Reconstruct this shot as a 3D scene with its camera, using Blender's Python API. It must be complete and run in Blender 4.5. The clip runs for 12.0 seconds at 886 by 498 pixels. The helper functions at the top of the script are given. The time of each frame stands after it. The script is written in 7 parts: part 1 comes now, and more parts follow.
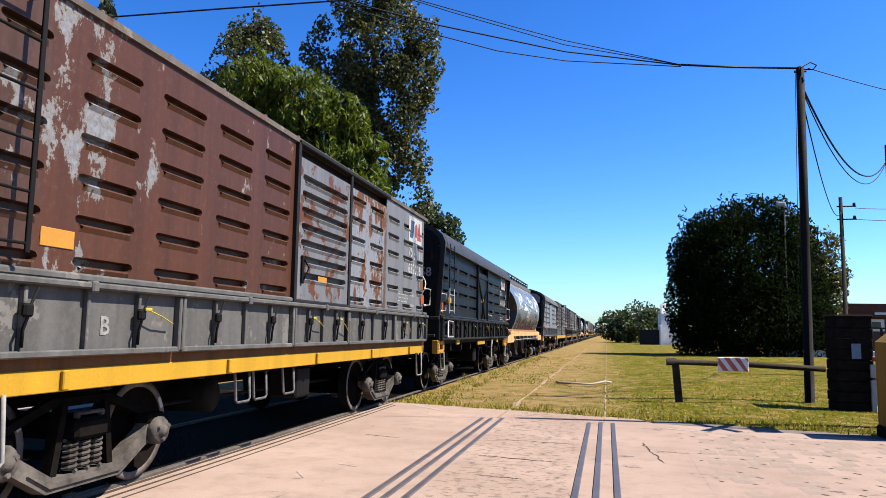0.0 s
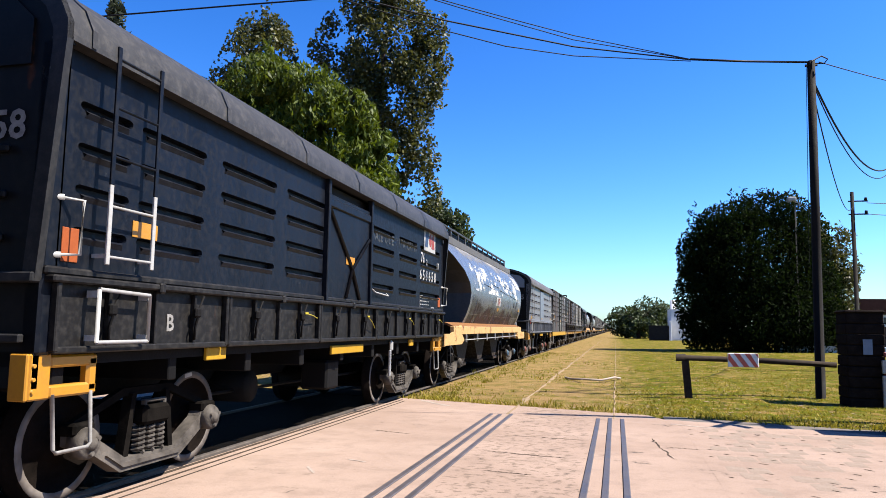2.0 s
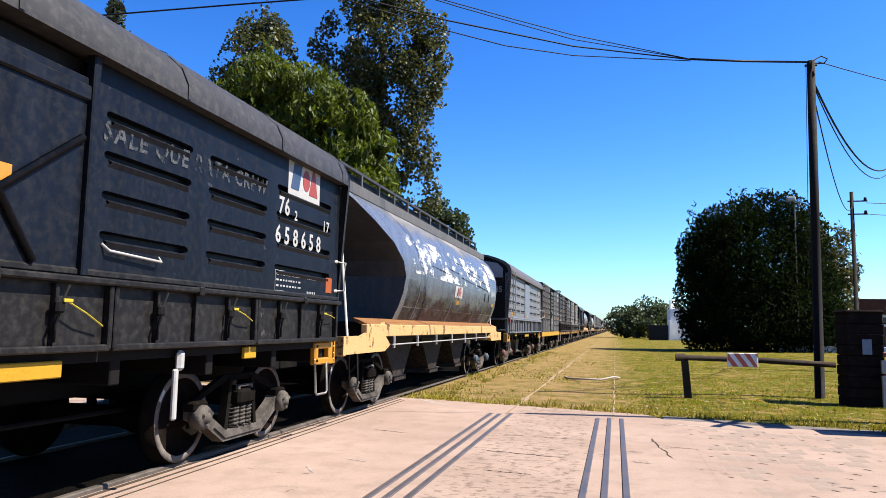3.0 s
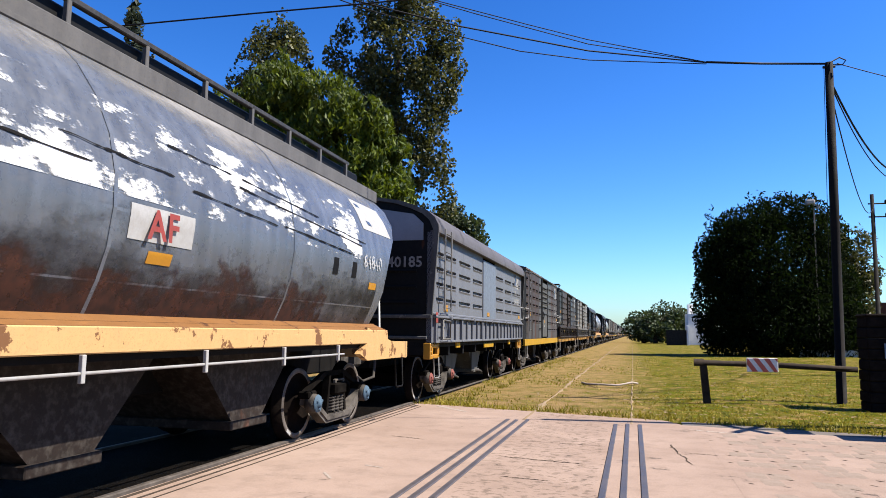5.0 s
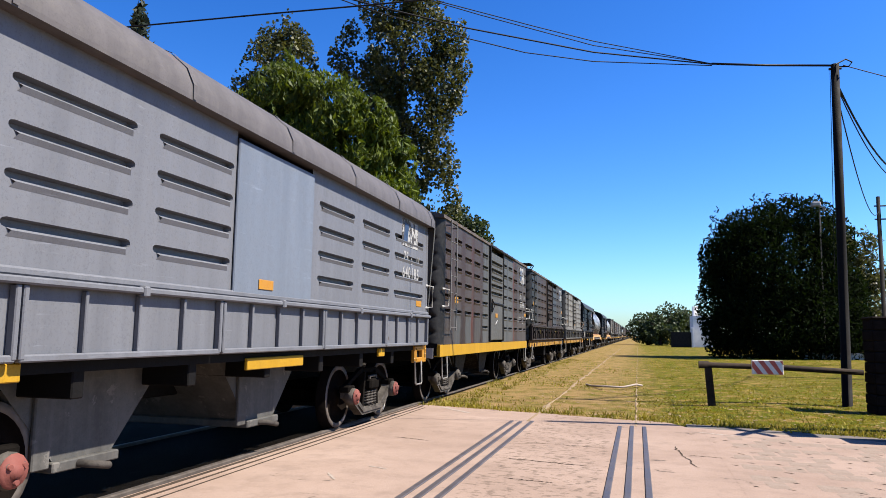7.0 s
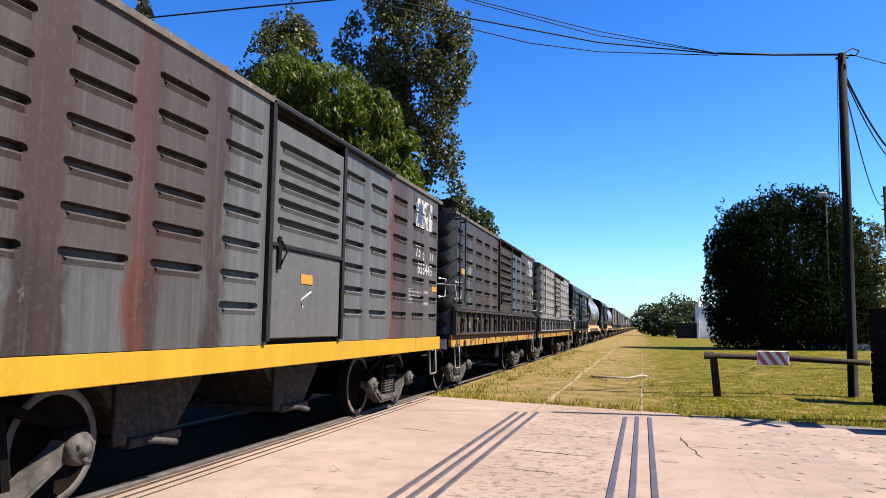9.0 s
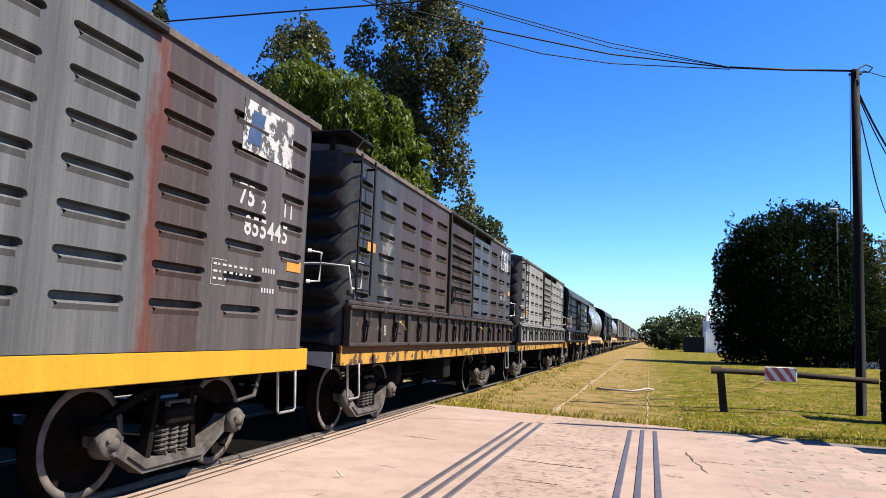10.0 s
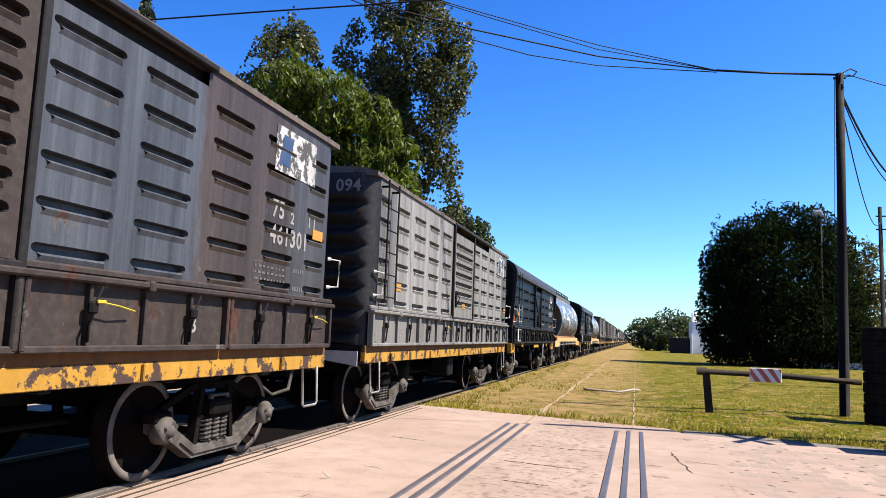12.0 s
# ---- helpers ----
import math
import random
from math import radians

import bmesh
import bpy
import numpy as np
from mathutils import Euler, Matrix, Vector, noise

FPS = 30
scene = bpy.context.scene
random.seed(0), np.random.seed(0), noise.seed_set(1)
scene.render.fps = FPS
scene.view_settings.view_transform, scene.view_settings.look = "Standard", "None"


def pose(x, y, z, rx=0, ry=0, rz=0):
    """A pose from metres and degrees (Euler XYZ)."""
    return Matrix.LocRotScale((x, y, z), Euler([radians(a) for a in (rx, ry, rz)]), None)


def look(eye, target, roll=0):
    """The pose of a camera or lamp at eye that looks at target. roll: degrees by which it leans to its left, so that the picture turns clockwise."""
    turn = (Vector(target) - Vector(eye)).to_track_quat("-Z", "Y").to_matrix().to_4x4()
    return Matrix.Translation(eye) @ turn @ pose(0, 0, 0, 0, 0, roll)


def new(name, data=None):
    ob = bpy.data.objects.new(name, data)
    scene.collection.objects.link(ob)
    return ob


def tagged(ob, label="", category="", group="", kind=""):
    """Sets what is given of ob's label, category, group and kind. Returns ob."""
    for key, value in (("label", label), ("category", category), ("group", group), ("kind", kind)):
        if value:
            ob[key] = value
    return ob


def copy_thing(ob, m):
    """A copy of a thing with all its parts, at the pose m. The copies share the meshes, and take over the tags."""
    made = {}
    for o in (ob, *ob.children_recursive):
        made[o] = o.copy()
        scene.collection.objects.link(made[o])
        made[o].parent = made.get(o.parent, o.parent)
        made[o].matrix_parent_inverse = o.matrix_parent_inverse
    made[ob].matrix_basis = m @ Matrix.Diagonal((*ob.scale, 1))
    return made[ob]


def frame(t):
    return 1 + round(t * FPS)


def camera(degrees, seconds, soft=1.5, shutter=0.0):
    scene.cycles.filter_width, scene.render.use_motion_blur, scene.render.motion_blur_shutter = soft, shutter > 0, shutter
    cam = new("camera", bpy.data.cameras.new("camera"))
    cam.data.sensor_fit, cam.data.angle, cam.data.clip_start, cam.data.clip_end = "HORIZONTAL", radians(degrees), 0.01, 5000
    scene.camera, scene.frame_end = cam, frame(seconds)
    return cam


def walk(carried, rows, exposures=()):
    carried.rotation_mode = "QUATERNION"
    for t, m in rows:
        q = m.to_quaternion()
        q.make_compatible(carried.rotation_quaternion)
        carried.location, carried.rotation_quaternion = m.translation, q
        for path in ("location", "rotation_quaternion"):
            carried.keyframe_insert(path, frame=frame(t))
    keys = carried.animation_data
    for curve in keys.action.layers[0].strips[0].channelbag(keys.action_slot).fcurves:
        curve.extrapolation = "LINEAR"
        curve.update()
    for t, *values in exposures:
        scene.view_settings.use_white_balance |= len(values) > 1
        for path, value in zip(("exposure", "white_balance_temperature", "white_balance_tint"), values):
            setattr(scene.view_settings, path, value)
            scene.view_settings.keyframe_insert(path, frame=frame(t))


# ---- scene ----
PATH = [(0, 12.69, 6.44, -0.90), (0.5, 13.17, 6.26, -1.24), (1, 12.93, 5.94, -1.00), (1.5, 13.19, 6.00, -1.04),
        (2, 13.39, 6.12, -0.84), (2.5, 13.34, 6.05, -0.90), (3, 13.35, 6.08, -0.90), (5, 14.63, 6.52, -0.67),
        (5.5, 14.66, 6.65, -0.71), (6, 14.89, 6.30, -0.82), (6.5, 14.90, 6.80, -0.91), (8.5, 15.33, 5.59, -0.64),
        (9, 15.37, 5.94, -0.73), (9.5, 15.54, 6.38, -1.09), (10, 15.86, 6.58, -2.02), (10.5, 15.73, 6.51, -2.45),
        (11, 15.62, 6.70, -2.12), (11.5, 15.24, 6.49, -2.09), (12, 14.87, 6.67, -2.12)]
EYE = 1.45
cam = camera(63.0, 12.0, soft=0.6, shutter=0.0)
walk(cam, [(t, pose(0, 0, EYE, 90 + pitch, roll, yaw)) for t, yaw, pitch, roll in PATH],
     exposures=[(0.0, 1.5), (2.0, 1.63), (3.2, 1.6), (5.0, 1.4), (6.5, 1.4), (8.5, 1.55), (10.0, 1.6), (12.0, 1.65)])

# ---- world and sun ----
SUN_EL, SUN_AZ = 51.0, 7.0     # azimuth from +x towards +y
world = bpy.data.worlds.new("world")
scene.world = world
world.use_nodes = True
wn = world.node_tree.nodes
sky = wn.new("ShaderNodeTexSky")
sky.sky_type, sky.sun_disc = "NISHITA", False
sky.sun_elevation, sky.sun_rotation = radians(SUN_EL), radians(90 - SUN_AZ)
sky.air_density, sky.dust_density, sky.ozone_density = 1.0, 0.5, 2.4
dim = wn.new("ShaderNodeMix")
dim.data_type, dim.blend_type = "RGBA", "MULTIPLY"
dim.inputs["Factor"].default_value, dim.inputs["B"].default_value = 1.0, (0.1, 0.1, 0.1, 1)
world.node_tree.links.new(sky.outputs[0], dim.inputs["A"])
deep = wn.new("ShaderNodeGamma")     # the clear deep blue overhead of a dry day
deep.inputs["Gamma"].default_value = 1.3
world.node_tree.links.new(dim.outputs["Result"], deep.inputs["Color"])
sat = wn.new("ShaderNodeHueSaturation")
sat.inputs["Saturation"].default_value = 1.2
world.node_tree.links.new(deep.outputs[0], sat.inputs["Color"])
tint = wn.new("ShaderNodeMix")
tint.data_type, tint.blend_type = "RGBA", "MULTIPLY"
tint.inputs["Factor"].default_value, tint.inputs["B"].default_value = 1.0, (10.6, 14.3, 19.6, 1)
world.node_tree.links.new(sat.outputs[0], tint.inputs["A"])
world.node_tree.links.new(tint.outputs["Result"], wn["Background"].inputs["Color"])
wn["Background"].inputs["Strength"].default_value = 0.053
sun_data = bpy.data.lights.new("sun", "SUN")
sun_data.energy, sun_data.angle, sun_data.color = 5.0, radians(0.55), (1.0, 0.935, 0.84)
sun = new("sun", sun_data)
sd = Vector((math.cos(radians(SUN_EL)) * math.cos(radians(SUN_AZ)), math.cos(radians(SUN_EL)) * math.sin(radians(SUN_AZ)),
             math.sin(radians(SUN_EL))))
sun.matrix_basis = look(sd * 60, (0, 0, 0))


# ---- materials ----
def material(name):
    m = bpy.data.materials.new(name)
    m.use_nodes = True
    return m, m.node_tree.nodes, m.node_tree.links, m.node_tree.nodes["Principled BSDF"]


def noise_tex(n, l, vec, scale, detail=6, rough=0.6):
    x = n.new("ShaderNodeTexNoise")
    x.inputs["Scale"].default_value, x.inputs["Detail"].default_value, x.inputs["Roughness"].default_value = scale, detail, rough
    if vec is not None:
        l.new(vec, x.inputs["Vector"])
    return x.outputs["Fac"]


def mapped(n, l, vec, scale, shift=(0, 0, 0)):
    mp = n.new("ShaderNodeMapping")
    mp.inputs["Scale"].default_value, mp.inputs["Location"].default_value = scale, shift
    l.new(vec, mp.inputs["Vector"])
    return mp.outputs[0]


def ramp(n, l, fac, lo, hi, a=0.0, b=1.0):
    r = n.new("ShaderNodeMapRange")
    for k, v in (("From Min", lo), ("From Max", hi), ("To Min", a), ("To Max", b)):
        r.inputs[k].default_value = v
    l.new(fac, r.inputs["Value"])
    return r.outputs[0]


def mixed(n, l, fac, a, b, blend="MIX"):
    x = n.new("ShaderNodeMix")
    x.data_type, x.blend_type = "RGBA", blend
    for sock, v in ((x.inputs["Factor"], fac), (x.inputs["A"], a), (x.inputs["B"], b)):
        if hasattr(v, "links"):
            l.new(v, sock)
        elif isinstance(v, tuple):
            sock.default_value = (*v, 1)
        else:
            sock.default_value = v
    return x.outputs["Result"]


def bumped(n, l, bsdf, fac, strength, distance=0.01):
    b = n.new("ShaderNodeBump")
    b.inputs["Strength"].default_value, b.inputs["Distance"].default_value = strength, distance
    l.new(fac, b.inputs["Height"])
    l.new(b.outputs[0], bsdf.inputs["Normal"])


RUST = (0.13, 0.045, 0.02)
DEEP = 0.40     # paints and dusts as they measure under a high sun


def shade(c):
    return tuple(v * DEEP for v in c)


def paint(name, col, rust=0.2, rust_col=RUST, chip=None, chip_at=0.62, streak=0.3, rough=0.5, dust=0.25, scale=1.0, seed=0.0):
    """Old wagon paint: rust patches, chips to an under-coat, run-down streaks and dust."""
    col, rust_col, chip = shade(col), shade(rust_col), chip and shade(chip)
    m, n, l, p = material(name)
    co = n.new("ShaderNodeTexCoord").outputs["Object"]
    big = noise_tex(n, l, mapped(n, l, co, (scale,) * 3, (seed, seed * 2, seed)), 1.1, 8, 0.65)
    fine = noise_tex(n, l, co, 14, 5)
    run = noise_tex(n, l, mapped(n, l, co, (5, 5, 0.35), (seed, 0, 0)), 1.0, 5)
    tone = mixed(n, l, ramp(n, l, run, 0.35, 0.7), tuple(c * (1 - streak) for c in col), tuple(min(1, c * (1 + streak * 0.6)) for c in col))
    tone = mixed(n, l, ramp(n, l, fine, 0.45, 0.75, 0, dust), tone, shade((0.3, 0.27, 0.23)))
    blot = noise_tex(n, l, mapped(n, l, co, (scale,) * 3, (seed + 7, seed, 3)), 3.2, 9, 0.7)
    speck = noise_tex(n, l, co, 55, 4, 0.75)
    tone = mixed(n, l, ramp(n, l, speck, 0.52, 0.70, 0, 0.45), tone, tuple(c * 0.45 for c in col))
    scuff = noise_tex(n, l, mapped(n, l, co, (3, 1.2, 14), (seed, 4, 0)), 2.0, 6, 0.7)
    tone = mixed(n, l, ramp(n, l, scuff, 0.62, 0.72, 0, 0.35), tone, tuple(min(1, c * 1.9 + 0.002) for c in col))
    if chip:
        tone = mixed(n, l, ramp(n, l, blot, chip_at, chip_at + 0.02), tone, chip)
    if rust:
        r = n.new("ShaderNodeMath")
        r.operation = "ADD"
        l.new(ramp(n, l, big, 0, 1, -0.2, 0.5), r.inputs[0])
        l.new(ramp(n, l, run, 0, 1, 0.0, 0.7), r.inputs[1])
        mask = ramp(n, l, r.outputs[0], 0.72 - rust * 0.5, 0.80 - rust * 0.5)
        rc = mixed(n, l, ramp(n, l, fine, 0.35, 0.7), tuple(c * 0.6 for c in rust_col), tuple(min(1, c * 1.5) for c in rust_col))
        tone = mixed(n, l, mask, tone, rc)
        l.new(ramp(n, l, mask, 0, 1, rough, 0.9), p.inputs["Roughness"])
    else:
        l.new(ramp(n, l, fine, 0.3, 0.7, rough - 0.08, rough + 0.12), p.inputs["Roughness"])
    l.new(tone, p.inputs["Base Color"])
    p.inputs["Specular IOR Level"].default_value = 0.15 if rough > 0.4 else 0.5
    bumped(n, l, p, blot, 0.25, 0.006)
    return m


def surface(name, a, b, scale=6.0, rough=0.8, metallic=0.0, bump=0.3, dist=0.01, fine=40.0):
    """Two tones mixed by noise at two scales, with fine relief."""
    a, b = shade(a), shade(b)
    m, n, l, p = material(name)
    co = n.new("ShaderNodeTexCoord").outputs["Object"]
    one, two = noise_tex(n, l, co, scale, 8, 0.65), noise_tex(n, l, co, fine, 4)
    base = mixed(n, l, ramp(n, l, one, 0.35, 0.65), a, b)
    base = mixed(n, l, ramp(n, l, two, 0.3, 0.8, 0.0, 0.35), base, tuple(c * 0.55 for c in a))
    l.new(base, p.inputs["Base Color"])
    l.new(ramp(n, l, one, 0.3, 0.7, rough - 0.08, min(1, rough + 0.1)), p.inputs["Roughness"])
    p.inputs["Metallic"].default_value = metallic
    p.inputs["Specular IOR Level"].default_value = 0.02 if rough >= 0.9 else 0.12 if rough > 0.55 else 0.5
    bumped(n, l, p, two, bump, dist)
    return m


def leafy(name, a, b, gloss=0.45, glint=0.0):
    a, b = shade(a), shade(b)
    m, n, l, p = material(name)
    g = n.new("ShaderNodeNewGeometry").outputs["Random Per Island"]
    co = n.new("ShaderNodeTexCoord").outputs["Object"]
    tone = mixed(n, l, ramp(n, l, g, glint, 1.0), a, b)
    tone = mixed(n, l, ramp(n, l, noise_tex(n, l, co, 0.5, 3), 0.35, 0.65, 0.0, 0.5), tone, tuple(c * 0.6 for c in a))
    l.new(tone, p.inputs["Base Color"])
    p.inputs["Roughness"].default_value = gloss
    p.inputs["Specular IOR Level"].default_value = 0.25 if gloss < 0.8 else 0.04
    tr = n.new("ShaderNodeBsdfTranslucent")
    l.new(mixed(n, l, 0.5, tone, (b[0] * 1.6, b[1] * 1.6, b[2])), tr.inputs["Color"])
    mx = n.new("ShaderNodeMixShader")
    mx.inputs[0].default_value = 0.25
    l.new(p.outputs[0], mx.inputs[1])
    l.new(tr.outputs[0], mx.inputs[2])
    l.new(mx.outputs[0], n["Material Output"].inputs["Surface"])
    return m


def grass_ground():
    m, n, l, p = material("grass_ground")
    co = n.new("ShaderNodeTexCoord").outputs["Object"]
    wide = noise_tex(n, l, mapped(n, l, co, (0.35, 0.12, 1)), 1.0, 6, 0.6)
    mid, fine = noise_tex(n, l, co, 1.6, 9, 0.72), noise_tex(n, l, mapped(n, l, co, (1, 0.5, 1)), 20, 8, 0.75)
    base = mixed(n, l, ramp(n, l, fine, 0.32, 0.68), (0.022, 0.021, 0.001), (0.150, 0.116, 0.006))
    clump = noise_tex(n, l, mapped(n, l, co, (1, 0.45, 1)), 4.5, 6, 0.7)
    base = mixed(n, l, ramp(n, l, clump, 0.43, 0.56, 0, 0.85), base, (0.074, 0.085, 0.003))
    base = mixed(n, l, ramp(n, l, mid, 0.50, 0.60, 0, 0.85), base, (0.215, 0.135, 0.046))
    tuft = noise_tex(n, l, mapped(n, l, co, (1, 0.4, 1), (9, 4, 0)), 2.6, 7, 0.72)
    base = mixed(n, l, ramp(n, l, tuft, 0.54, 0.62, 0, 0.8), base, (0.030, 0.036, 0.002))
    base = mixed(n, l, ramp(n, l, wide, 0.55, 0.72, 0, 0.7), base, (0.18, 0.122, 0.036))
    sep = n.new("ShaderNodeSeparateXYZ")
    l.new(co, sep.inputs[0])
    # trodden strip of straw and dust between the two tracks
    trod = n.new("ShaderNodeMath")
    trod.operation = "MULTIPLY"
    l.new(ramp(n, l, sep.outputs[0], 0.9, -0.9), trod.inputs[0])
    l.new(ramp(n, l, mid, 0.34, 0.56, 0.05, 0.9), trod.inputs[1])
    base = mixed(n, l, trod.outputs[0], base, (0.215, 0.138, 0.060))
    l.new(base, p.inputs["Base Color"])
    p.inputs["Roughness"].default_value, p.inputs["Specular IOR Level"].default_value = 0.95, 0.05
    bumped(n, l, p, fine, 1.0, 0.06)
    return m


def concrete():
    m, n, l, p = material("worn_concrete")
    co = n.new("ShaderNodeTexCoord").outputs["Object"]
    wide, mid, fine = noise_tex(n, l, co, 0.45, 5), noise_tex(n, l, co, 2.4, 9, 0.74), noise_tex(n, l, co, 55, 5, 0.7)
    base = mixed(n, l, ramp(n, l, wide, 0.35, 0.65), (0.212, 0.148, 0.112), (0.272, 0.197, 0.153))
    base = mixed(n, l, ramp(n, l, mid, 0.48, 0.66, 0, 0.65), base, (0.172, 0.122, 0.093))
    base = mixed(n, l, ramp(n, l, fine, 0.50, 0.72, 0, 0.55), base, (0.145, 0.105, 0.078))
    pit = noise_tex(n, l, mapped(n, l, co, (1, 1.5, 1)), 8, 5, 0.65)
    sep = n.new("ShaderNodeSeparateXYZ")
    l.new(co, sep.inputs[0])
    # rougher, pitted strip between the disused rails
    strip = n.new("ShaderNodeMath")
    strip.operation = "MULTIPLY"
    l.new(ramp(n, l, sep.outputs[0], -1.75, -1.6), strip.inputs[0])
    l.new(ramp(n, l, sep.outputs[0], -0.3, -0.42), strip.inputs[1])
    rough_pit = n.new("ShaderNodeMath")
    rough_pit.operation = "ADD"
    l.new(pit, rough_pit.inputs[0])
    l.new(ramp(n, l, strip.outputs[0], 0, 1, 0.0, 0.125), rough_pit.inputs[1])
    base = mixed(n, l, ramp(n, l, rough_pit.outputs[0], 0.66, 0.70, 0, 0.7), base, (0.10, 0.072, 0.052))
    crack = n.new("ShaderNodeTexVoronoi")
    crack.feature = "DISTANCE_TO_EDGE"
    crack.inputs["Scale"].default_value = 0.33
    wob = n.new("ShaderNodeVectorMath")
    wob.operation = "ADD"
    l.new(co, wob.inputs[0])
    nz = n.new("ShaderNodeTexNoise")
    nz.inputs["Scale"].default_value, nz.inputs["Detail"].default_value = 2.5, 6
    l.new(co, nz.inputs["Vector"])
    l.new(nz.outputs["Color"], wob.inputs[1])
    l.new(wob.outputs[0], crack.inputs["Vector"])
    line = n.new("ShaderNodeMath")
    line.operation = "MULTIPLY"
    l.new(ramp(n, l, crack.outputs["Distance"], 0.012, 0.004), line.inputs[0])
    l.new(ramp(n, l, mid, 0.55, 0.62), line.inputs[1])
    base = mixed(n, l, line.outputs[0], base, (0.06, 0.045, 0.035))
    l.new(base, p.inputs["Base Color"])
    p.inputs["Roughness"].default_value, p.inputs["Specular IOR Level"].default_value = 0.9, 0.15
    bumped(n, l, p, mid, 0.7, 0.015)
    return m


MAT_GRASS, MAT_CONCRETE = grass_ground(), concrete()
MAT_ASPHALT = surface("grey_asphalt", (0.27, 0.24, 0.22), (0.36, 0.31, 0.27), 3, 0.92)
MAT_STEEL = surface("rail_steel", (0.16, 0.135, 0.125), (0.24, 0.20, 0.19), 5, 0.5, 0.35, 0.15, 0.003)
MAT_POLISH = surface("polished_rail_head", (0.14, 0.115, 0.095), (0.24, 0.20, 0.17), 8, 0.6, 0.2, 0.1, 0.002)
MAT_GROOVE = surface("dirt_filled_groove", (0.10, 0.075, 0.06), (0.16, 0.12, 0.09), 6, 0.95)
MAT_PAVER = surface("pale_stone_sett", (0.58, 0.45, 0.36), (0.49, 0.37, 0.29), 5, 0.9, 0, 0.5, 0.01)
MAT_DIRT = surface("pale_dirt", (0.48, 0.34, 0.21), (0.58, 0.43, 0.28), 4, 0.95)
# Near-black bed and ballast: the train's shadow is put into their colour.
MAT_BED = surface("shade_dark_paving", (0.024, 0.018, 0.014), (0.010, 0.008, 0.0065), 1.2, 0.95, 0, 0.4)
MAT_BALLAST = surface("shade_dark_ballast", (0.006, 0.005, 0.004), (0.018, 0.014, 0.011), 7, 0.95, 0, 0.8, 0.05)
MAT_WOOD = surface("weathered_dark_wood", (0.035, 0.024, 0.018), (0.11, 0.078, 0.055), 5, 0.85, 0, 0.5)
MAT_POLE = surface("tarred_pole_wood", (0.010, 0.008, 0.007), (0.024, 0.018, 0.015), 4, 0.8, 0, 0.5)
MAT_BARK = surface("tree_bark", (0.07, 0.05, 0.035), (0.13, 0.10, 0.075), 5, 0.95, 0, 0.8, 0.03)
# Underframe near black: the shade beneath the wagons is put into it.
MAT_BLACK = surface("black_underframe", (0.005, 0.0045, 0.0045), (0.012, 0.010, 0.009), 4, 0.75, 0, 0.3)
MAT_IRON = surface("dusty_cast_iron", (0.05, 0.042, 0.036), (0.20, 0.175, 0.15), 4, 0.8, 0.0, 0.5)
# Dusty iron in a sunlit tone, for bogie parts below the sill's shadow.
MAT_LITIRON = surface("sunlit_dusty_cast_iron", (0.065, 0.056, 0.048), (0.27, 0.235, 0.20), 5, 0.85, 0.0, 0.5)
# Shaded copy of the iron: the sill's shadow is in its colour.
MAT_SHADEIRON = surface("shade_black_iron", (0.008, 0.007, 0.006), (0.024, 0.020, 0.017), 5, 0.9, 0.0, 0.4)
MAT_RIM = surface("worn_wheel_rim", (0.12, 0.10, 0.085), (0.34, 0.29, 0.25), 5, 0.6, 0.1, 0.2)
# Wheel discs and treads: underside shade darkens the rusty colour.
MAT_WHEEL = surface("rusty_shaded_wheel", (0.008, 0.006, 0.005), (0.022, 0.016, 0.013), 4, 0.9, 0, 0.4)
MAT_WHITE = surface("chipped_white_paint", (0.75, 0.73, 0.69), (0.60, 0.57, 0.52), 9, 0.55, 0, 0.15)
MAT_RED = surface("faded_red_paint", (0.52, 0.07, 0.04), (0.40, 0.06, 0.04), 9, 0.55, 0, 0.15)
MAT_BLUE = surface("dark_blue_paint", (0.03, 0.07, 0.16), (0.05, 0.10, 0.22), 9, 0.55, 0, 0.15)
MAT_YPLATE = surface("orange_yellow_reflector", (0.85, 0.38, 0.02), (0.75, 0.33, 0.02), 6, 0.4, 0, 0.1)
MAT_TIE = surface("yellow_seal_cable", (0.80, 0.62, 0.02), (0.72, 0.55, 0.02), 6, 0.5, 0, 0.1)
MAT_ORANGE = surface("orange_plate", (0.60, 0.15, 0.04), (0.5, 0.12, 0.04), 7, 0.6, 0, 0.1)
MAT_WIRE = surface("black_cable", (0.012, 0.012, 0.014), (0.02, 0.02, 0.022), 6, 0.6, 0, 0.1)
MAT_PINKCAP = surface("pink_red_cap", (0.42, 0.14, 0.11), (0.34, 0.11, 0.09), 7, 0.7, 0, 0.3)
MAT_BLUECAP = surface("pale_blue_cap", (0.15, 0.24, 0.33), (0.11, 0.18, 0.25), 7, 0.7, 0, 0.3)

WAGON = 11.45


def banded(n, l, fac, bands, soft=0.005):
    """A colour along the wagon: bands are (metres from the far end, colour), each up to the next."""
    r = n.new("ShaderNodeValToRGB")
    l.new(fac, r.inputs[0])
    stops = []
    for k, (s, c) in enumerate(bands):
        end = bands[k + 1][0] if k + 1 < len(bands) else WAGON
        stops += [(min(1, s / WAGON + soft), c), (max(0, end / WAGON - soft), c)]
    e = r.color_ramp.elements
    e[0].position, e[0].color = stops[0][0], (*stops[0][1], 1)
    e[1].position, e[1].color = stops[-1][0], (*stops[-1][1], 1)
    for p, c in stops[1:-1]:
        q = e.new(p)
        q.color = (*c, 1)
    return r.outputs[0]


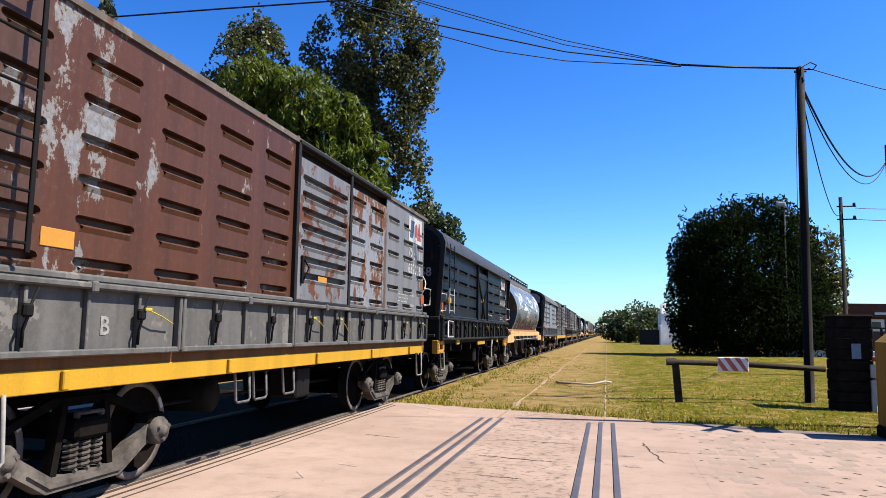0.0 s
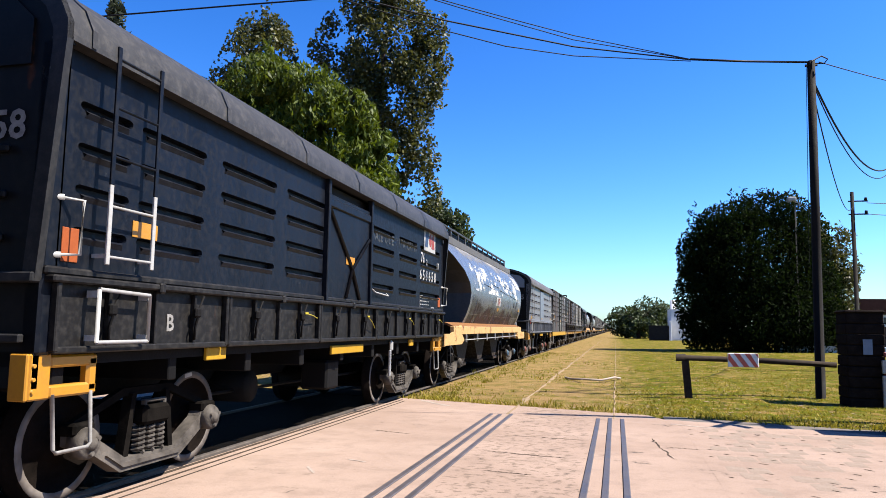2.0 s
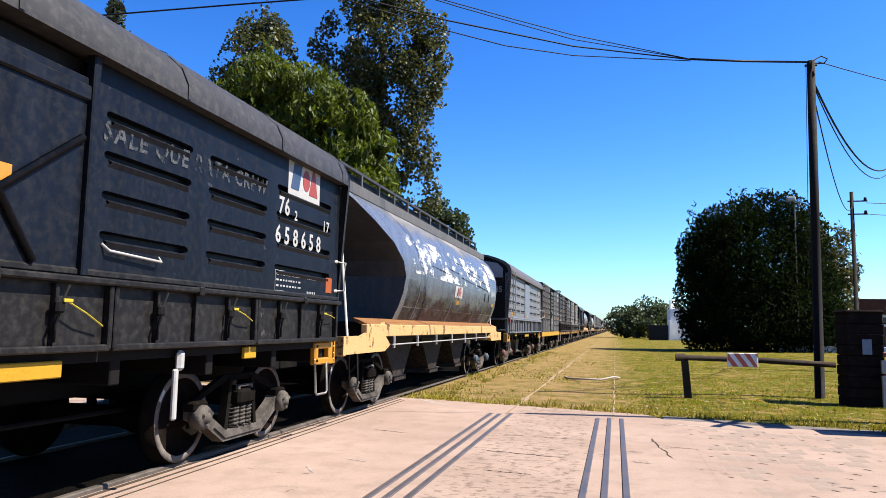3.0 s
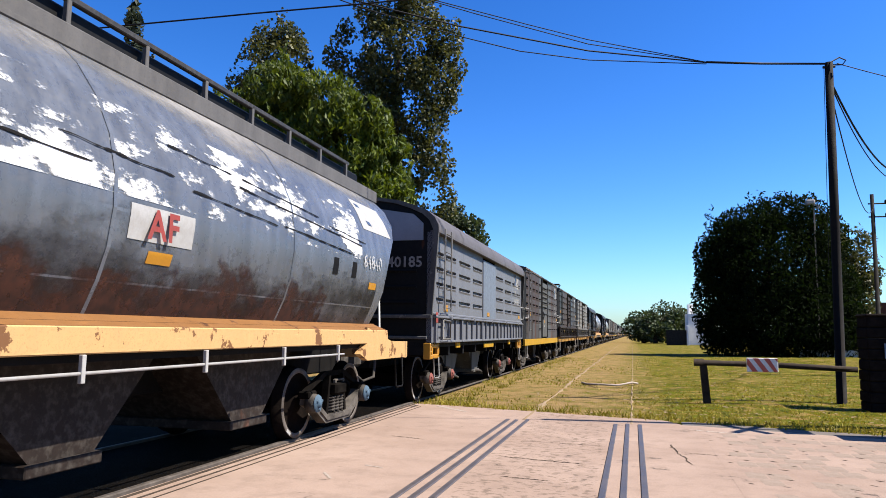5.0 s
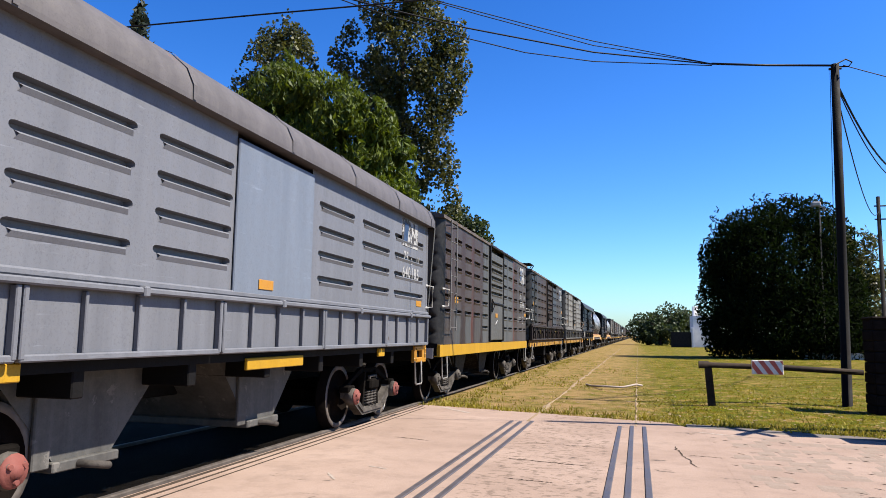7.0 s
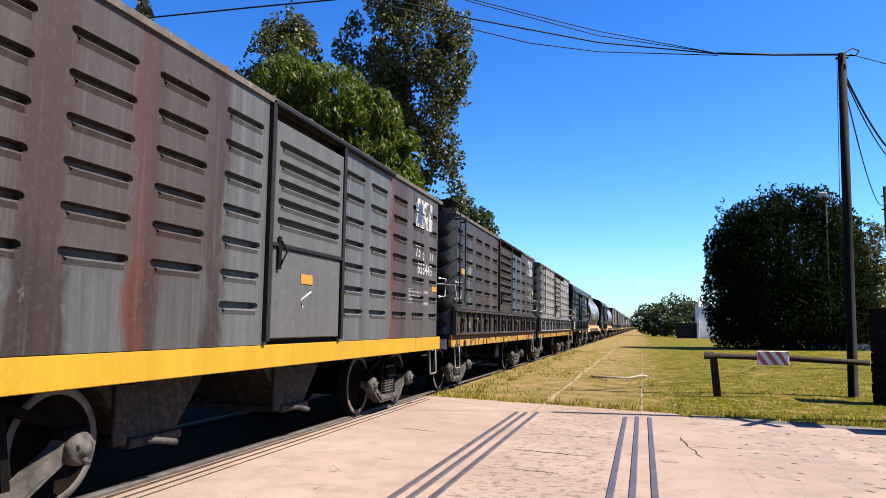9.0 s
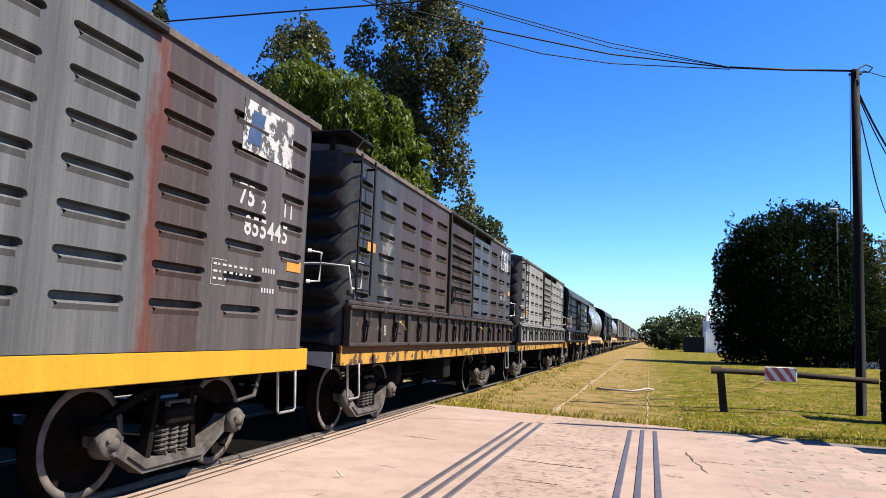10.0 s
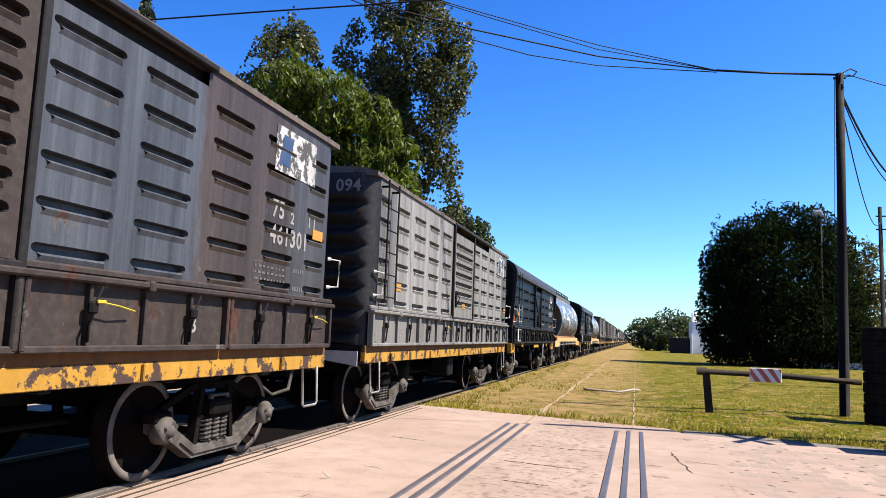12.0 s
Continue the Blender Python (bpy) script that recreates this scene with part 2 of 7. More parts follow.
def weathered(name, bands, flakes, streak=0.4, rough=0.55, seed=0.0, rim=(0.30, 0.27, 0.23), grey_runs=0.0, wash=None):
    """Paint that changes along the wagon's side, with ragged flaking, run-down streaks, scuffs and specks.
    flakes are (metres from the far end, share, colour)."""
    m, n, l, p = material(name)
    co = n.new("ShaderNodeTexCoord").outputs["Object"]
    sep = n.new("ShaderNodeSeparateXYZ")
    l.new(co, sep.inputs[0])
    along = ramp(n, l, sep.outputs[1], WAGON / 2, -WAGON / 2)
    edge = noise_tex(n, l, mapped(n, l, co, (1, 1.6, 0.8), (seed, 1, seed)), 2.2, 7, 0.7)
    warp = n.new("ShaderNodeMath")
    warp.operation = "ADD"
    l.new(along, warp.inputs[0])
    l.new(ramp(n, l, edge, 0.25, 0.75, -0.012, 0.012), warp.inputs[1])
    tone = banded(n, l, warp.outputs[0], [(s, shade(c)) for s, c in bands])
    # streaks run down from the roof edge, broad ones and thin ones
    broad = noise_tex(n, l, mapped(n, l, co, (1, 3.2, 0.16), (seed, seed, 0)), 1.6, 5, 0.65)
    thin = noise_tex(n, l, mapped(n, l, co, (1, 14, 0.4), (0, seed, 2)), 1.6, 5, 0.7)
    k = n.new("ShaderNodeMath")
    k.operation = "MULTIPLY"
    l.new(ramp(n, l, broad, 0.34, 0.66, 1 - streak, 1 + streak * 0.45), k.inputs[0])
    l.new(ramp(n, l, thin, 0.35, 0.65, 1 - streak * 0.55, 1 + streak * 0.3), k.inputs[1])
    grey = n.new("ShaderNodeCombineColor")
    for i in range(3):
        l.new(k.outputs[0], grey.inputs[i])
    tone = mixed(n, l, 1.0, tone, grey.outputs[0], "MULTIPLY")
    if wash:
        # a dirty coat over the upper sheets, ending raggedly at one height
        col, from_s, foot, share = wash
        drop = n.new("ShaderNodeMath")
        drop.operation = "MULTIPLY"
        l.new(ramp(n, l, warp.outputs[0], from_s / WAGON - 0.02, from_s / WAGON + 0.02, 0, share), drop.inputs[0])
        low = n.new("ShaderNodeMath")
        low.operation = "ADD"
        l.new(sep.outputs[2], low.inputs[0])
        l.new(ramp(n, l, broad, 0.3, 0.7, -0.35, 0.35), low.inputs[1])
        l.new(ramp(n, l, low.outputs[0], foot - 0.12, foot + 0.12), drop.inputs[1])
        tone = mixed(n, l, drop.outputs[0], tone, shade(col))
    if grey_runs:
        tone = mixed(n, l, ramp(n, l, thin, 0.56, 0.66, 0, grey_runs), tone, shade((0.19, 0.185, 0.175)))
    fine = noise_tex(n, l, co, 16, 6, 0.7)
    tone = mixed(n, l, ramp(n, l, fine, 0.52, 0.74, 0, 0.20), tone, shade((0.26, 0.23, 0.20)))
    speck = noise_tex(n, l, co, 60, 4, 0.75)
    tone = mixed(n, l, ramp(n, l, speck, 0.55, 0.70, 0, 0.5), tone, (0.012, 0.009, 0.008))
    # flaking down to another coat, with a thin pale rim
    blot = noise_tex(n, l, mapped(n, l, co, (1, 1.1, 0.8), (seed + 3, seed, 5)), 2.0, 10, 0.72)
    share = banded(n, l, warp.outputs[0], [(s, (a, a, a)) for s, a, c in flakes], 0.012)
    coat = banded(n, l, along, [(s, shade(c)) for s, a, c in flakes])
    total = n.new("ShaderNodeMath")
    total.operation = "MULTIPLY_ADD"
    l.new(share, total.inputs[0])
    total.inputs[1].default_value = 0.42
    l.new(blot, total.inputs[2])
    tone = mixed(n, l, ramp(n, l, total.outputs[0], 0.668, 0.676), tone, shade(rim))
    patch = ramp(n, l, total.outputs[0], 0.688, 0.70)
    coat2 = mixed(n, l, ramp(n, l, fine, 0.40, 0.62), coat, mixed(n, l, 1.0, coat, (0.62, 0.56, 0.52), "MULTIPLY"))
    tone = mixed(n, l, patch, tone, coat2)
    l.new(tone, p.inputs["Base Color"])
    l.new(ramp(n, l, patch, 0, 1, rough, 0.8), p.inputs["Roughness"])
    p.inputs["Specular IOR Level"].default_value = 0.25
    bumped(n, l, p, blot, 0.3, 0.006)
    return m


GREY_1, BROWN_1, PEEL_1, RUST_1 = (0.26, 0.258, 0.26), (0.126, 0.041, 0.014), (0.34, 0.35, 0.38), (0.19, 0.072, 0.028)
SIDE_1 = weathered("brown_and_grey_peeling_side", [(0.0, GREY_1), (2.86, (0.15, 0.072, 0.042)), (3.02, (0.34, 0.355, 0.39)), (4.80, BROWN_1), (10.75, (0.105, 0.046, 0.026))],
                   [(0.0, 0.0, RUST_1), (2.9, 0.42, RUST_1), (3.7, 0.40, RUST_1), (4.75, 0.06, PEEL_1), (6.9, 0.17, PEEL_1), (8.0, 0.05, PEEL_1), (9.4, 0.14, PEEL_1), (10.1, 0.39, PEEL_1), (10.75, 0.12, PEEL_1)], 0.22, 0.5, 3.0)
GREY_5, BARK_5, RED_5 = (0.135, 0.133, 0.126), (0.058, 0.034, 0.025), (0.165, 0.048, 0.026)
SIDE_5 = weathered("grey_side_with_rust_bands", [(0.0, (0.132, 0.108, 0.096)), (2.1, (0.105, 0.068, 0.055)), (2.74, RED_5), (2.92, (0.152, 0.152, 0.145)), (7.48, BARK_5), (7.72, (0.115, 0.102, 0.092)), (8.40, BARK_5), (8.52, RED_5), (8.76, GREY_5),
                   (9.34, BARK_5), (9.80, GREY_5), (10.36, (0.088, 0.068, 0.058))],
                   [(0.0, 0.05, RED_5), (2.7, 0.0, RED_5), (7.6, 0.12, (0.085, 0.04, 0.022)), (10.3, 0.04, BARK_5)], 0.34, 0.55, 2.0, (0.13, 0.11, 0.095), 0.22, ((0.086, 0.049, 0.035), 7.45, 1.9, 0.65))
UMBER_6, SLATE_6 = (0.094, 0.067, 0.053), (0.112, 0.122, 0.142)
SIDE_6 = weathered("dark_umber_and_slate_side", [(0.0, (0.094, 0.090, 0.090)), (1.2, UMBER_6), (2.94, SLATE_6), (4.9, (0.112, 0.073, 0.055)), (7.9, (0.096, 0.048, 0.037)), (8.4, UMBER_6), (9.6, (0.10, 0.093, 0.087)),
                   (10.2, (0.060, 0.056, 0.053))],
                   [(0.0, 0.06, (0.20, 0.19, 0.175)), (2.9, 0.10, (0.13, 0.06, 0.042)), (4.9, 0.07, (0.16, 0.14, 0.12)), (9.75, 0.30, (0.27, 0.265, 0.25)), (10.2, 0.05, (0.16, 0.14, 0.12))], 0.45, 0.5, 6.0, (0.15, 0.13, 0.115))
SIDE_7 = weathered("bleached_streaky_grey_side", [(0.0, (0.15, 0.142, 0.13)), (1.0, (0.38, 0.36, 0.325)), (4.8, (0.32, 0.30, 0.27)), (6.8, (0.42, 0.395, 0.355)), (10.4, (0.23, 0.215, 0.195))],
                   [(0.0, 0.10, (0.15, 0.10, 0.07)), (6.0, 0.14, (0.13, 0.115, 0.10))], 0.45, 0.6, 14.0, (0.3, 0.28, 0.25), 0.2)
PAINT_CHIPPED = paint("brown_paint_peeling_to_grey", (0.130, 0.052, 0.024), 0.1, (0.24, 0.09, 0.04), (0.36, 0.36, 0.36), 0.56, 0.25, scale=0.6, seed=3)
PAINT_RUSTGREY = paint("grey_paint_flaking_to_rust", (0.25, 0.255, 0.27), 0.12, (0.19, 0.075, 0.035), (0.175, 0.068, 0.032), 0.525, 0.25, scale=0.75, seed=5)
PAINT_SKIRT = paint("dull_grey_skirt", (0.165, 0.158, 0.146), 0.08, RUST, (0.26, 0.24, 0.215), 0.60, 0.3, 0.6, 0.3)
PAINT_BLACK = paint("blue_black_paint", (0.0075, 0.0105, 0.019), 0.0, RUST, (0.075, 0.078, 0.085), 0.67, 0.4, 0.45, 0.05)
PAINT_BLACKSKIRT = paint("black_skirt_paint", (0.020, 0.018, 0.017), 0.05, RUST, (0.10, 0.09, 0.08), 0.68, 0.3, 0.5, 0.15)
PAINT_LIGHT = paint("light_grey_paint", (0.275, 0.28, 0.305), 0.0, RUST, None, 0.7, 0.12, 0.42, 0.12)
PAINT_LSKIRT = paint("light_grey_skirt", (0.27, 0.275, 0.30), 0.04, (0.16, 0.10, 0.07), (0.15, 0.11, 0.09), 0.68, 0.15, 0.5, 0.15)
PAINT_PLAINGREY = paint("plain_grey_paint", (0.165, 0.160, 0.148), 0.0, RUST, None, 0.7, 0.15, 0.5, 0.25)
PAINT_UMBER = paint("dark_umber_paint", (0.070, 0.051, 0.042), 0.28, (0.10, 0.043, 0.028), (0.19, 0.175, 0.16), 0.63, 0.3, 0.6, 0.15, seed=4)
PAINT_PALE = paint("bleached_grey_paint", (0.31, 0.29, 0.26), 0.06, (0.15, 0.09, 0.06), (0.15, 0.135, 0.12), 0.62, 0.3, 0.6, 0.3, seed=14)
PAINT_DOORBLUE = paint("bluish_grey_door_paint", (0.28, 0.32, 0.385), 0.0, RUST, None, 0.7, 0.1, 0.42, 0.1)
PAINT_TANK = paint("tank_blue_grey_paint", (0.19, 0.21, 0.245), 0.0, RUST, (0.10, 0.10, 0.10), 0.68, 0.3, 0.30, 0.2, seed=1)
# Darker grey than the sides, used on the tank's sloping end sheets.
PAINT_TANKDARK = paint("dark_tank_end_grey", (0.080, 0.086, 0.096), 0.10, (0.13, 0.05, 0.03), (0.06, 0.055, 0.05), 0.64, 0.3, 0.36, 0.2, seed=8)
PAINT_YELLOW = paint("yellow_sill_paint", (0.78, 0.43, 0.03), 0.03, (0.25, 0.10, 0.03), (0.45, 0.22, 0.04), 0.70, 0.12, 0.5, 0.05)
PAINT_YRUST = paint("yellow_sill_flaking", (0.70, 0.36, 0.05), 0.1, (0.12, 0.055, 0.03), (0.10, 0.06, 0.045), 0.515, 0.15, 0.6, 0.1)
# Browner upper sill: rust stain and the skirt's shadow share this colour.
PAINT_SILLTOP = paint("brown_stained_shaded_sill", (0.27, 0.11, 0.03), 0.2, (0.16, 0.07, 0.03), None, 0.7, 0.3, 0.7, 0.1)
PAINT_TAN = paint("tan_sill_paint", (0.95, 0.58, 0.24), 0.0, RUST, (0.30, 0.14, 0.06), 0.575, 0.04, 0.55, 0.08)
PAINT_ROOFBROWN = paint("rusty_roof_edge", (0.20, 0.16, 0.135), 0.3, (0.17, 0.10, 0.07), (0.30, 0.24, 0.20), 0.6, 0.3, 0.7, 0.3)
PAINT_ROOFGREY = paint("grey_roof_sheet", (0.20, 0.19, 0.18), 0.05, (0.2, 0.10, 0.07), (0.26, 0.24, 0.22), 0.66, 0.2, 0.55, 0.3)
# Ends darker than the sides: their shade is put into the paint.
PAINT_ENDGREY = paint("shade_grey_end_paint", (0.036, 0.035, 0.035), 0.03, RUST, (0.12, 0.11, 0.10), 0.66, 0.3, 0.5, 0.12)
PAINT_FLANGE = paint("orange_brown_flange", (0.42, 0.19, 0.06), 0.12, (0.14, 0.06, 0.03), (0.16, 0.07, 0.035), 0.60, 0.1, 0.6, 0.08)
# Near-black version for the flat ends, again with the shade in the colour.
PAINT_END = paint("shade_black_end_paint", (0.006, 0.0058, 0.0058), 0.02, RUST, (0.03, 0.028, 0.026), 0.70, 0.3, 0.6, 0.03)
PAINT_POST = paint("black_door_post_paint", (0.022, 0.019, 0.018), 0.1, (0.10, 0.05, 0.035), None, 0.7, 0.3, 0.6, 0.06)
PAINT_ROOFDARK = paint("dark_roof_sheet", (0.07, 0.068, 0.066), 0.02, RUST, (0.10, 0.09, 0.09), 0.66, 0.2, 0.5, 0.25)


# ---- mesh kit ----
class Mesh:
    """Collects plain geometry for one mesh object."""

    def __init__(self):
        self.v, self.f, self.m, self.s = [], [], [], []

    def face(self, pts, mat=0, smooth=False):
        i = len(self.v)
        self.v += [tuple(p) for p in pts]
        self.f.append(tuple(range(i, i + len(pts))))
        self.m.append(mat)
        self.s.append(smooth)

    def box(self, x0, x1, y0, y1, z0, z1, c=0.0, mat=0):
        """A box; c chamfers its edges."""
        lo, hi = (min(x0, x1), min(y0, y1), min(z0, z1)), (max(x0, x1), max(y0, y1), max(z0, z1))
        c = min(c, min(h - l for l, h in zip(lo, hi)) * 0.45)
        if c <= 0:
            p = [(x, y, z) for x in (lo[0], hi[0]) for y in (lo[1], hi[1]) for z in (lo[2], hi[2])]
            for q in ((0, 1, 3, 2), (4, 6, 7, 5), (0, 4, 5, 1), (2, 3, 7, 6), (0, 2, 6, 4), (1, 5, 7, 3)):
                self.face([p[k] for k in q], mat)
            return
        i = len(self.v)
        idx = {}
        for sx in (0, 1):
            for sy in (0, 1):
                for sz in (0, 1):
                    cor = [(lo, hi)[s][a] for a, s in enumerate((sx, sy, sz))]
                    sg = [1 - 2 * s for s in (sx, sy, sz)]
                    for a in range(3):
                        q = [cor[k] + (0 if k == a else sg[k] * c) for k in range(3)]
                        idx[sx, sy, sz, a] = len(self.v)
                        self.v.append(tuple(q))

        def add(keys):
            self.f.append(tuple(idx[k] for k in keys))
            self.m.append(mat)
            self.s.append(False)
        for s in (0, 1):
            o = (0, 1, 3, 2) if s == 0 else (0, 2, 3, 1)
            for a in range(3):
                ring = []
                for k in o:
                    u = [0, 0, 0]
                    u[a], u[(a + 1) % 3], u[(a + 2) % 3] = s, k & 1, k >> 1
                    ring.append((*u, a))
                add(ring[::-1] if s == 0 else ring[::-1])
        for a in range(3):
            b, d = (a + 1) % 3, (a + 2) % 3
            for sb in (0, 1):
                for sdd in (0, 1):
                    u0, u1 = [0, 0, 0], [0, 0, 0]
                    u0[a], u1[a] = 0, 1
                    u0[b] = u1[b] = sb
                    u0[d] = u1[d] = sdd
                    add([(*u0, b), (*u1, b), (*u1, d), (*u0, d)])
        for sx in (0, 1):
            for sy in (0, 1):
                for sz in (0, 1):
                    add([(sx, sy, sz, a) for a in range(3)])

    def tube(self, pts, r, n=8, mat=0, closed=True, r1=None):
        """A round bar through points; r1: its radius at the far end."""
        pts = [Vector(p) for p in pts]
        base = len(self.v)
        up = Vector((0, 0, 1))
        for k, p in enumerate(pts):
            d = (pts[min(k + 1, len(pts) - 1)] - pts[max(k - 1, 0)]).normalized()
            ref = up if abs(d.dot(up)) < 0.95 else Vector((1, 0, 0))
            a = d.cross(ref).normalized()
            b = d.cross(a)
            rr = r if r1 is None else r + (r1 - r) * k / (len(pts) - 1)
            for j in range(n):
                t = 2 * math.pi * j / n
                self.v.append(tuple(p + a * (rr * math.cos(t)) + b * (rr * math.sin(t))))
        for k in range(len(pts) - 1):
            for j in range(n):
                q = base + k * n
                self.f.append((q + j, q + (j + 1) % n, q + n + (j + 1) % n, q + n + j))
                self.m.append(mat)
                self.s.append(n > 5)
        if closed:
            for q in (base, base + (len(pts) - 1) * n):
                self.f.append(tuple(range(q, q + n)))
                self.m.append(mat)
                self.s.append(False)

    def lathe(self, prof, centre, n=28, mats=None):
        """Turns (x, r) pairs about the x axis through centre."""
        base = len(self.v)
        cx, cy, cz = centre
        for x, r in prof:
            for j in range(n):
                t = 2 * math.pi * j / n
                self.v.append((cx + x, cy + r * math.cos(t), cz + r * math.sin(t)))
        for k in range(len(prof) - 1):
            for j in range(n):
                q = base + k * n
                self.f.append((q + j, q + (j + 1) % n, q + n + (j + 1) % n, q + n + j))
                self.m.append(mats[k] if mats else 0)
                self.s.append(True)

    def slab(self, poly, axis, a, b, mat=0):
        """A flat outline (pairs of the other two axes, in order) drawn out from a to b along an axis."""
        def at(u, w):
            q = list(u)
            q.insert(axis, w)
            return tuple(q)
        self.face([at(u, a) for u in poly], mat)
        self.face([at(u, b) for u in reversed(poly)], mat)
        for u, w in zip(poly, poly[1:] + poly[:1]):
            self.face([at(u, a), at(w, a), at(w, b), at(u, b)], mat)

    def grid(self, fn, nu, nv, mat=0, smooth=True):
        base = len(self.v)
        for i in range(nu + 1):
            for j in range(nv + 1):
                self.v.append(tuple(fn(i / nu, j / nv)))
        for i in range(nu):
            for j in range(nv):
                q = base + i * (nv + 1) + j
                self.f.append((q, q + nv + 1, q + nv + 2, q + 1))
                self.m.append(mat)
                self.s.append(smooth)

    def weld(self):
        """Joins corners that lie at one place."""
        seen, keep, at = {}, [], []
        for v in self.v:
            key = tuple(round(c, 5) for c in v)
            if key not in seen:
                seen[key] = len(keep)
                keep.append(v)
            at.append(seen[key])
        rows = []
        for face, mat, smooth in zip(self.f, self.m, self.s):
            ring = [at[i] for i in face]
            ring = [i for k, i in enumerate(ring) if i != ring[k - 1]]
            if len(ring) > 2:
                rows.append((tuple(ring), mat, smooth))
        self.v, self.f, self.m, self.s = keep, [r[0] for r in rows], [r[1] for r in rows], [r[2] for r in rows]

    def islands(self):
        """Its separate pieces, each as a mesh of its own."""
        root = list(range(len(self.v)))

        def top(i):
            while root[i] != i:
                i = root[i]
            return i
        for face in self.f:
            for i in face[1:]:
                root[top(i)] = top(face[0])
        out = {}
        for face, mat, smooth in zip(self.f, self.m, self.s):
            one = out.setdefault(top(face[0]), Mesh())
            one.face([self.v[i] for i in face], mat, smooth)
        for one in out.values():
            one.weld()
        return list(out.values())

    def data(self, name, mats):
        me = bpy.data.meshes.new(name)
        me.from_pydata(self.v, [], self.f)
        for k in mats:
            me.materials.append(k)
        me.polygons.foreach_set("material_index", self.m)
        me.polygons.foreach_set("use_smooth", self.s)
        me.update()
        return me


def part(name, mesh, mats, parent, label="", at=None):
    """One mesh object under a thing or a part, built in its thing's space."""
    ob = new(name, mesh.data(name, mats if isinstance(mats, (list, tuple)) else [mats]))
    ob.parent = parent
    if at is not None:
        ob.matrix_basis = at
    return tagged(ob, label)


def thing(name, label, category, at=None, group="", kind=""):
    ob = new(name)
    ob.empty_display_size = 0.3
    if at is not None:
        ob.matrix_basis = at
    return tagged(ob, label, category, group, kind)


def solid(name, mesh, mats, label, category="", group="", kind="", at=None):
    ob = new(name, mesh.data(name, mats if isinstance(mats, (list, tuple)) else [mats]))
    if at is not None:
        ob.matrix_basis = at
    return tagged(ob, label, category, group, kind)


def letters(mesh, words, size, place, u, w, mat=0, lift=0.0, spacing=1.0):
    """Adds flat lettering in the built-in font: place is its lower left corner, u its reading direction, w its up direction."""
    cu = bpy.data.curves.new("lettering", "FONT")
    cu.body, cu.size, cu.space_character, cu.resolution_u, cu.offset = words, size, spacing, 2, size * 0.022
    ob = new("lettering", cu)
    bpy.context.view_layer.update()
    me = bpy.data.meshes.new_from_object(ob.evaluated_get(bpy.context.evaluated_depsgraph_get()))
    place, u, w = Vector(place), Vector(u), Vector(w)
    out = u.cross(w) * lift
    base = len(mesh.v)
    mesh.v += [tuple(place + u * v.co.x + w * v.co.y + out) for v in me.vertices]
    for p in me.polygons:
        mesh.f.append(tuple(base + k for k in p.vertices))
        mesh.m.append(mat)
        mesh.s.append(False)
    bpy.data.objects.remove(ob)
    bpy.data.meshes.remove(me)
    bpy.data.curves.remove(cu)


rnd = random.Random(7)


# ---- ground ----
def road_edge(x):
    return 13.15 - 0.27 * x


def ground_height(x, y):
    if y < road_edge(x) - 0.5:
        return -0.06
    k = min(1.0, (y - road_edge(x)) / 1.5)
    h = 0.035 * noise.noise(Vector((x * 0.5, y * 0.3, 1.3))) + 0.015 * noise.noise(Vector((x * 2, y * 2, 0)))
    if x > 3:
        h += 0.16 * min(1, (x - 3) / 9) * min(1, max(0, (y - 30) / 30))
    if -7.6 < x < -2.4:
        k *= 0.4
    return -0.014 + max(0.0, k) * (h + 0.02)


def ground():
    xs = [-3000, -600, -150, -60, -30, -18] + [-12 + 0.6 * i for i in range(44)] + [18, 24, 32, 50, 150, 600, 3000]
    ys = [-3000, -300, -40, 0, 8] + [10.5 + 0.5 * i for i in range(80)] + [52, 56, 62, 70, 85, 110, 150, 220, 400, 900, 4000]
    m = Mesh()
    m.v = [(x, y, ground_height(x, y) if abs(x) < 60 and y < 160 else -0.03) for x in xs for y in ys]
    for i in range(len(xs) - 1):
        for j in range(len(ys) - 1):
            q = i * len(ys) + j
            m.f.append((q, q + len(ys), q + len(ys) + 1, q + 1))
            m.m.append(0)
            m.s.append(True)
    solid("ground", m, MAT_GRASS, "mown yellow-green grass with straw and bare patches", "ground", kind="structure")


def strip_sheet(name, x0, x1, step, near, far, z, mats, label, thick=0.08, jag=0.08, category="pavement"):
    """A slab between two ragged edges near(x) and far(x)."""
    m = Mesh()
    n = max(1, int((x1 - x0) / step))
    top = []
    for i in range(n + 1):
        x = x0 + (x1 - x0) * i / n
        top.append((x, near(x), far(x) + jag * noise.noise(Vector((x * 2.3, z * 50, 0))) + jag * 0.5 * noise.noise(Vector((x * 9, 3, 0)))))
    for (xa, na, fa), (xb, nb, fb) in zip(top, top[1:]):
        m.face([(xa, na, z), (xb, nb, z), (xb, fb, z), (xa, fa, z)])
        m.face([(xa, fa, z), (xb, fb, z), (xb, fb, z - thick), (xa, fa, z - thick)])
    return solid(name, m, mats, label, category, kind="structure")


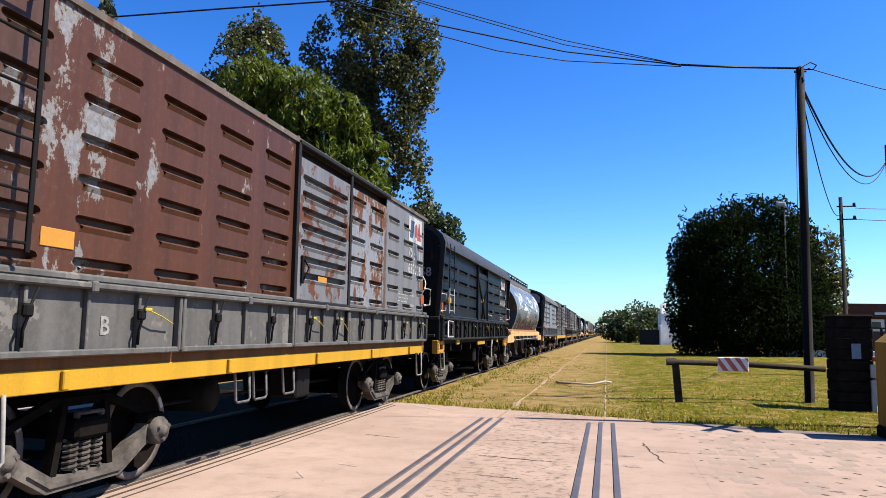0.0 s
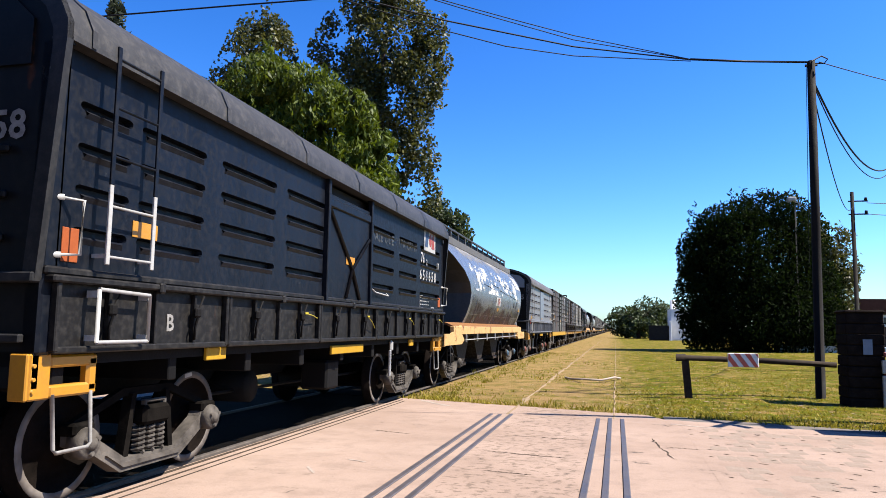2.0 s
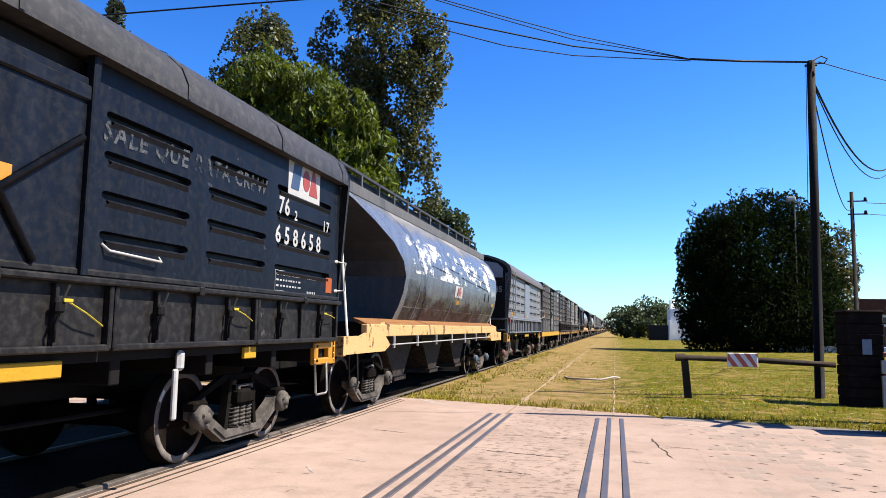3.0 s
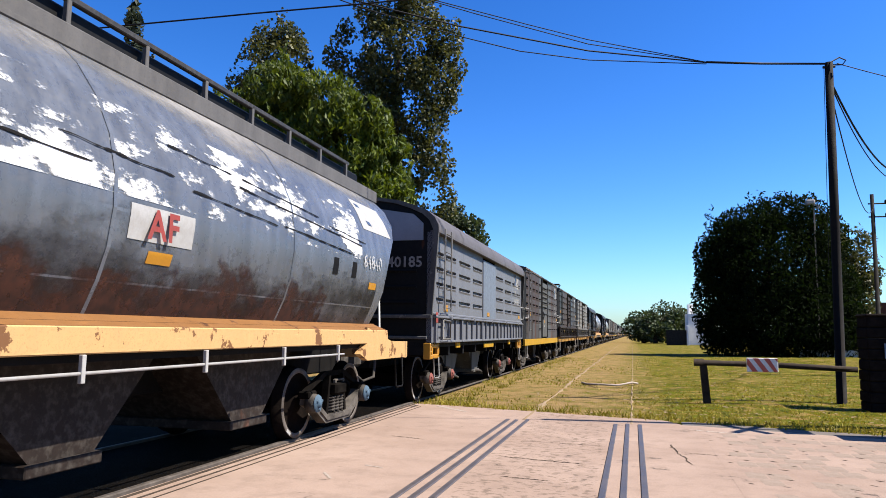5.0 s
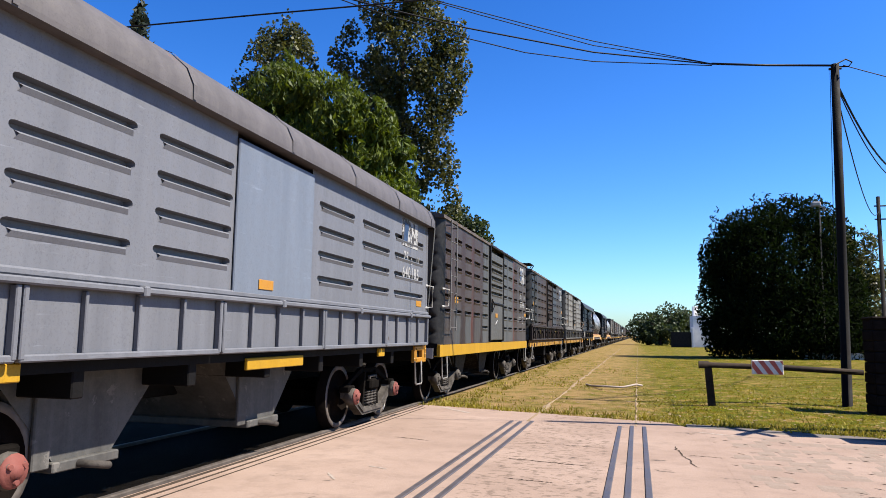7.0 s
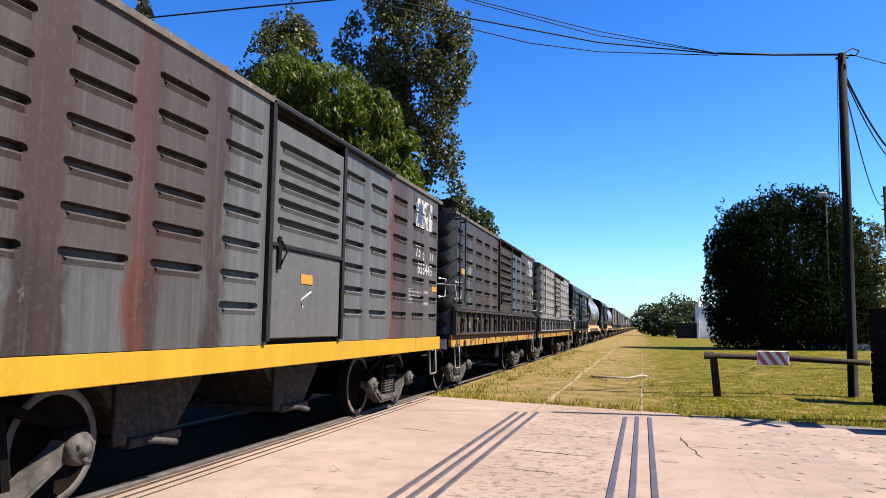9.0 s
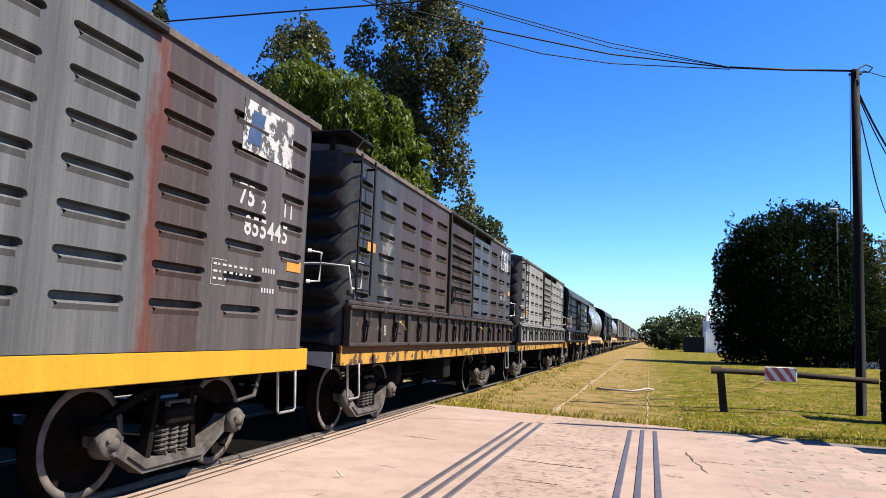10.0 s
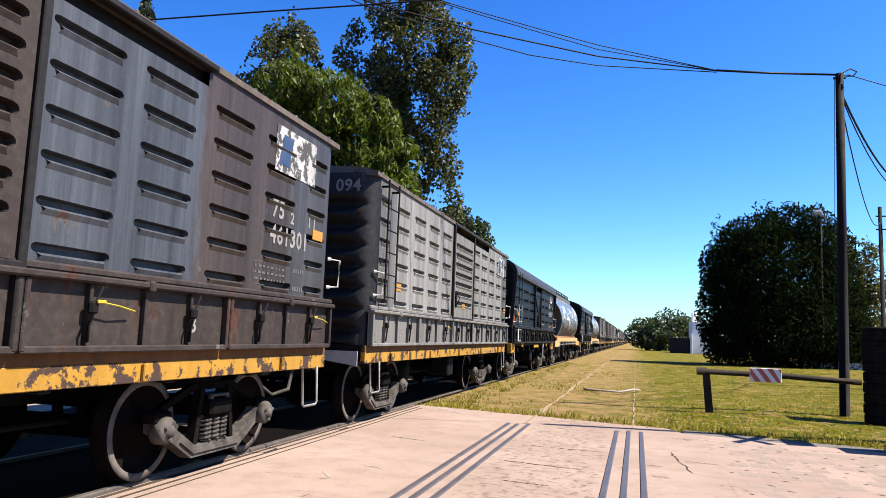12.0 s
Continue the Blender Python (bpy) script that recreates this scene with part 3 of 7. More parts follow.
def pavement():
    strip_sheet("road", -60, 40, 0.25, lambda x: -14.0, lambda x: road_edge(x) - (0.45 if x > 0.6 else 0.0), 0.0, MAT_CONCRETE,
                "pale pinkish worn concrete level crossing road", category="road")
    strip_sheet("pavement", 0.75, 14, 0.2, lambda x: road_edge(x) - 0.75, lambda x: road_edge(x) + 0.1, -0.005, MAT_ASPHALT,
                "narrow grey asphalt verge beside the grass", jag=0.22)
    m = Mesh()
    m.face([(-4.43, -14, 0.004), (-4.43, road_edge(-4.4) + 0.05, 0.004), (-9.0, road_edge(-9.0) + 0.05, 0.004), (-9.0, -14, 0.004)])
    solid("track_bed", m, MAT_BED, "paving round the running rails, coloured dark as train shade", "pavement", kind="structure")
    # far side of the road, seen under the train
    m = Mesh()
    m.box(-60, -9.6, 16.2, 16.35, -0.05, 0.13, 0.02)
    solid("kerb", m, MAT_DIRT, "low dusty concrete kerb", "kerb", kind="structure")


def setts():
    """Worn stone setts on the right half of the crossing."""
    bed = Mesh()
    bed.face([(0.95, 2.0, 0.001), (9.5, 2.0, 0.001), (9.5, road_edge(9.5) - 0.8, 0.001), (0.95, road_edge(0.95) - 0.75, 0.001)])
    floor = solid("sett_paving", bed, MAT_CONCRETE, "dusty bed of worn pale stone setts", "pavement", kind="structure")
    kinds = []
    for k in range(6):
        m = Mesh()
        a, b = 0.105 - 0.012 * rnd.random(), 0.165 - 0.015 * rnd.random()
        c, t = 0.03, 0.0004
        ring = [(-a, -b + c), (-a + c, -b), (a - c, -b), (a, -b + c), (a, b - c), (a - c, b), (-a + c, b), (-a, b - c)]
        ring = [(x + rnd.uniform(-.006, .006), y + rnd.uniform(-.006, .006)) for x, y in ring]
        inner = [(x * 0.93, y * 0.95) for x, y in ring]
        m.face([(x, y, t) for x, y in inner], 0, False)
        for i in range(8):
            j = (i + 1) % 8
            m.face([(*ring[i], 0), (*ring[j], 0), (*inner[j], t), (*inner[i], t)], 0, False)
        kinds.append(m.data("sett", [MAT_PAVER]))
    count, rest = 0, Mesh()
    row = 0
    y = 5.2
    while y < 12.4:
        x = 1.1 + (0.11 if row % 2 else 0.0)
        while x < 6.6:
            if y < road_edge(x) - 1.05 and rnd.random() < 0.42:
                px, py, rz = x + rnd.uniform(-.012, .012), y + rnd.uniform(-.015, .015), rnd.uniform(-4, 4)
                near = y > 6.0 and x < 4.0 and y < 10.6
                if near and count < 290:
                    ob = new("sett", kinds[rnd.randrange(6)])
                    ob.parent = floor
                    ob.matrix_basis = pose(px, py, 0.0012 + rnd.uniform(0, .0006), 0, 0, rz)
                    count += 1
                else:
                    me, q = kinds[rnd.randrange(6)], pose(px, py, 0.0014, 0, 0, rz)
                    base = len(rest.v)
                    rest.v += [tuple(q @ v.co) for v in me.vertices]
                    for p in me.polygons:
                        rest.f.append(tuple(base + k for k in p.vertices))
                        rest.m.append(0)
                        rest.s.append(False)
            x += 0.225
        y += 0.345
        row += 1
    # short open joints between the setts
    gaps = Mesh()
    for r in range(26):
        yj = 5.4 + 0.30 * r
        xj = 1.05 + 0.17 * (r % 2)
        while xj < 6.4:
            if rnd.random() < 0.62 and yj < road_edge(xj) - 1.0:
                d, a, wj = rnd.uniform(0.03, 0.075), rnd.uniform(-0.9, -0.3), rnd.uniform(0.008, 0.017)
                cx, cy = xj + rnd.uniform(-.05, .05), yj + rnd.uniform(-.05, .05)
                ux, uy = math.cos(a), math.sin(a)
                gaps.face([(cx - d * ux, cy - d * uy, 0.0035), (cx + wj * uy, cy - wj * ux, 0.0035), (cx + d * ux, cy + d * uy, 0.0035), (cx - wj * uy, cy + wj * ux, 0.0035)])
            xj += 0.34
    tagged(part("open_joints", gaps, MAT_GROOVE, floor), kind="stuff")
    tagged(part("sett_field", rest, MAT_PAVER, floor), kind="stuff")


def cracks():
    """Broken seams and pale scars in the crossing slab."""
    rg = random.Random(21)

    def seam(a, b, wide, mat, label):
        m = Mesh()
        n = 22
        a, b = Vector(a), Vector(b)
        side = Vector((-(b - a).y, (b - a).x)).normalized()
        pts = [a.lerp(b, k / n) + side * rg.uniform(-1, 1) * min(0.035, (b - a).length * 0.018) for k in range(n + 1)]
        for k in range(n):
            wa, wb = (wide * rg.uniform(0.15, 1.0) * min(1, (j + 0.3) / 3, (n - j + 0.3) / 3) for j in (k, k + 1))
            p, q = pts[k], pts[k + 1]
            m.face([(p.x - side.x * wa, p.y - side.y * wa, 0.0035), (q.x - side.x * wb, q.y - side.y * wb, 0.0035),
                    (q.x + side.x * wb, q.y + side.y * wb, 0.0035), (p.x + side.x * wa, p.y + side.y * wa, 0.0035)])
        solid("crack", m, mat, label, "crack", kind="structure")
    for a, b, wide in (((-1.55, 8.62), (-0.55, 8.40), 0.018), ((-1.50, 9.95), (-0.35, 9.80), 0.012), ((-1.35, 7.45), (-0.8, 7.36), 0.014), ((0.44, 10.3), (0.62, 8.7), 0.014),
                       ((0.55, 9.6), (1.0, 9.5), 0.012), ((-3.3, 9.8), (-2.7, 9.6), 0.012), ((-0.9, 6.2), (-0.45, 6.1), 0.02)):
        seam(a, b, wide, MAT_GROOVE, "dark broken seam in the concrete")
    for a, b, wide in (((-3.75, 14.0), (-2.95, 13.1), 0.10), ((-3.1, 7.1), (-2.9, 6.8), 0.03), ((-2.85, 7.6), (-2.6, 7.5), 0.025), ((0.8, 11.9), (1.6, 11.6), 0.05)):
        seam(a, b, wide, MAT_SCAR, "pale scraped scar on the concrete")


def rails():
    # three flush steel bars in place of each rail of the disused track
    for xs in ((-2.05, -1.90, -1.725), (-0.295, -0.11, 0.08)):
        for x in xs:
            m = Mesh()
            m.box(x - 0.032, x + 0.032, 0.4, 12.25 + rnd.uniform(-.1, .15), -0.05, 0.012, 0.006)
            solid("rail", m, MAT_STEEL, "flush dark steel rail bar set in the concrete", "rail", "disused track rails")
    # dusty rails in the grass beyond
    for x, wide in ((-1.80, 0.09), (-0.05, 0.035)):
        m = Mesh()
        n = 420

        def edge(u, v):
            y = 12.3 + 85 * u ** 1.4
            w = wide * (0.42 + 1.0 * noise.noise(Vector((y * 1.3, x, 0))) + 0.9 * math.exp(-(y - 12.3) / 1.2))
            return (x + (2 * v - 1) * max(0.0, w) + 0.03 * noise.noise(Vector((y * 0.9, x, 7))), y, max(ground_height(x, y), -0.01) + 0.014 - 0.02 * (2 * v - 1) ** 2)
        m.grid(edge, n, 4)
        tagged(solid("rail_path", m, MAT_DIRT, "buried rail showing as a pale dirt line in grass", "rail"), group="disused track rails")
    # the track in use
    for x in (-4.35, -6.09):
        m = Mesh()
        m.box(x - 0.036, x + 0.036, -30, 620, -0.06, 0.04, 0.012)
        m.box(x - 0.075, x + 0.075, 14.2, 620, -0.12, -0.02, 0.01)
        solid("running_rail", m, MAT_POLISH, "steel running rail with a polished head", "rail", "track in use rails")
        g = Mesh()
        g.box(x + 0.06, x + 0.115, -14, 14.2, -0.03, 0.003)
        solid("flangeway", g, MAT_GROOVE, "dark dirt-filled flangeway groove beside the rail", "groove", kind="structure")
    for x, w in ((-4.13, 0.016), (-4.01, 0.010)):
        m = Mesh()
        m.box(x - w, x + w, -14, 13.9 - 2 * (x + 4.1), -0.03, 0.004)
        solid("joint", m, MAT_GROOVE, "dark dirt-filled joint in the crossing paving", "groove", kind="structure")
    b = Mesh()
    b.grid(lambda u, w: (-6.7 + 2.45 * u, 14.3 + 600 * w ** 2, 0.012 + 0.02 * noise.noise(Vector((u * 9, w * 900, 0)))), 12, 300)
    # Added dark strip between the rails, coloured for the shade under the train.
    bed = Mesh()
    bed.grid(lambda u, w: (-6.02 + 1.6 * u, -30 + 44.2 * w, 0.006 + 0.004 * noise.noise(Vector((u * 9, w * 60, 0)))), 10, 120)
    solid("track_bed", bed, MAT_BALLAST, "paving between the running rails, coloured dark as train shade", "track bed", kind="structure")
    solid("ballast", b, MAT_BALLAST, "ballast and earth between the rails, coloured dark as train shade", "ballast", kind="structure")


# ---- plants ----
MAT_LEAF_POPLAR = leafy("poplar_leaf", (0.045, 0.062, 0.012), (0.26, 0.25, 0.07), 0.5, 0.45)
MAT_LEAF_WILLOW = leafy("fresh_green_leaf", (0.050, 0.095, 0.005), (0.31, 0.39, 0.022), 0.6, 0.2)
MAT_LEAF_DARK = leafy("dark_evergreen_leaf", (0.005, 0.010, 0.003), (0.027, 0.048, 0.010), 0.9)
MAT_LEAF_FAR = leafy("far_tree_leaf", (0.05, 0.085, 0.03), (0.12, 0.16, 0.05), 0.6)
MAT_CONIFER = leafy("grey_green_needles", (0.05, 0.07, 0.045), (0.10, 0.13, 0.085), 0.6)
MAT_BLADE = leafy("grass_blade", (0.27, 0.26, 0.012), (0.70, 0.54, 0.06), 0.7)


def crown(m, blobs, count, size, stretch=1.0, droop=0.0, gap=0.0, rg=None, freq=0.9):
    """Many small leaves in uneven clumps: blobs are (x, y, z, rx, ry, rz)."""
    rg = rg or rnd
    vol = [b[3] * b[4] * b[5] for b in blobs]
    made = 0
    while made < count:
        b = rg.choices(blobs, vol)[0]
        d = Vector((rg.gauss(0, 1), rg.gauss(0, 1), rg.gauss(0, 1))).normalized()
        r = rg.random() ** 0.38
        p = Vector((b[0] + d.x * b[3] * r, b[1] + d.y * b[4] * r, b[2] + d.z * b[5] * r))
        if noise.noise(p * freq) + 0.5 * noise.noise(p * freq * 2.7) < gap - 0.25:
            made += 0.15
            continue
        s = size * rg.uniform(0.6, 1.3)
        a = Vector((rg.gauss(0, 1), rg.gauss(0, 1), rg.gauss(0, 1) * (1 - droop) - droop * 2.5)).normalized() * s * stretch
        c = a.cross(Vector((rg.gauss(0, 1), rg.gauss(0, 1), rg.gauss(0, 1)))).normalized() * s * 0.5
        m.face([p - a * 0.5, p + c, p + a * 0.5, p - c])
        made += 1


def limbs(m, foot, top, r, spread, n, rg):
    foot, top = Vector(foot), Vector(top)
    mid = [foot.lerp(top, k / 5) + Vector((rg.uniform(-.15, .15), rg.uniform(-.15, .15), 0)) * (k > 0) for k in range(6)]
    m.tube(mid, r, 10, r1=r * 0.25)
    for k in range(n):
        t = rg.uniform(0.3, 0.9)
        p = foot.lerp(top, t)
        ang = rg.uniform(0, 6.28)
        q = p + Vector((math.cos(ang) * spread, math.sin(ang) * spread, spread * rg.uniform(0.4, 1.1))) * rg.uniform(0.5, 1.0)
        m.tube([p, p.lerp(q, 0.5) + Vector((0, 0, 0.15 * spread)), q], r * 0.4 * (1.1 - t), 6, r1=r * 0.08)


def tree(label, foot, height, blobs, count, size, mat, r=0.3, stretch=1.5, droop=0.0, gap=0.0, seed=1, freq=0.9, category="tree", n=9, spread=2.2, sprigs=14):
    rg = random.Random(seed)
    for _ in range(sprigs):
        b = rg.choice(blobs[:-1] or blobs)
        d = Vector((rg.gauss(0, 1), rg.gauss(0, 1), abs(rg.gauss(0, 1)) + 0.2)).normalized()
        r = rg.uniform(0.25, 0.5)
        blobs = blobs + [(b[0] + d.x * b[3], b[1] + d.y * b[4], b[2] + d.z * b[5], r * 0.7, r * 0.7, r * 1.5)]
    t = thing("tree", label, category)
    t.location = foot
    tk = Mesh()
    limbs(tk, (0, 0, -0.1), (0, 0, height * 0.85), r, spread, n, rg)
    part("trunk", tk, MAT_BARK, t)
    c = Mesh()
    crown(c, blobs, count, size, stretch, droop, gap, rg, freq)
    part("crown", c, mat, t)
    return t


def trees():
    tree("tall poplar with dark glossy leaves behind the train", (-10.8, 32, 0), 18,
         [(0.1, 0, 14.6, 2.2, 1.8, 2.4), (1.8, 0, 13.4, 1.3, 1.6, 1.9), (2.4, 0, 15.3, 0.9, 1.0, 1.4), (-1.4, 0, 12.0, 2.0, 1.8, 2.2), (1.1, 0, 11.2, 1.5, 1.6, 1.5), (0.6, 0, 9.0, 1.3, 1.4, 1.6),
          (1.6, 0, 7.3, 1.5, 1.3, 1.8), (1.7, 0, 9.4, 1.3, 1.3, 1.5), (-2.6, 0.3, 14.9, 1.4, 1.3, 1.5), (-0.6, 0, 17.3, 1.7, 1.4, 1.5), (0.8, 0, 17.9, 1.2, 1.2, 1.2), (1.8, 0, 16.7, 0.9, 0.9, 0.9), (2.9, 0, 13.9, 0.6, 0.8, 0.8), (2.75, 0, 12.4, 0.6, 0.8, 0.9), (2.0, 0, 5.8, 0.8, 1.0, 1.3)],
         30000, 0.145, MAT_LEAF_POPLAR, 0.32, 1.2, 0.2, 0.08, 11, 0.75)
    tree("second poplar with small dark leaves", (-16.7, 31, 0), 16,
         [(0, 0, 14.2, 1.9, 1.8, 2.2), (-1.0, 0, 13.4, 1.6, 1.5, 1.5), (-1.2, 0, 11.6, 1.8, 1.7, 2.4), (0.9, 0, 12, 1.6, 1.7, 2.6), (0.0, 0, 15.7, 1.3, 1.2, 1.0), (0.7, 0, 15.3, 0.9, 0.9, 0.9)],
         13000, 0.145, MAT_LEAF_POPLAR, 0.25, 1.2, 0.2, 0.06, 12, 0.8)
    tree("leafy bright green willow with drooping twigs", (-11.3, 25.5, 0), 10,
         [(-0.3, 0, 10.4, 1.5, 1.5, 1.2), (-2.2, 0, 10.8, 1.5, 1.5, 1.3), (1.3, -0.2, 9.2, 1.3, 1.4, 1.3), (2.3, 0, 7.9, 1.1, 1.3, 1.2), (0.6, -0.3, 9.0, 1.6, 1.6, 1.7), (-2.2, 0, 9.6, 1.5, 1.6, 1.5), (-3.9, 0, 9.9, 0.9, 1.1, 1.2), (-4.7, 0.2, 10.6, 0.5, 0.6, 0.7), (1.7, 0, 7.6, 1.5, 1.6, 1.8), (2.4, -0.3, 5.9, 1.2, 1.5, 1.8),
          (-0.6, -0.4, 7.4, 1.9, 1.8, 1.9), (-3, 0, 7.6, 1.8, 1.8, 1.9), (0.8, 0, 5.6, 1.8, 1.8, 2.0), (2.9, 0, 4.4, 1.0, 1.2, 1.5), (-2, 0, 5.5, 2.4, 1.8, 2.0)],
         88000, 0.085, MAT_LEAF_WILLOW, 0.3, 3.6, 0.5, 0.22, 13, 1.25, sprigs=46)
    tree("small distant tree behind the wagons", (-11.9, 50, 0), 10,
         [(-0.2, 0, 9.1, 1.4, 1.5, 1.5), (0.9, 0, 8.2, 1.3, 1.4, 1.5), (-1.2, 0, 8.6, 1.2, 1.4, 1.3), (-0.2, 0, 7.0, 2.0, 1.5, 2.2)], 9000, 0.17, MAT_LEAF_FAR, 0.2, 1.5, 0.1, 0.05, 14)
    tree("grey-green conifer rising beyond the train", (-22.6, 28, 0), 17.0,
         [(0, 0, 15.4, 0.42, 0.42, 1.2), (0.1, 0, 13.6, 0.8, 0.7, 1.2), (0.5, 0, 11.8, 1.2, 1.0, 1.2), (1.3, 0, 13.0, 0.7, 0.5, 0.35), (2.3, 0, 12.0, 0.9, 0.6, 0.5), (-1, 0, 11.5, 1.1, 0.8, 0.8)],
         5200, 0.17, MAT_CONIFER, 0.2, 2.2, 0.0, 0.0, 15, 1.6)
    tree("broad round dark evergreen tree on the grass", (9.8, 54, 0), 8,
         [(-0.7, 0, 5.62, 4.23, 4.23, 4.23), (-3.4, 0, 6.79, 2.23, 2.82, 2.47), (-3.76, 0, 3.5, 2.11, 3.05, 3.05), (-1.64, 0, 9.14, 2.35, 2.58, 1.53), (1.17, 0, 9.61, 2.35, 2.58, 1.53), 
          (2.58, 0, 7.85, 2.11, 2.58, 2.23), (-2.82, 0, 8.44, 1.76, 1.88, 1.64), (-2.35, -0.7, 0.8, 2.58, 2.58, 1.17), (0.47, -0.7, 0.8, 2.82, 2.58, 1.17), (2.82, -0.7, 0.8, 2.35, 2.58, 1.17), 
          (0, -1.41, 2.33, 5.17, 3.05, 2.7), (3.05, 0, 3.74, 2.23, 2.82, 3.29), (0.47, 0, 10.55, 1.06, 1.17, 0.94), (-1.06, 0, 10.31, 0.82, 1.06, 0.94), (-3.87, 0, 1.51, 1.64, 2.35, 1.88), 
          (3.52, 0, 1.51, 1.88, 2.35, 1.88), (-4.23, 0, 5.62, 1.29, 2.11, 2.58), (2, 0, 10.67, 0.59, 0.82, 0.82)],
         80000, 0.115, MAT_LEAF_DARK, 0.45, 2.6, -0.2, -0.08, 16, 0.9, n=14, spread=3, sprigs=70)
    tree("lighter feathery tree beside the dark evergreen", (14.5, 55.8, 0), 7,
         [(-0.7, 0, 7.5, 1.76, 1.88, 1.88), (0.47, 0, 6.09, 1.64, 1.88, 2), (0.23, 0, 3.74, 1.76, 1.88, 2.35), (1.41, 0, 5.62, 1.06, 1.17, 0.94), (1.06, 0, 8.2, 0.94, 1.06, 0.7)],
         9000, 0.13, MAT_LEAF_POPLAR, 0.25, 2.4, 0.3, 0.0, 17, 0.9)
    for k, (x, y, h, w) in enumerate(((1.6, 120, 5.2, 3.0), (5.2, 122, 6.8, 3.2), (8.0, 124, 5.6, 2.6), (3.4, 118, 3.6, 2.4))):
        tree("distant round green tree at the end of the grass", (x, y, 0), h,
             [(0, 0, h * 0.62, w, w, h * 0.38), (0, 0, h * 0.24, w * 0.8, w, h * 0.22), (w * 0.5, 0, h * 0.5, w * 0.7, w, h * 0.4), (-w * 0.5, 0, h * 0.45, w * 0.7, w, h * 0.38)],
             2600, 0.32, MAT_LEAF_FAR, 0.25, 1.4, 0, 0.0, 30 + k, 0.6)


def grass():
    """Short tufts, thicker beside the road edge and in the greener patches."""
    rg = random.Random(5)
    m = Mesh()
    made = 0
    while made < 26000:
        y = 11.6 + 40 * rg.random() ** 2.0
        x = rg.uniform(-3.7, 9 + y * 0.12)
        if y < road_edge(x) + 0.05 or (4.2 < x < 5.1 and 15.8 < y < 16.7):
            continue
        dens = 0.45 + 0.9 * noise.noise(Vector((x * 0.55, y * 0.3, 4)))
        if x < 0.6:
            dens -= 0.25
        if rg.random() > dens:
            made += 0.2
            continue
        z = ground_height(x, y)
        h = rg.uniform(0.02, 0.06) * (1.3 if y < road_edge(x) + 0.8 else 1.0)
        a = rg.uniform(0, 6.28)
        d = Vector((math.cos(a), math.sin(a), 0)) * rg.uniform(0.012, 0.03)
        lean = Vector((rg.gauss(0, 0.03), rg.gauss(0, 0.03), h))
        p = Vector((x, y, z - 0.01))
        m.face([p - d, p + d, p + lean])
        made += 1
    # rank weeds along the rails and the broken edge of the paving
    for _ in range(420):
        if rg.random() < 0.5:
            y = 14.2 + 30 * rg.random() ** 1.5
            x = rg.gauss(-3.75, 0.28)
        else:
            x = rg.uniform(-3.9, 6.0)
            y = road_edge(x) + abs(rg.gauss(0.12, 0.3))
        for _ in range(9):
            px, py = x + rg.gauss(0, 0.06), y + rg.gauss(0, 0.06)
            h, a = rg.uniform(0.04, 0.13), rg.uniform(0, 6.28)
            d = Vector((math.cos(a), math.sin(a), 0)) * rg.uniform(0.008, 0.018)
            p = Vector((px, py, ground_height(px, py) - 0.01))
            m.face([p - d, p + d, p + Vector((rg.gauss(0, 0.05), rg.gauss(0, 0.05), h))])
    solid("grass", m, MAT_BLADE, "short green and straw-coloured grass blades", "grass", kind="stuff")
    lit = Mesh()
    for _ in range(900):
        y = 12.6 + 30 * rg.random() ** 1.6
        x = rg.uniform(-3.6, 4.5)
        if y < road_edge(x):
            continue
        s, a = rg.uniform(0.02, 0.07), rg.uniform(0, 3.14)
        p, u = Vector((x, y, ground_height(x, y) + 0.012)), Vector((math.cos(a), math.sin(a), 0.1))
        w = Vector((-u.y, u.x, rg.uniform(-.3, .3)))
        lit.face([p - u * s, p + w * s * 0.4, p + u * s, p - w * s * 0.4])
    solid("leaf_litter", lit, MAT_DIRT, "dry straw and leaf scraps lying on the grass", "litter", kind="stuff")
    st = Mesh()
    st.tube([(-1.45, 21.6, 0.03), (-1.25, 20.6, 0.06), (-0.9, 20.0, 0.10), (-0.4, 20.2, 0.08), (-0.05, 20.9, 0.12), (0.1, 21.6, 0.05)], 0.028, 6)
    st.tube([(-1.2, 20.9, 0.03), (-0.9, 19.9, 0.10)], 0.02, 6)
    solid("fallen_branch", st, MAT_SCAR, "bare dry fallen branch lying on the grass", "branch")


# ---- poles, wires, barrier ----
def sagging(a, b, sag, n=14):
    a, b = Vector(a), Vector(b)
    return [a.lerp(b, k / n) - Vector((0, 0, sag * 4 * (k / n) * (1 - k / n))) for k in range(n + 1)]




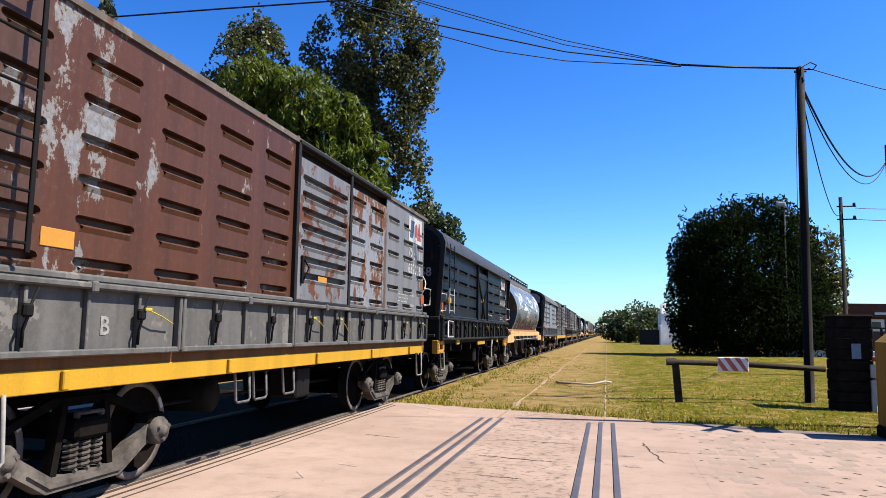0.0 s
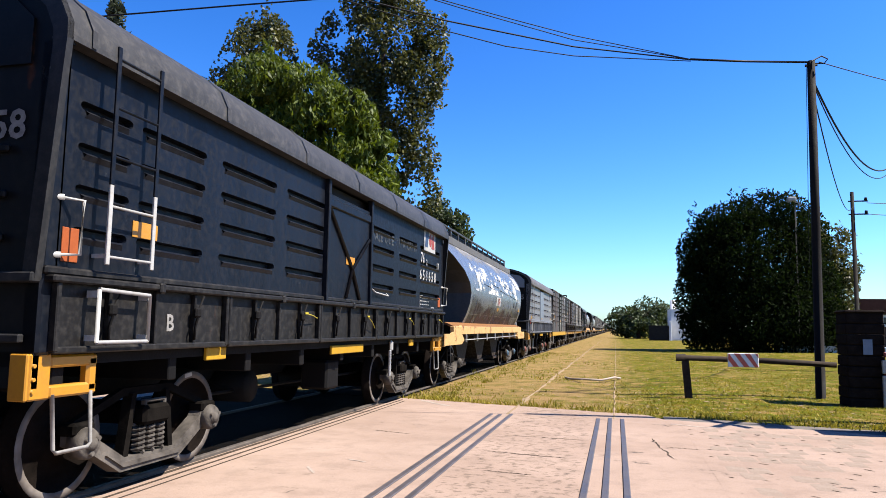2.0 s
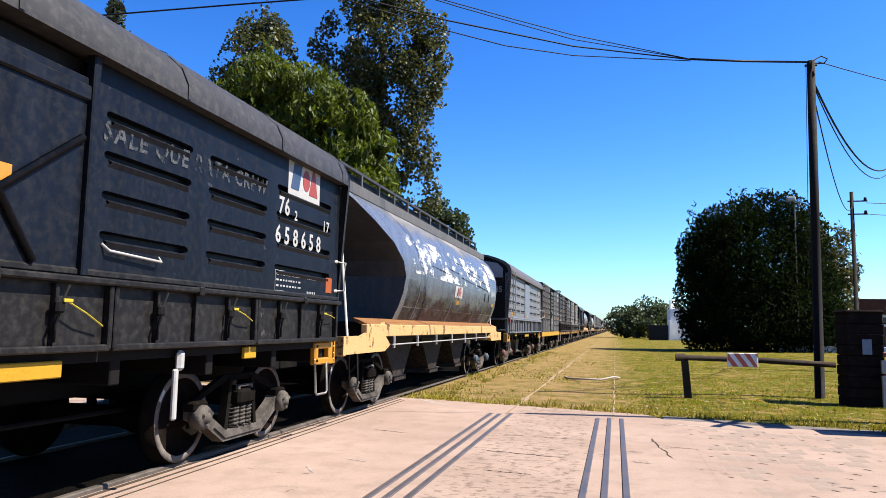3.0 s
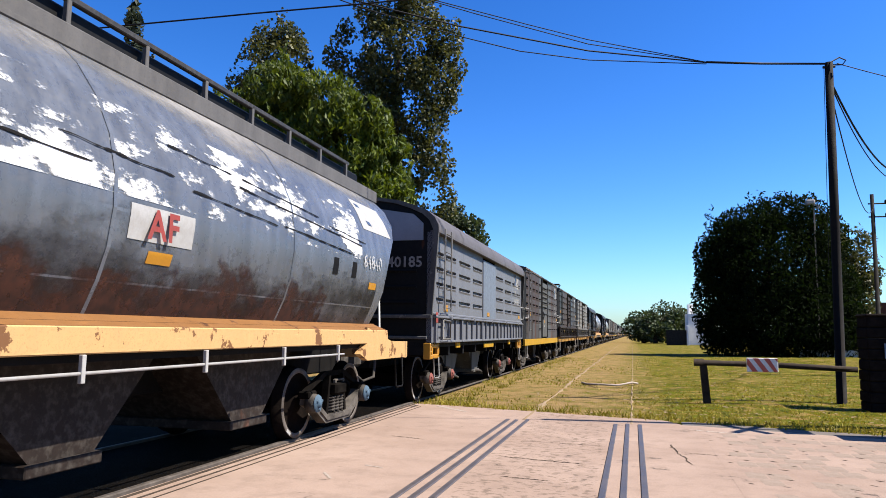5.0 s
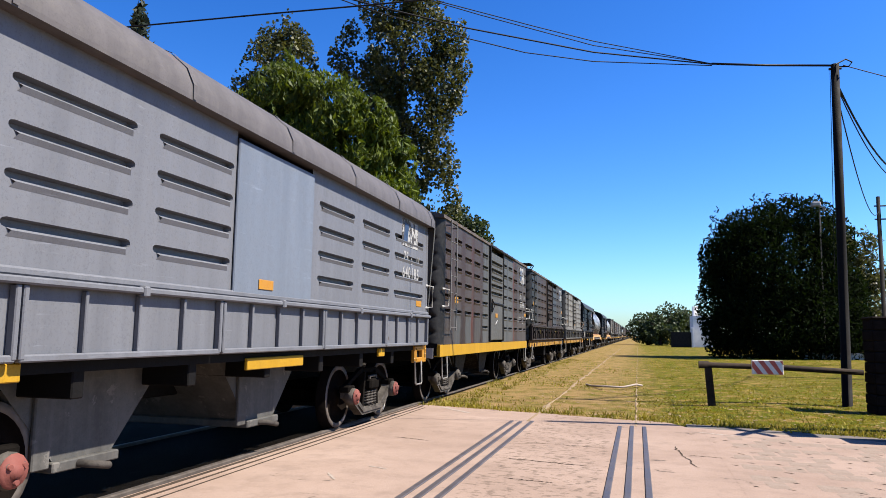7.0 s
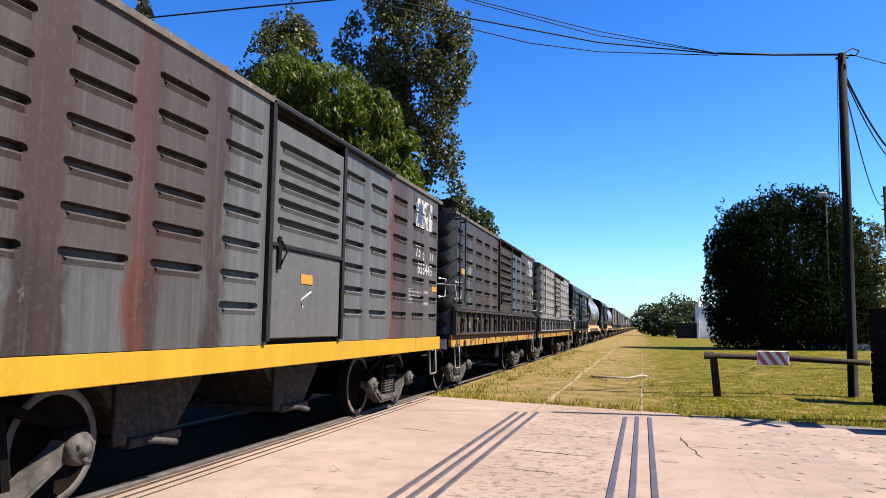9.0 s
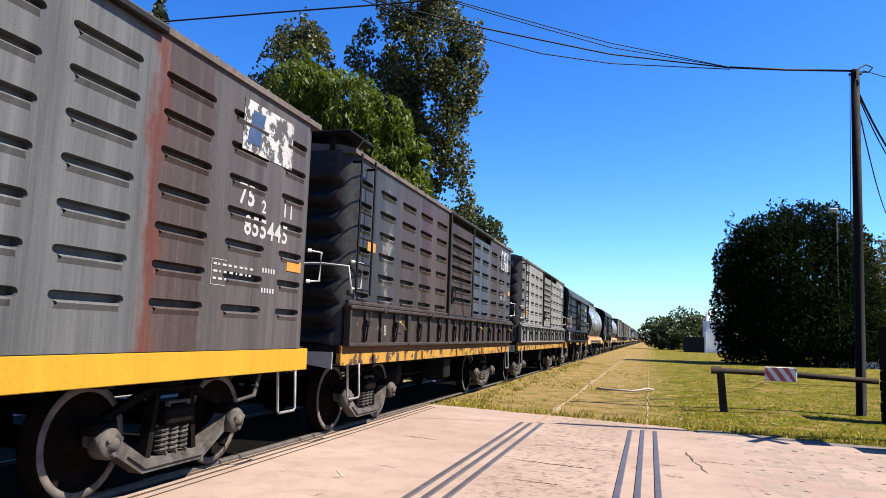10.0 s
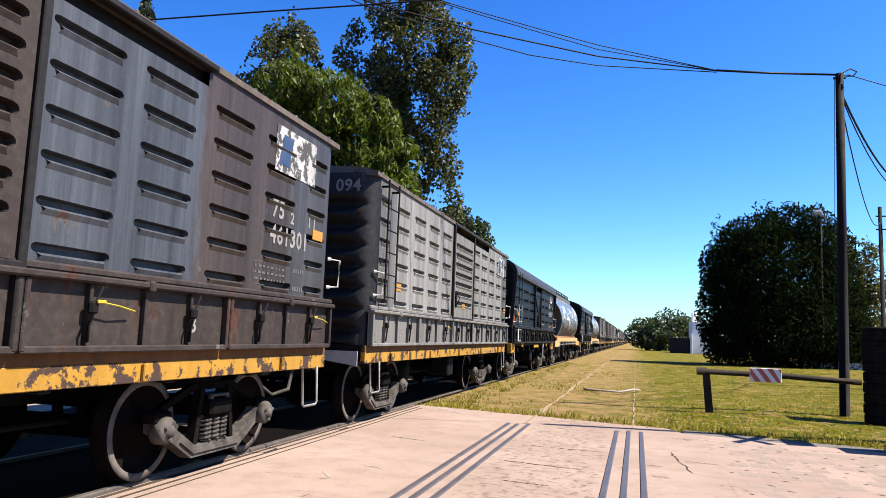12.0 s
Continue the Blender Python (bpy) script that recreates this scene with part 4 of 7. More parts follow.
def poles():
    p = thing("utility_pole", "tall tarred wooden pole standing on the grass", "pole", pose(4.43, 17.6, 0))
    m = Mesh()
    m.tube([(-0.08, 0, -0.2), (-0.04, 0, 3.8), (0.0, 0, 7.65)], 0.108, 12, r1=0.088)
    part("shaft", m, MAT_POLE, p)
    m = Mesh()
    m.tube([(0.0, -0.1, 7.62), (0.2, -0.1, 7.72), (0.34, -0.05, 7.66), (0.28, 0, 7.58), (0.05, 0.02, 7.6)], 0.016, 6)
    m.tube([(-0.13, 0, 7.55), (0.13, 0, 7.55)], 0.03, 8)
    part("cable_loop", m, MAT_WIRE, p, "black loop of cable at the pole head")
    p = thing("utility_pole", "slim dark pole with insulators beyond the round tree", "pole", pose(12.3, 42, 0))
    m = Mesh()
    m.tube([(0, 0, -0.2), (0, 0, 8.9)], 0.115, 10, r1=0.09)
    part("shaft", m, MAT_POLE, p)
    m = Mesh()
    for z in (8.4, 7.7):
        m.tube([(-0.2, 0, z), (0.75, 0, z)], 0.04, 6)
        m.lathe([(-0.05, 0.0), (-0.05, 0.1), (0.05, 0.1), (0.05, 0.0)], (0.65, 0, z + 0.1), 8)
    part("bracket", m, MAT_POLE, p, "iron bracket with insulators")
    p = thing("utility_pole", "dark pole carrying the next cable span", "pole", pose(10.55, 30, 0))
    m = Mesh()
    m.tube([(0, 0, -0.2), (0, 0, 8.75)], 0.17, 10, r1=0.14)
    part("shaft", m, MAT_POLE, p)
    m = Mesh()
    m.box(-0.05, 0.5, -0.2, 0.2, 3.6, 4.7, 0.03)
    part("cabinet", m, MAT_POLE, p, "small dark cabinet on the pole")
    for x, y, z in ((-12.1, 6.45, 9.4), (-14.1, 9.0, 6.6), (5.3, 13.3, 8.4)):
        p = thing("utility_pole", "tarred wooden pole at the end of a cable span", "pole", pose(x, y, 0))
        m = Mesh()
        m.tube([(0, 0, -0.2), (0, 0, z)], 0.12, 10, r1=0.09)
        part("shaft", m, MAT_POLE, p)
    lamp = thing("street_lamp", "white floodlight on a thin pale post", "lamp", pose(11.75, 52, 0))
    m = Mesh()
    m.tube([(0, 0, -0.1), (0, 0, 10.2)], 0.055, 8)
    part("post", m, surface("dull_post_paint", (0.07, 0.068, 0.06), (0.13, 0.125, 0.11), 6, 0.8, 0), lamp)
    m = Mesh()
    m.box(-0.50, 0.05, -0.3, 0.2, 10.1, 10.42, 0.06)
    m.box(0.05, 0.36, -0.12, 0.12, 9.85, 10.1, 0.03)
    part("lamp_head", m, MAT_WHITE, lamp)


def wires():
    fans = [[(4.34, 17.51, 7.6), (2.81, 16.48, 7.35), (1.6, 15.66, 7.18)],
            [(1.6, 15.66, 7.18), (-0.76, 14.07, 7.25), (-1.8, 13.37, 7.35), (-3.35, 12.33, 7.52), (-5.4, 10.95, 7.85), (-12.0, 6.5, 9.2)],
            [(1.6, 15.66, 7.18), (-0.76, 14.07, 7.16), (-2.78, 12.71, 7.4), (-4.15, 11.79, 7.6), (-12.0, 6.5, 9.0)],
            [(1.6, 15.66, 7.17), (-0.76, 14.07, 7.02), (-3.01, 12.55, 7.1), (-4.14, 11.79, 7.21), (-5.4, 10.95, 7.36), (-12.0, 6.5, 8.3)],
            [(1.6, 15.66, 7.14), (-0.76, 14.07, 6.83), (-2.0, 13.24, 6.8), (-2.98, 12.57, 6.9), (-4.57, 11.51, 7.16), (-5.4, 10.95, 7.36), (-12.0, 6.5, 8.6)],
            [(-14.0, 9.0, 6.3), (-9.13, 10.08, 6.6), (-6.31, 10.71, 6.87), (-4.52, 11.11, 7.03), (-2.53, 11.55, 7.22), (5.3, 13.3, 8.15)]]
    for k, pts in enumerate(fans):
        m = Mesh()
        m.tube(pts, (0.024, 0.009, 0.009, 0.014, 0.010, 0.014)[k], 6)
        solid("cable", m, MAT_WIRE, "thick twisted black cable reaching the pole" if k == 0 else "thin black overhead cable across the track", "cable", "overhead cables")
    for a, b, sag, r in (((4.47, 17.55, 7.1), (10.4, 30, 8.05), 1.15, 0.024), ((4.47, 17.55, 7.0), (10.4, 30, 8.0), 1.35, 0.014),
                         ((4.45, 17.6, 6.9), (12.3, 42, 8.1), 1.1, 0.016), ((4.6, 17.6, 7.62), (16, 30, 9.6), 0.25, 0.012),
                         ((4.3, 17.5, 7.5), (4.25, 17.7, 3.0), 0.0, 0.007), ((13, 42, 8.3), (22, 46, 9.8), 0.4, 0.02), ((13, 42, 7.7), (22, 46, 9.0), 0.4, 0.02)):
        m = Mesh()
        m.tube(sagging(a, b, sag, 20), r, 5)
        solid("cable", m, MAT_WIRE, "slack black cable hanging between poles", "cable", "overhead cables")


MAT_PIER = surface("soot_dark_brick_pier", (0.020, 0.015, 0.013), (0.045, 0.033, 0.028), 6, 0.9, 0, 0.7, 0.02)
MAT_YPILLAR = paint("yellow_painted_concrete", (0.62, 0.36, 0.05), 0.05, (0.3, 0.18, 0.06), (0.4, 0.26, 0.08), 0.66, 0.2, 0.8, 0.2)
MAT_PAPER = surface("pale_notice", (0.42, 0.50, 0.62), (0.34, 0.42, 0.54), 9, 0.7, 0, 0.1)
MAT_BRICK = surface("red_brown_roof", (0.19, 0.085, 0.065), (0.26, 0.12, 0.09), 3, 0.9)
MAT_RENDERED = surface("pale_rendered_wall", (1.5, 1.46, 1.4), (1.75, 1.7, 1.65), 1.5, 0.9)
MAT_WARMWALL = surface("brown_house_wall", (0.20, 0.13, 0.10), (0.27, 0.18, 0.14), 2, 0.9)
MAT_BOARD = surface("white_reflective_sheet", (1.9, 1.8, 1.7), (1.6, 1.5, 1.4), 9, 0.35, 0, 0.1)
MAT_STRIPE = surface("red_reflective_sheet", (1.25, 0.19, 0.12), (1.0, 0.16, 0.11), 9, 0.35, 0, 0.1)
MAT_FENCE = surface("dark_fence", (0.03, 0.03, 0.03), (0.06, 0.055, 0.05), 4, 0.8)
MAT_GLASS = surface("dark_window_glass", (0.03, 0.035, 0.04), (0.05, 0.055, 0.06), 3, 0.12, 0, 0.05)


def barrier():
    b = thing("wooden_barrier", "low dark timber barrier rail on a post", "barrier")
    m = Mesh()
    m.slab([(1.43, -0.1), (1.58, -0.1), (1.51, 0.80), (1.37, 0.80)], 1, 16.45, 16.60)
    part("post", m, MAT_WOOD, b)
    m = Mesh()
    m.tube([(1.30, 16.50, 0.86), (3.0, 16.62, 0.83), (4.45, 16.72, 0.77)], 0.06, 10)
    m.tube([(1.25, 16.50, 0.86), (1.45, 16.50, 0.86)], 0.078, 8)
    part("beam", m, MAT_WOOD, b)
    s = Mesh()
    s.box(2.29, 2.90, 16.42, 16.45, 0.69, 0.98, 0.01)
    board = part("hazard_board", s, MAT_BOARD, b, "red and white striped hazard board")
    st = Mesh()
    for x in (2.20, 2.41, 2.62):
        poly = [(max(2.295, x), min(0.975, 0.975 - (2.295 - x) * 1.35)), (x + 0.11, 0.975), (min(2.895, x + 0.31), 0.695), (x + 0.20, 0.695)]
        st.slab(poly, 1, 16.414, 16.418)
    st.slab([(2.83, 0.975), (2.895, 0.975), (2.895, 0.89)], 1, 16.414, 16.418)
    part("stripes", st, MAT_STRIPE, board, "slanting red stripes")
    p = thing("brick_pier", "soot-dark masonry pier with a notice beside the barrier", "pier", pose(4.80, 16.3, 0))
    for k in range(9):
        w = 0.35 + 0.012 * rnd.uniform(-1, 1)
        m = Mesh()
        m.box(-w, w, -0.34, 0.34, -0.05 + 0.21 * k, 0.155 + 0.21 * k, 0.02)
        part("course", m, MAT_PIER, p)
    m = Mesh()
    m.box(-0.37, 0.37, -0.36, 0.36, 1.83, 1.90, 0.03)
    part("capstone", m, MAT_PIER, p)
    m = Mesh()
    m.box(-0.06, 0.11, -0.372, -0.362, 1.02, 1.32)
    part("notice", m, MAT_PAPER, p, "pale blue paper notice")
    m = Mesh()
    m.box(0.24, 0.33, -0.46, -0.40, 0.0, 0.62, 0.01)
    m.box(0.24, 0.33, -0.46, -0.40, 0.66, 0.92, 0.01)
    part("stake", m, MAT_WHITE, p, "grey-white wooden stake")
    m = Mesh()
    m.box(0.28, 0.62, -0.44, -0.40, 0.98, 1.08, 0.015)
    m.box(0.28, 0.66, -0.44, -0.40, 0.58, 0.66, 0.015)
    m.tube([(0.45, -0.4, 1.15), (0.5, -0.4, 0.4)], 0.06, 8)
    part("clamp", m, MAT_RED, p, "faded red iron clamp")
    y = thing("crossing_pillar", "yellow painted concrete pillar at the road edge", "pillar", pose(4.22, 11.9, 0))
    m = Mesh()
    m.slab([(-0.27, -0.05), (0.33, -0.05), (0.33, 1.45), (0.02, 1.62), (-0.27, 1.38)], 1, -0.3, 0.3)
    part("shaft", m, MAT_YPILLAR, y)
    m = Mesh()
    m.box(-0.30, 0.36, -0.33, 0.33, -0.05, 0.16, 0.03)
    part("base", m, MAT_PIER, y)


def crossing_sign():
    """Stands just past the view; its shadow falls across the road edge."""
    s = thing("crossing_sign", "grade crossing sign with crossed boards on a post", "sign", pose(4.95, 12.75, 0))
    m = Mesh()
    m.tube([(0, 0, -0.1), (0, 0, 4.3)], 0.04, 8)
    part("post", m, MAT_WHITE, s)
    for k, a in enumerate((35, -35)):
        m = Mesh()
        m.box(-0.6, 0.6, -0.012, 0.012, -0.09, 0.09, 0.005)
        part("crossed_board", m, MAT_WHITE, s, at=pose(-0.03 - 0.03 * k, -0.06, 4.0, 0, a, 90))
    m = Mesh()
    m.box(-0.02, 0.02, -0.5, 0.3, 2.95, 3.45, 0.01)
    part("plate", m, MAT_WHITE, s)


def buildings():
    b = thing("white_building", "small white rendered building beside the far trees", "building", pose(8.0, 100, 0))
    m = Mesh()
    m.box(-1.0, 2.4, 0, 6, -0.1, 4.2, 0.03)
    m.box(-1.3, -1.0, -1.2, 0.2, -0.1, 2.6, 0.03)
    part("wall", m, MAT_RENDERED, b)
    m = Mesh()
    m.tube([(-0.6, 1, 4.2), (-0.6, 1, 5.4)], 0.4, 10)
    part("water_tank", m, MAT_RENDERED, b, "white roof water tank")
    m = Mesh()
    m.box(-3.8, -1.3, -1.0, -0.9, -0.1, 2.0)
    part("fence", m, MAT_FENCE, b, "dark boarded fence")
    h = thing("brick_house", "low brown house with a red-brown roof", "house", pose(23, 60, 0))
    m = Mesh()
    m.box(-5.6, 12, 0, 8, -0.1, 3.0, 0.03)
    part("wall", m, MAT_WARMWALL, h)
    m = Mesh()
    m.slab([(-5.9, 2.95), (12.4, 2.95), (12.2, 3.9), (-5.4, 3.95)], 1, -0.4, 8.4)
    part("roof", m, MAT_BRICK, h)
    m = Mesh()
    m.box(-3.6, 2.6, -0.5, -0.41, 3.12, 3.3)
    part("gutter", m, MAT_RENDERED, h, "pale gutter")
    for x in (-3.4, 0.6, 3.8):
        m = Mesh()
        m.box(x - 0.55, x + 0.55, -0.06, 0.02, 1.9, 2.8, 0.01)
        w = part("window", m, MAT_RENDERED, h, "white framed window")
        m = Mesh()
        m.box(x - 0.3, x + 0.3, -0.075, -0.062, 2.1, 2.6)
        part("pane", m, MAT_GLASS, w)
    f = thing("fence", "low pale wall with a dark post and rail fence", "fence", pose(17, 52, 0))
    m = Mesh()
    m.box(-6.5, 14, 0, 0.2, -0.1, 0.55, 0.02)
    part("wall", m, MAT_RENDERED, f)
    for k in range(13):
        m = Mesh()
        m.box(-6.2 + 1.6 * k, -6.08 + 1.6 * k, -0.12, 0.0, -0.1, 2.1, 0.01)
        part("post", m, MAT_FENCE, f)
    for z in (1.1, 2.0):
        m = Mesh()
        m.box(-6.3, 13.5, -0.1, -0.04, z, z + 0.09)
        part("rail", m, MAT_FENCE, f)


MAT_SCAR = surface("pale_scrape", (0.76, 0.63, 0.53), (0.68, 0.55, 0.45), 5, 0.9)
ground()
pavement()
cracks()
rails()
trees()
poles()
wires()
barrier()
crossing_sign()
buildings()
grass()


# ---- the train ----
TRACK_X, HALF, LEN = -5.22, 1.5, 11.45
AXLE_Z, WHEEL_R = 0.5, 0.46
ROWS_A = [3.43, 3.125, 2.82, 2.515, 2.21, 1.905]
ROWS_B = [3.0, 2.695, 2.39, 2.085]
COLS_A = [(0.15, 0.80), (1.10, 1.79), (2.07, 2.77), (3.05, 3.75), (3.98, 4.69), (6.81, 7.50), (7.78, 8.48), (8.73, 9.42), (9.71, 10.38), (10.71, 11.33)]
COLS_B = [(0.30, 1.90), (2.13, 3.31), (3.60, 4.75), (6.70, 7.83), (8.10, 9.27), (9.55, 10.50), (10.62, 11.20)]
DOOR = (4.83, 6.62)
DOOR_B = (4.97, 6.66)
DROPS_A = (0.04, 2.38, 4.76, 6.66, 9.04, 11.41)      # ends of the drop doors along a boxcar
DROPS_B = (0.08, 2.34, 4.60, 6.85, 9.11, 11.37)
U, W = (0, 1, 0), (0, 0, 1)


def at_s(s, length=LEN):
    """Along the wagon: s metres from its far end."""
    return length / 2 - s


def ribbed(m, y0, y1, ya, yb, z0, z1, rows, x=HALF, depth=0.075, hh=0.033, mat=0):
    """A sheet with pressed-in slots with rounded ends and a rolled lip at the foot of each."""
    m.face([(x, y0, z0), (x, ya, z0), (x, ya, z1), (x, y0, z1)], mat)
    m.face([(x, yb, z0), (x, y1, z0), (x, y1, z1), (x, yb, z1)], mat)
    low = z0
    for z in sorted(rows):
        t, b, e = z + hh, z - hh, min(hh * 1.3, (yb - ya) * 0.2)
        m.face([(x, ya, low), (x, yb, low), (x, yb, b), (x, ya, b)], mat)
        ring = [(ya, z - hh * 0.3), (ya + e * 0.3, b + hh * 0.25), (ya + e, b), (yb - e, b), (yb - e * 0.3, b + hh * 0.25), (yb, z - hh * 0.3),
                (yb, z + hh * 0.3), (yb - e * 0.3, t - hh * 0.25), (yb - e, t), (ya + e, t), (ya + e * 0.3, t - hh * 0.25), (ya, z + hh * 0.3)]
        g = 0.012
        inner = [(min(max(y, ya + g), yb - g), z + (q - z) * 0.75) for y, q in ring]
        for k in range(12):
            p, q, r, o = ring[k], ring[(k + 1) % 12], inner[(k + 1) % 12], inner[k]
            m.face([(x, *p), (x, *q), (x - depth, *r), (x - depth, *o)], mat)
        m.face([(x - depth, *p) for p in inner], mat)
        # sheet left round the rounded ends
        m.face([(x, ya, b), (x, ya + e, b), (x, *ring[1]), (x, *ring[0])], mat)
        m.face([(x, yb - e, b), (x, yb, b), (x, *ring[5]), (x, *ring[4])], mat)
        m.face([(x, yb, t), (x, yb - e, t), (x, *ring[7]), (x, *ring[6])], mat)
        m.face([(x, ya + e, t), (x, ya, t), (x, *ring[11]), (x, *ring[10])], mat)
        # rolled lip under the slot
        m.face([(x, ya + e, b), (x, yb - e, b), (x + 0.020, yb - e * 1.6, b - 0.016), (x + 0.020, ya + e * 1.6, b - 0.016)], mat)
        m.face([(x + 0.020, ya + e * 1.6, b - 0.016), (x + 0.020, yb - e * 1.6, b - 0.016), (x + 0.001, yb - e, b - 0.055), (x + 0.001, ya + e, b - 0.055)], mat)
        low = t
    m.face([(x, ya, low), (x, yb, low), (x, yb, z1), (x, ya, z1)], mat)


def wheelset_mesh():
    m = Mesh()
    for side in (-1, 1):
        prof = [(-0.085, 0.0), (-0.085, 0.30), (-0.085, 0.395), (-0.07, 0.485), (-0.045, 0.485), (-0.03, 0.462), (0.075, 0.452), (0.075, 0.385), (0.02, 0.37), (0.01, 0.16), (0.07, 0.12), (0.07, 0.0)]
        m.lathe([(side * x, r) for x, r in prof], (side * 0.87, 0, 0), 32, [1, 1, 1, 1, 1, 1, 0, 1, 1, 1, 1])
    m.tube([(-0.87, 0, 0), (0.87, 0, 0)], 0.085, 12, 1)
    m.box(0.944, 0.948, 0.40, 0.44, -0.06, 0.06, 0, 2)
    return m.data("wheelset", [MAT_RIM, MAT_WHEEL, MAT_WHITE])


WHEELSET = wheelset_mesh()


def bogie(w, yc, cap=None):
    """Three-piece cast bogie with its two wheelsets."""
    half = 0.89
    frame_part = None
    for side in (-1, 1):
        m = Mesh()
        a, b = side * 1.02, side * 1.15
        low = [(-0.98, 0.60), (-0.82, 0.62), (-0.74, 0.52), (-0.36, 0.30), (0.36, 0.30), (0.74, 0.52), (0.82, 0.62), (0.98, 0.60), (0.98, 0.48), (0.80, 0.41), (0.42, 0.19), (-0.42, 0.19), (-0.80, 0.41), (-0.98, 0.48)]
        m.slab([(yc + y, z) for y, z in low], 0, a, b)
        m.slab([(yc - 0.62, 0.36), (yc - 0.40, 0.23), (yc + 0.40, 0.23), (yc + 0.62, 0.36), (yc + 0.38, 0.27), (yc - 0.38, 0.27)], 0, b, b + side * 0.02)
        frame_part = part("side_frame", m, MAT_LITIRON, w, "dusty cast iron side frame in the sunlit tone")
        m = Mesh()
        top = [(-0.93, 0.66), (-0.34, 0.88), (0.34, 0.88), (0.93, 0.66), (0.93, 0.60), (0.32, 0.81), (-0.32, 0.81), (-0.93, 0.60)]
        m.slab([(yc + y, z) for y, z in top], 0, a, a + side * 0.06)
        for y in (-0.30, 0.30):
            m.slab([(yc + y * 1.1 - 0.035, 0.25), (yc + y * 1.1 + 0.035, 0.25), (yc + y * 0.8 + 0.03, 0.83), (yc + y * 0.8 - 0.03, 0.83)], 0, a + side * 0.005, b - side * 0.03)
        part("top_chord", m, MAT_SHADEIRON, frame_part, "upper chord in shade-black iron")
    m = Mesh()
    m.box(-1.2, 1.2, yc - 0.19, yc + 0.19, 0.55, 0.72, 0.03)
    part("bolster", m, MAT_SHADEIRON, frame_part)
    m = Mesh()
    m.box(1.12, 1.17, yc - 0.15, yc + 0.15, 0.59, 0.63, 0.01)
    m.box(1.12, 1.17, yc - 0.15, yc + 0.15, 0.74, 0.77, 0.01)
    m.box(1.12, 1.17, yc - 0.16, yc - 0.12, 0.59, 0.77, 0.01)
    m.box(1.12, 1.17, yc + 0.12, yc + 0.16, 0.59, 0.77, 0.01)
    part("bolster_end", m, MAT_LITIRON, frame_part, "dusty framed bolster end in the sunlit tone")
    for dy in (-0.14, 0.0, 0.14):
        m = Mesh()
        pts = [(1.10 + 0.052 * math.cos(t * 0.9), yc + dy + 0.052 * math.sin(t * 0.9), 0.31 + 0.24 * t / 40) for t in range(41)]
        m.tube(pts, 0.017, 5)
        part("coil_spring", m, MAT_IRON, frame_part)
    sets = []
    for dy in (-half, half):
        m = Mesh()
        y = yc + dy
        m.lathe([(0.0, 0.0), (0.0, 0.125), (0.10, 0.125), (0.13, 0.105), (0.13, 0.05), (0.155, 0.05), (0.155, 0.0)], (1.10, y, AXLE_Z), 16)
        for k in range(3):
            t = 2.094 * k + 0.5
            m.tube([(1.22, y + 0.075 * math.cos(t), AXLE_Z + 0.075 * math.sin(t)), (1.255, y + 0.075 * math.cos(t), AXLE_Z + 0.075 * math.sin(t))], 0.02, 6)
        box_part = part("axle_box", m, MAT_LITIRON, frame_part)
        m = Mesh()
        m.box(1.0, 1.17, y - 0.12, y + 0.12, AXLE_Z + 0.06, AXLE_Z + 0.16, 0.02)
        part("axle_box_crown", m, MAT_SHADEIRON, frame_part)
        if cap:
            m = Mesh()
            m.lathe([(0.0, 0.118), (0.02, 0.105), (0.025, 0.05), (0.045, 0.045), (0.045, 0.0)], (1.232, y, AXLE_Z), 14)
            for k in range(3):
                t = 2.094 * k + 0.5
                m.tube([(1.25, y + 0.07 * math.cos(t), AXLE_Z + 0.07 * math.sin(t)), (1.275, y + 0.07 * math.cos(t), AXLE_Z + 0.07 * math.sin(t))], 0.02, 6)
            m.v = [(x, yy, z) for x, yy, z in m.v]
            cap_ob = part("axle_cap", m, cap, w, "painted bearing cap")
        ws = new("wheelset", WHEELSET)
        ws.parent = w
        ws.matrix_basis = pose(0, y, AXLE_Z)
        sets.append((ws, y))
    m = Mesh()
    m.tube([(-0.9, yc - 0.36, 0.32), (0.9, yc - 0.36, 0.32)], 0.04, 8)
    m.tube([(-0.9, yc + 0.36, 0.32), (0.9, yc + 0.36, 0.32)], 0.04, 8)
    part("brake_gear", m, MAT_BLACK, frame_part)
    return sets


def stirrup(w, y0, y1, z0, z1, mat, x=HALF - 0.02, lean=0.03):
    m = Mesh()
    m.tube([(x, y0 - 0.03, z1), (x + 0.01, y0, z0 + 0.03), (x + 0.012, y0 + 0.03, z0), (x + 0.012, y1 - 0.03, z0), (x + 0.01, y1, z0 + 0.03), (x, y1 - 0.02, z1)], 0.015, 6)
    part("step", m, mat, w, "bent bar foot step")


def grab(w, y, z0, z1, mat, x=HALF, run=0.13):
    m = Mesh()
    m.tube([(x - 0.01, y, z0), (x + 0.09, y + run, z0 + 0.01), (x + 0.10, y + run, z1 - 0.01), (x - 0.01, y, z1)], 0.014, 6)
    for z in (z0, z1):
        m.tube([(x - 0.01, y, z), (x + 0.025, y + run * 0.2, z)], 0.022, 8)
    part("grab_rail", m, mat, w, "white bent grab rail" if mat == MAT_WHITE else "")


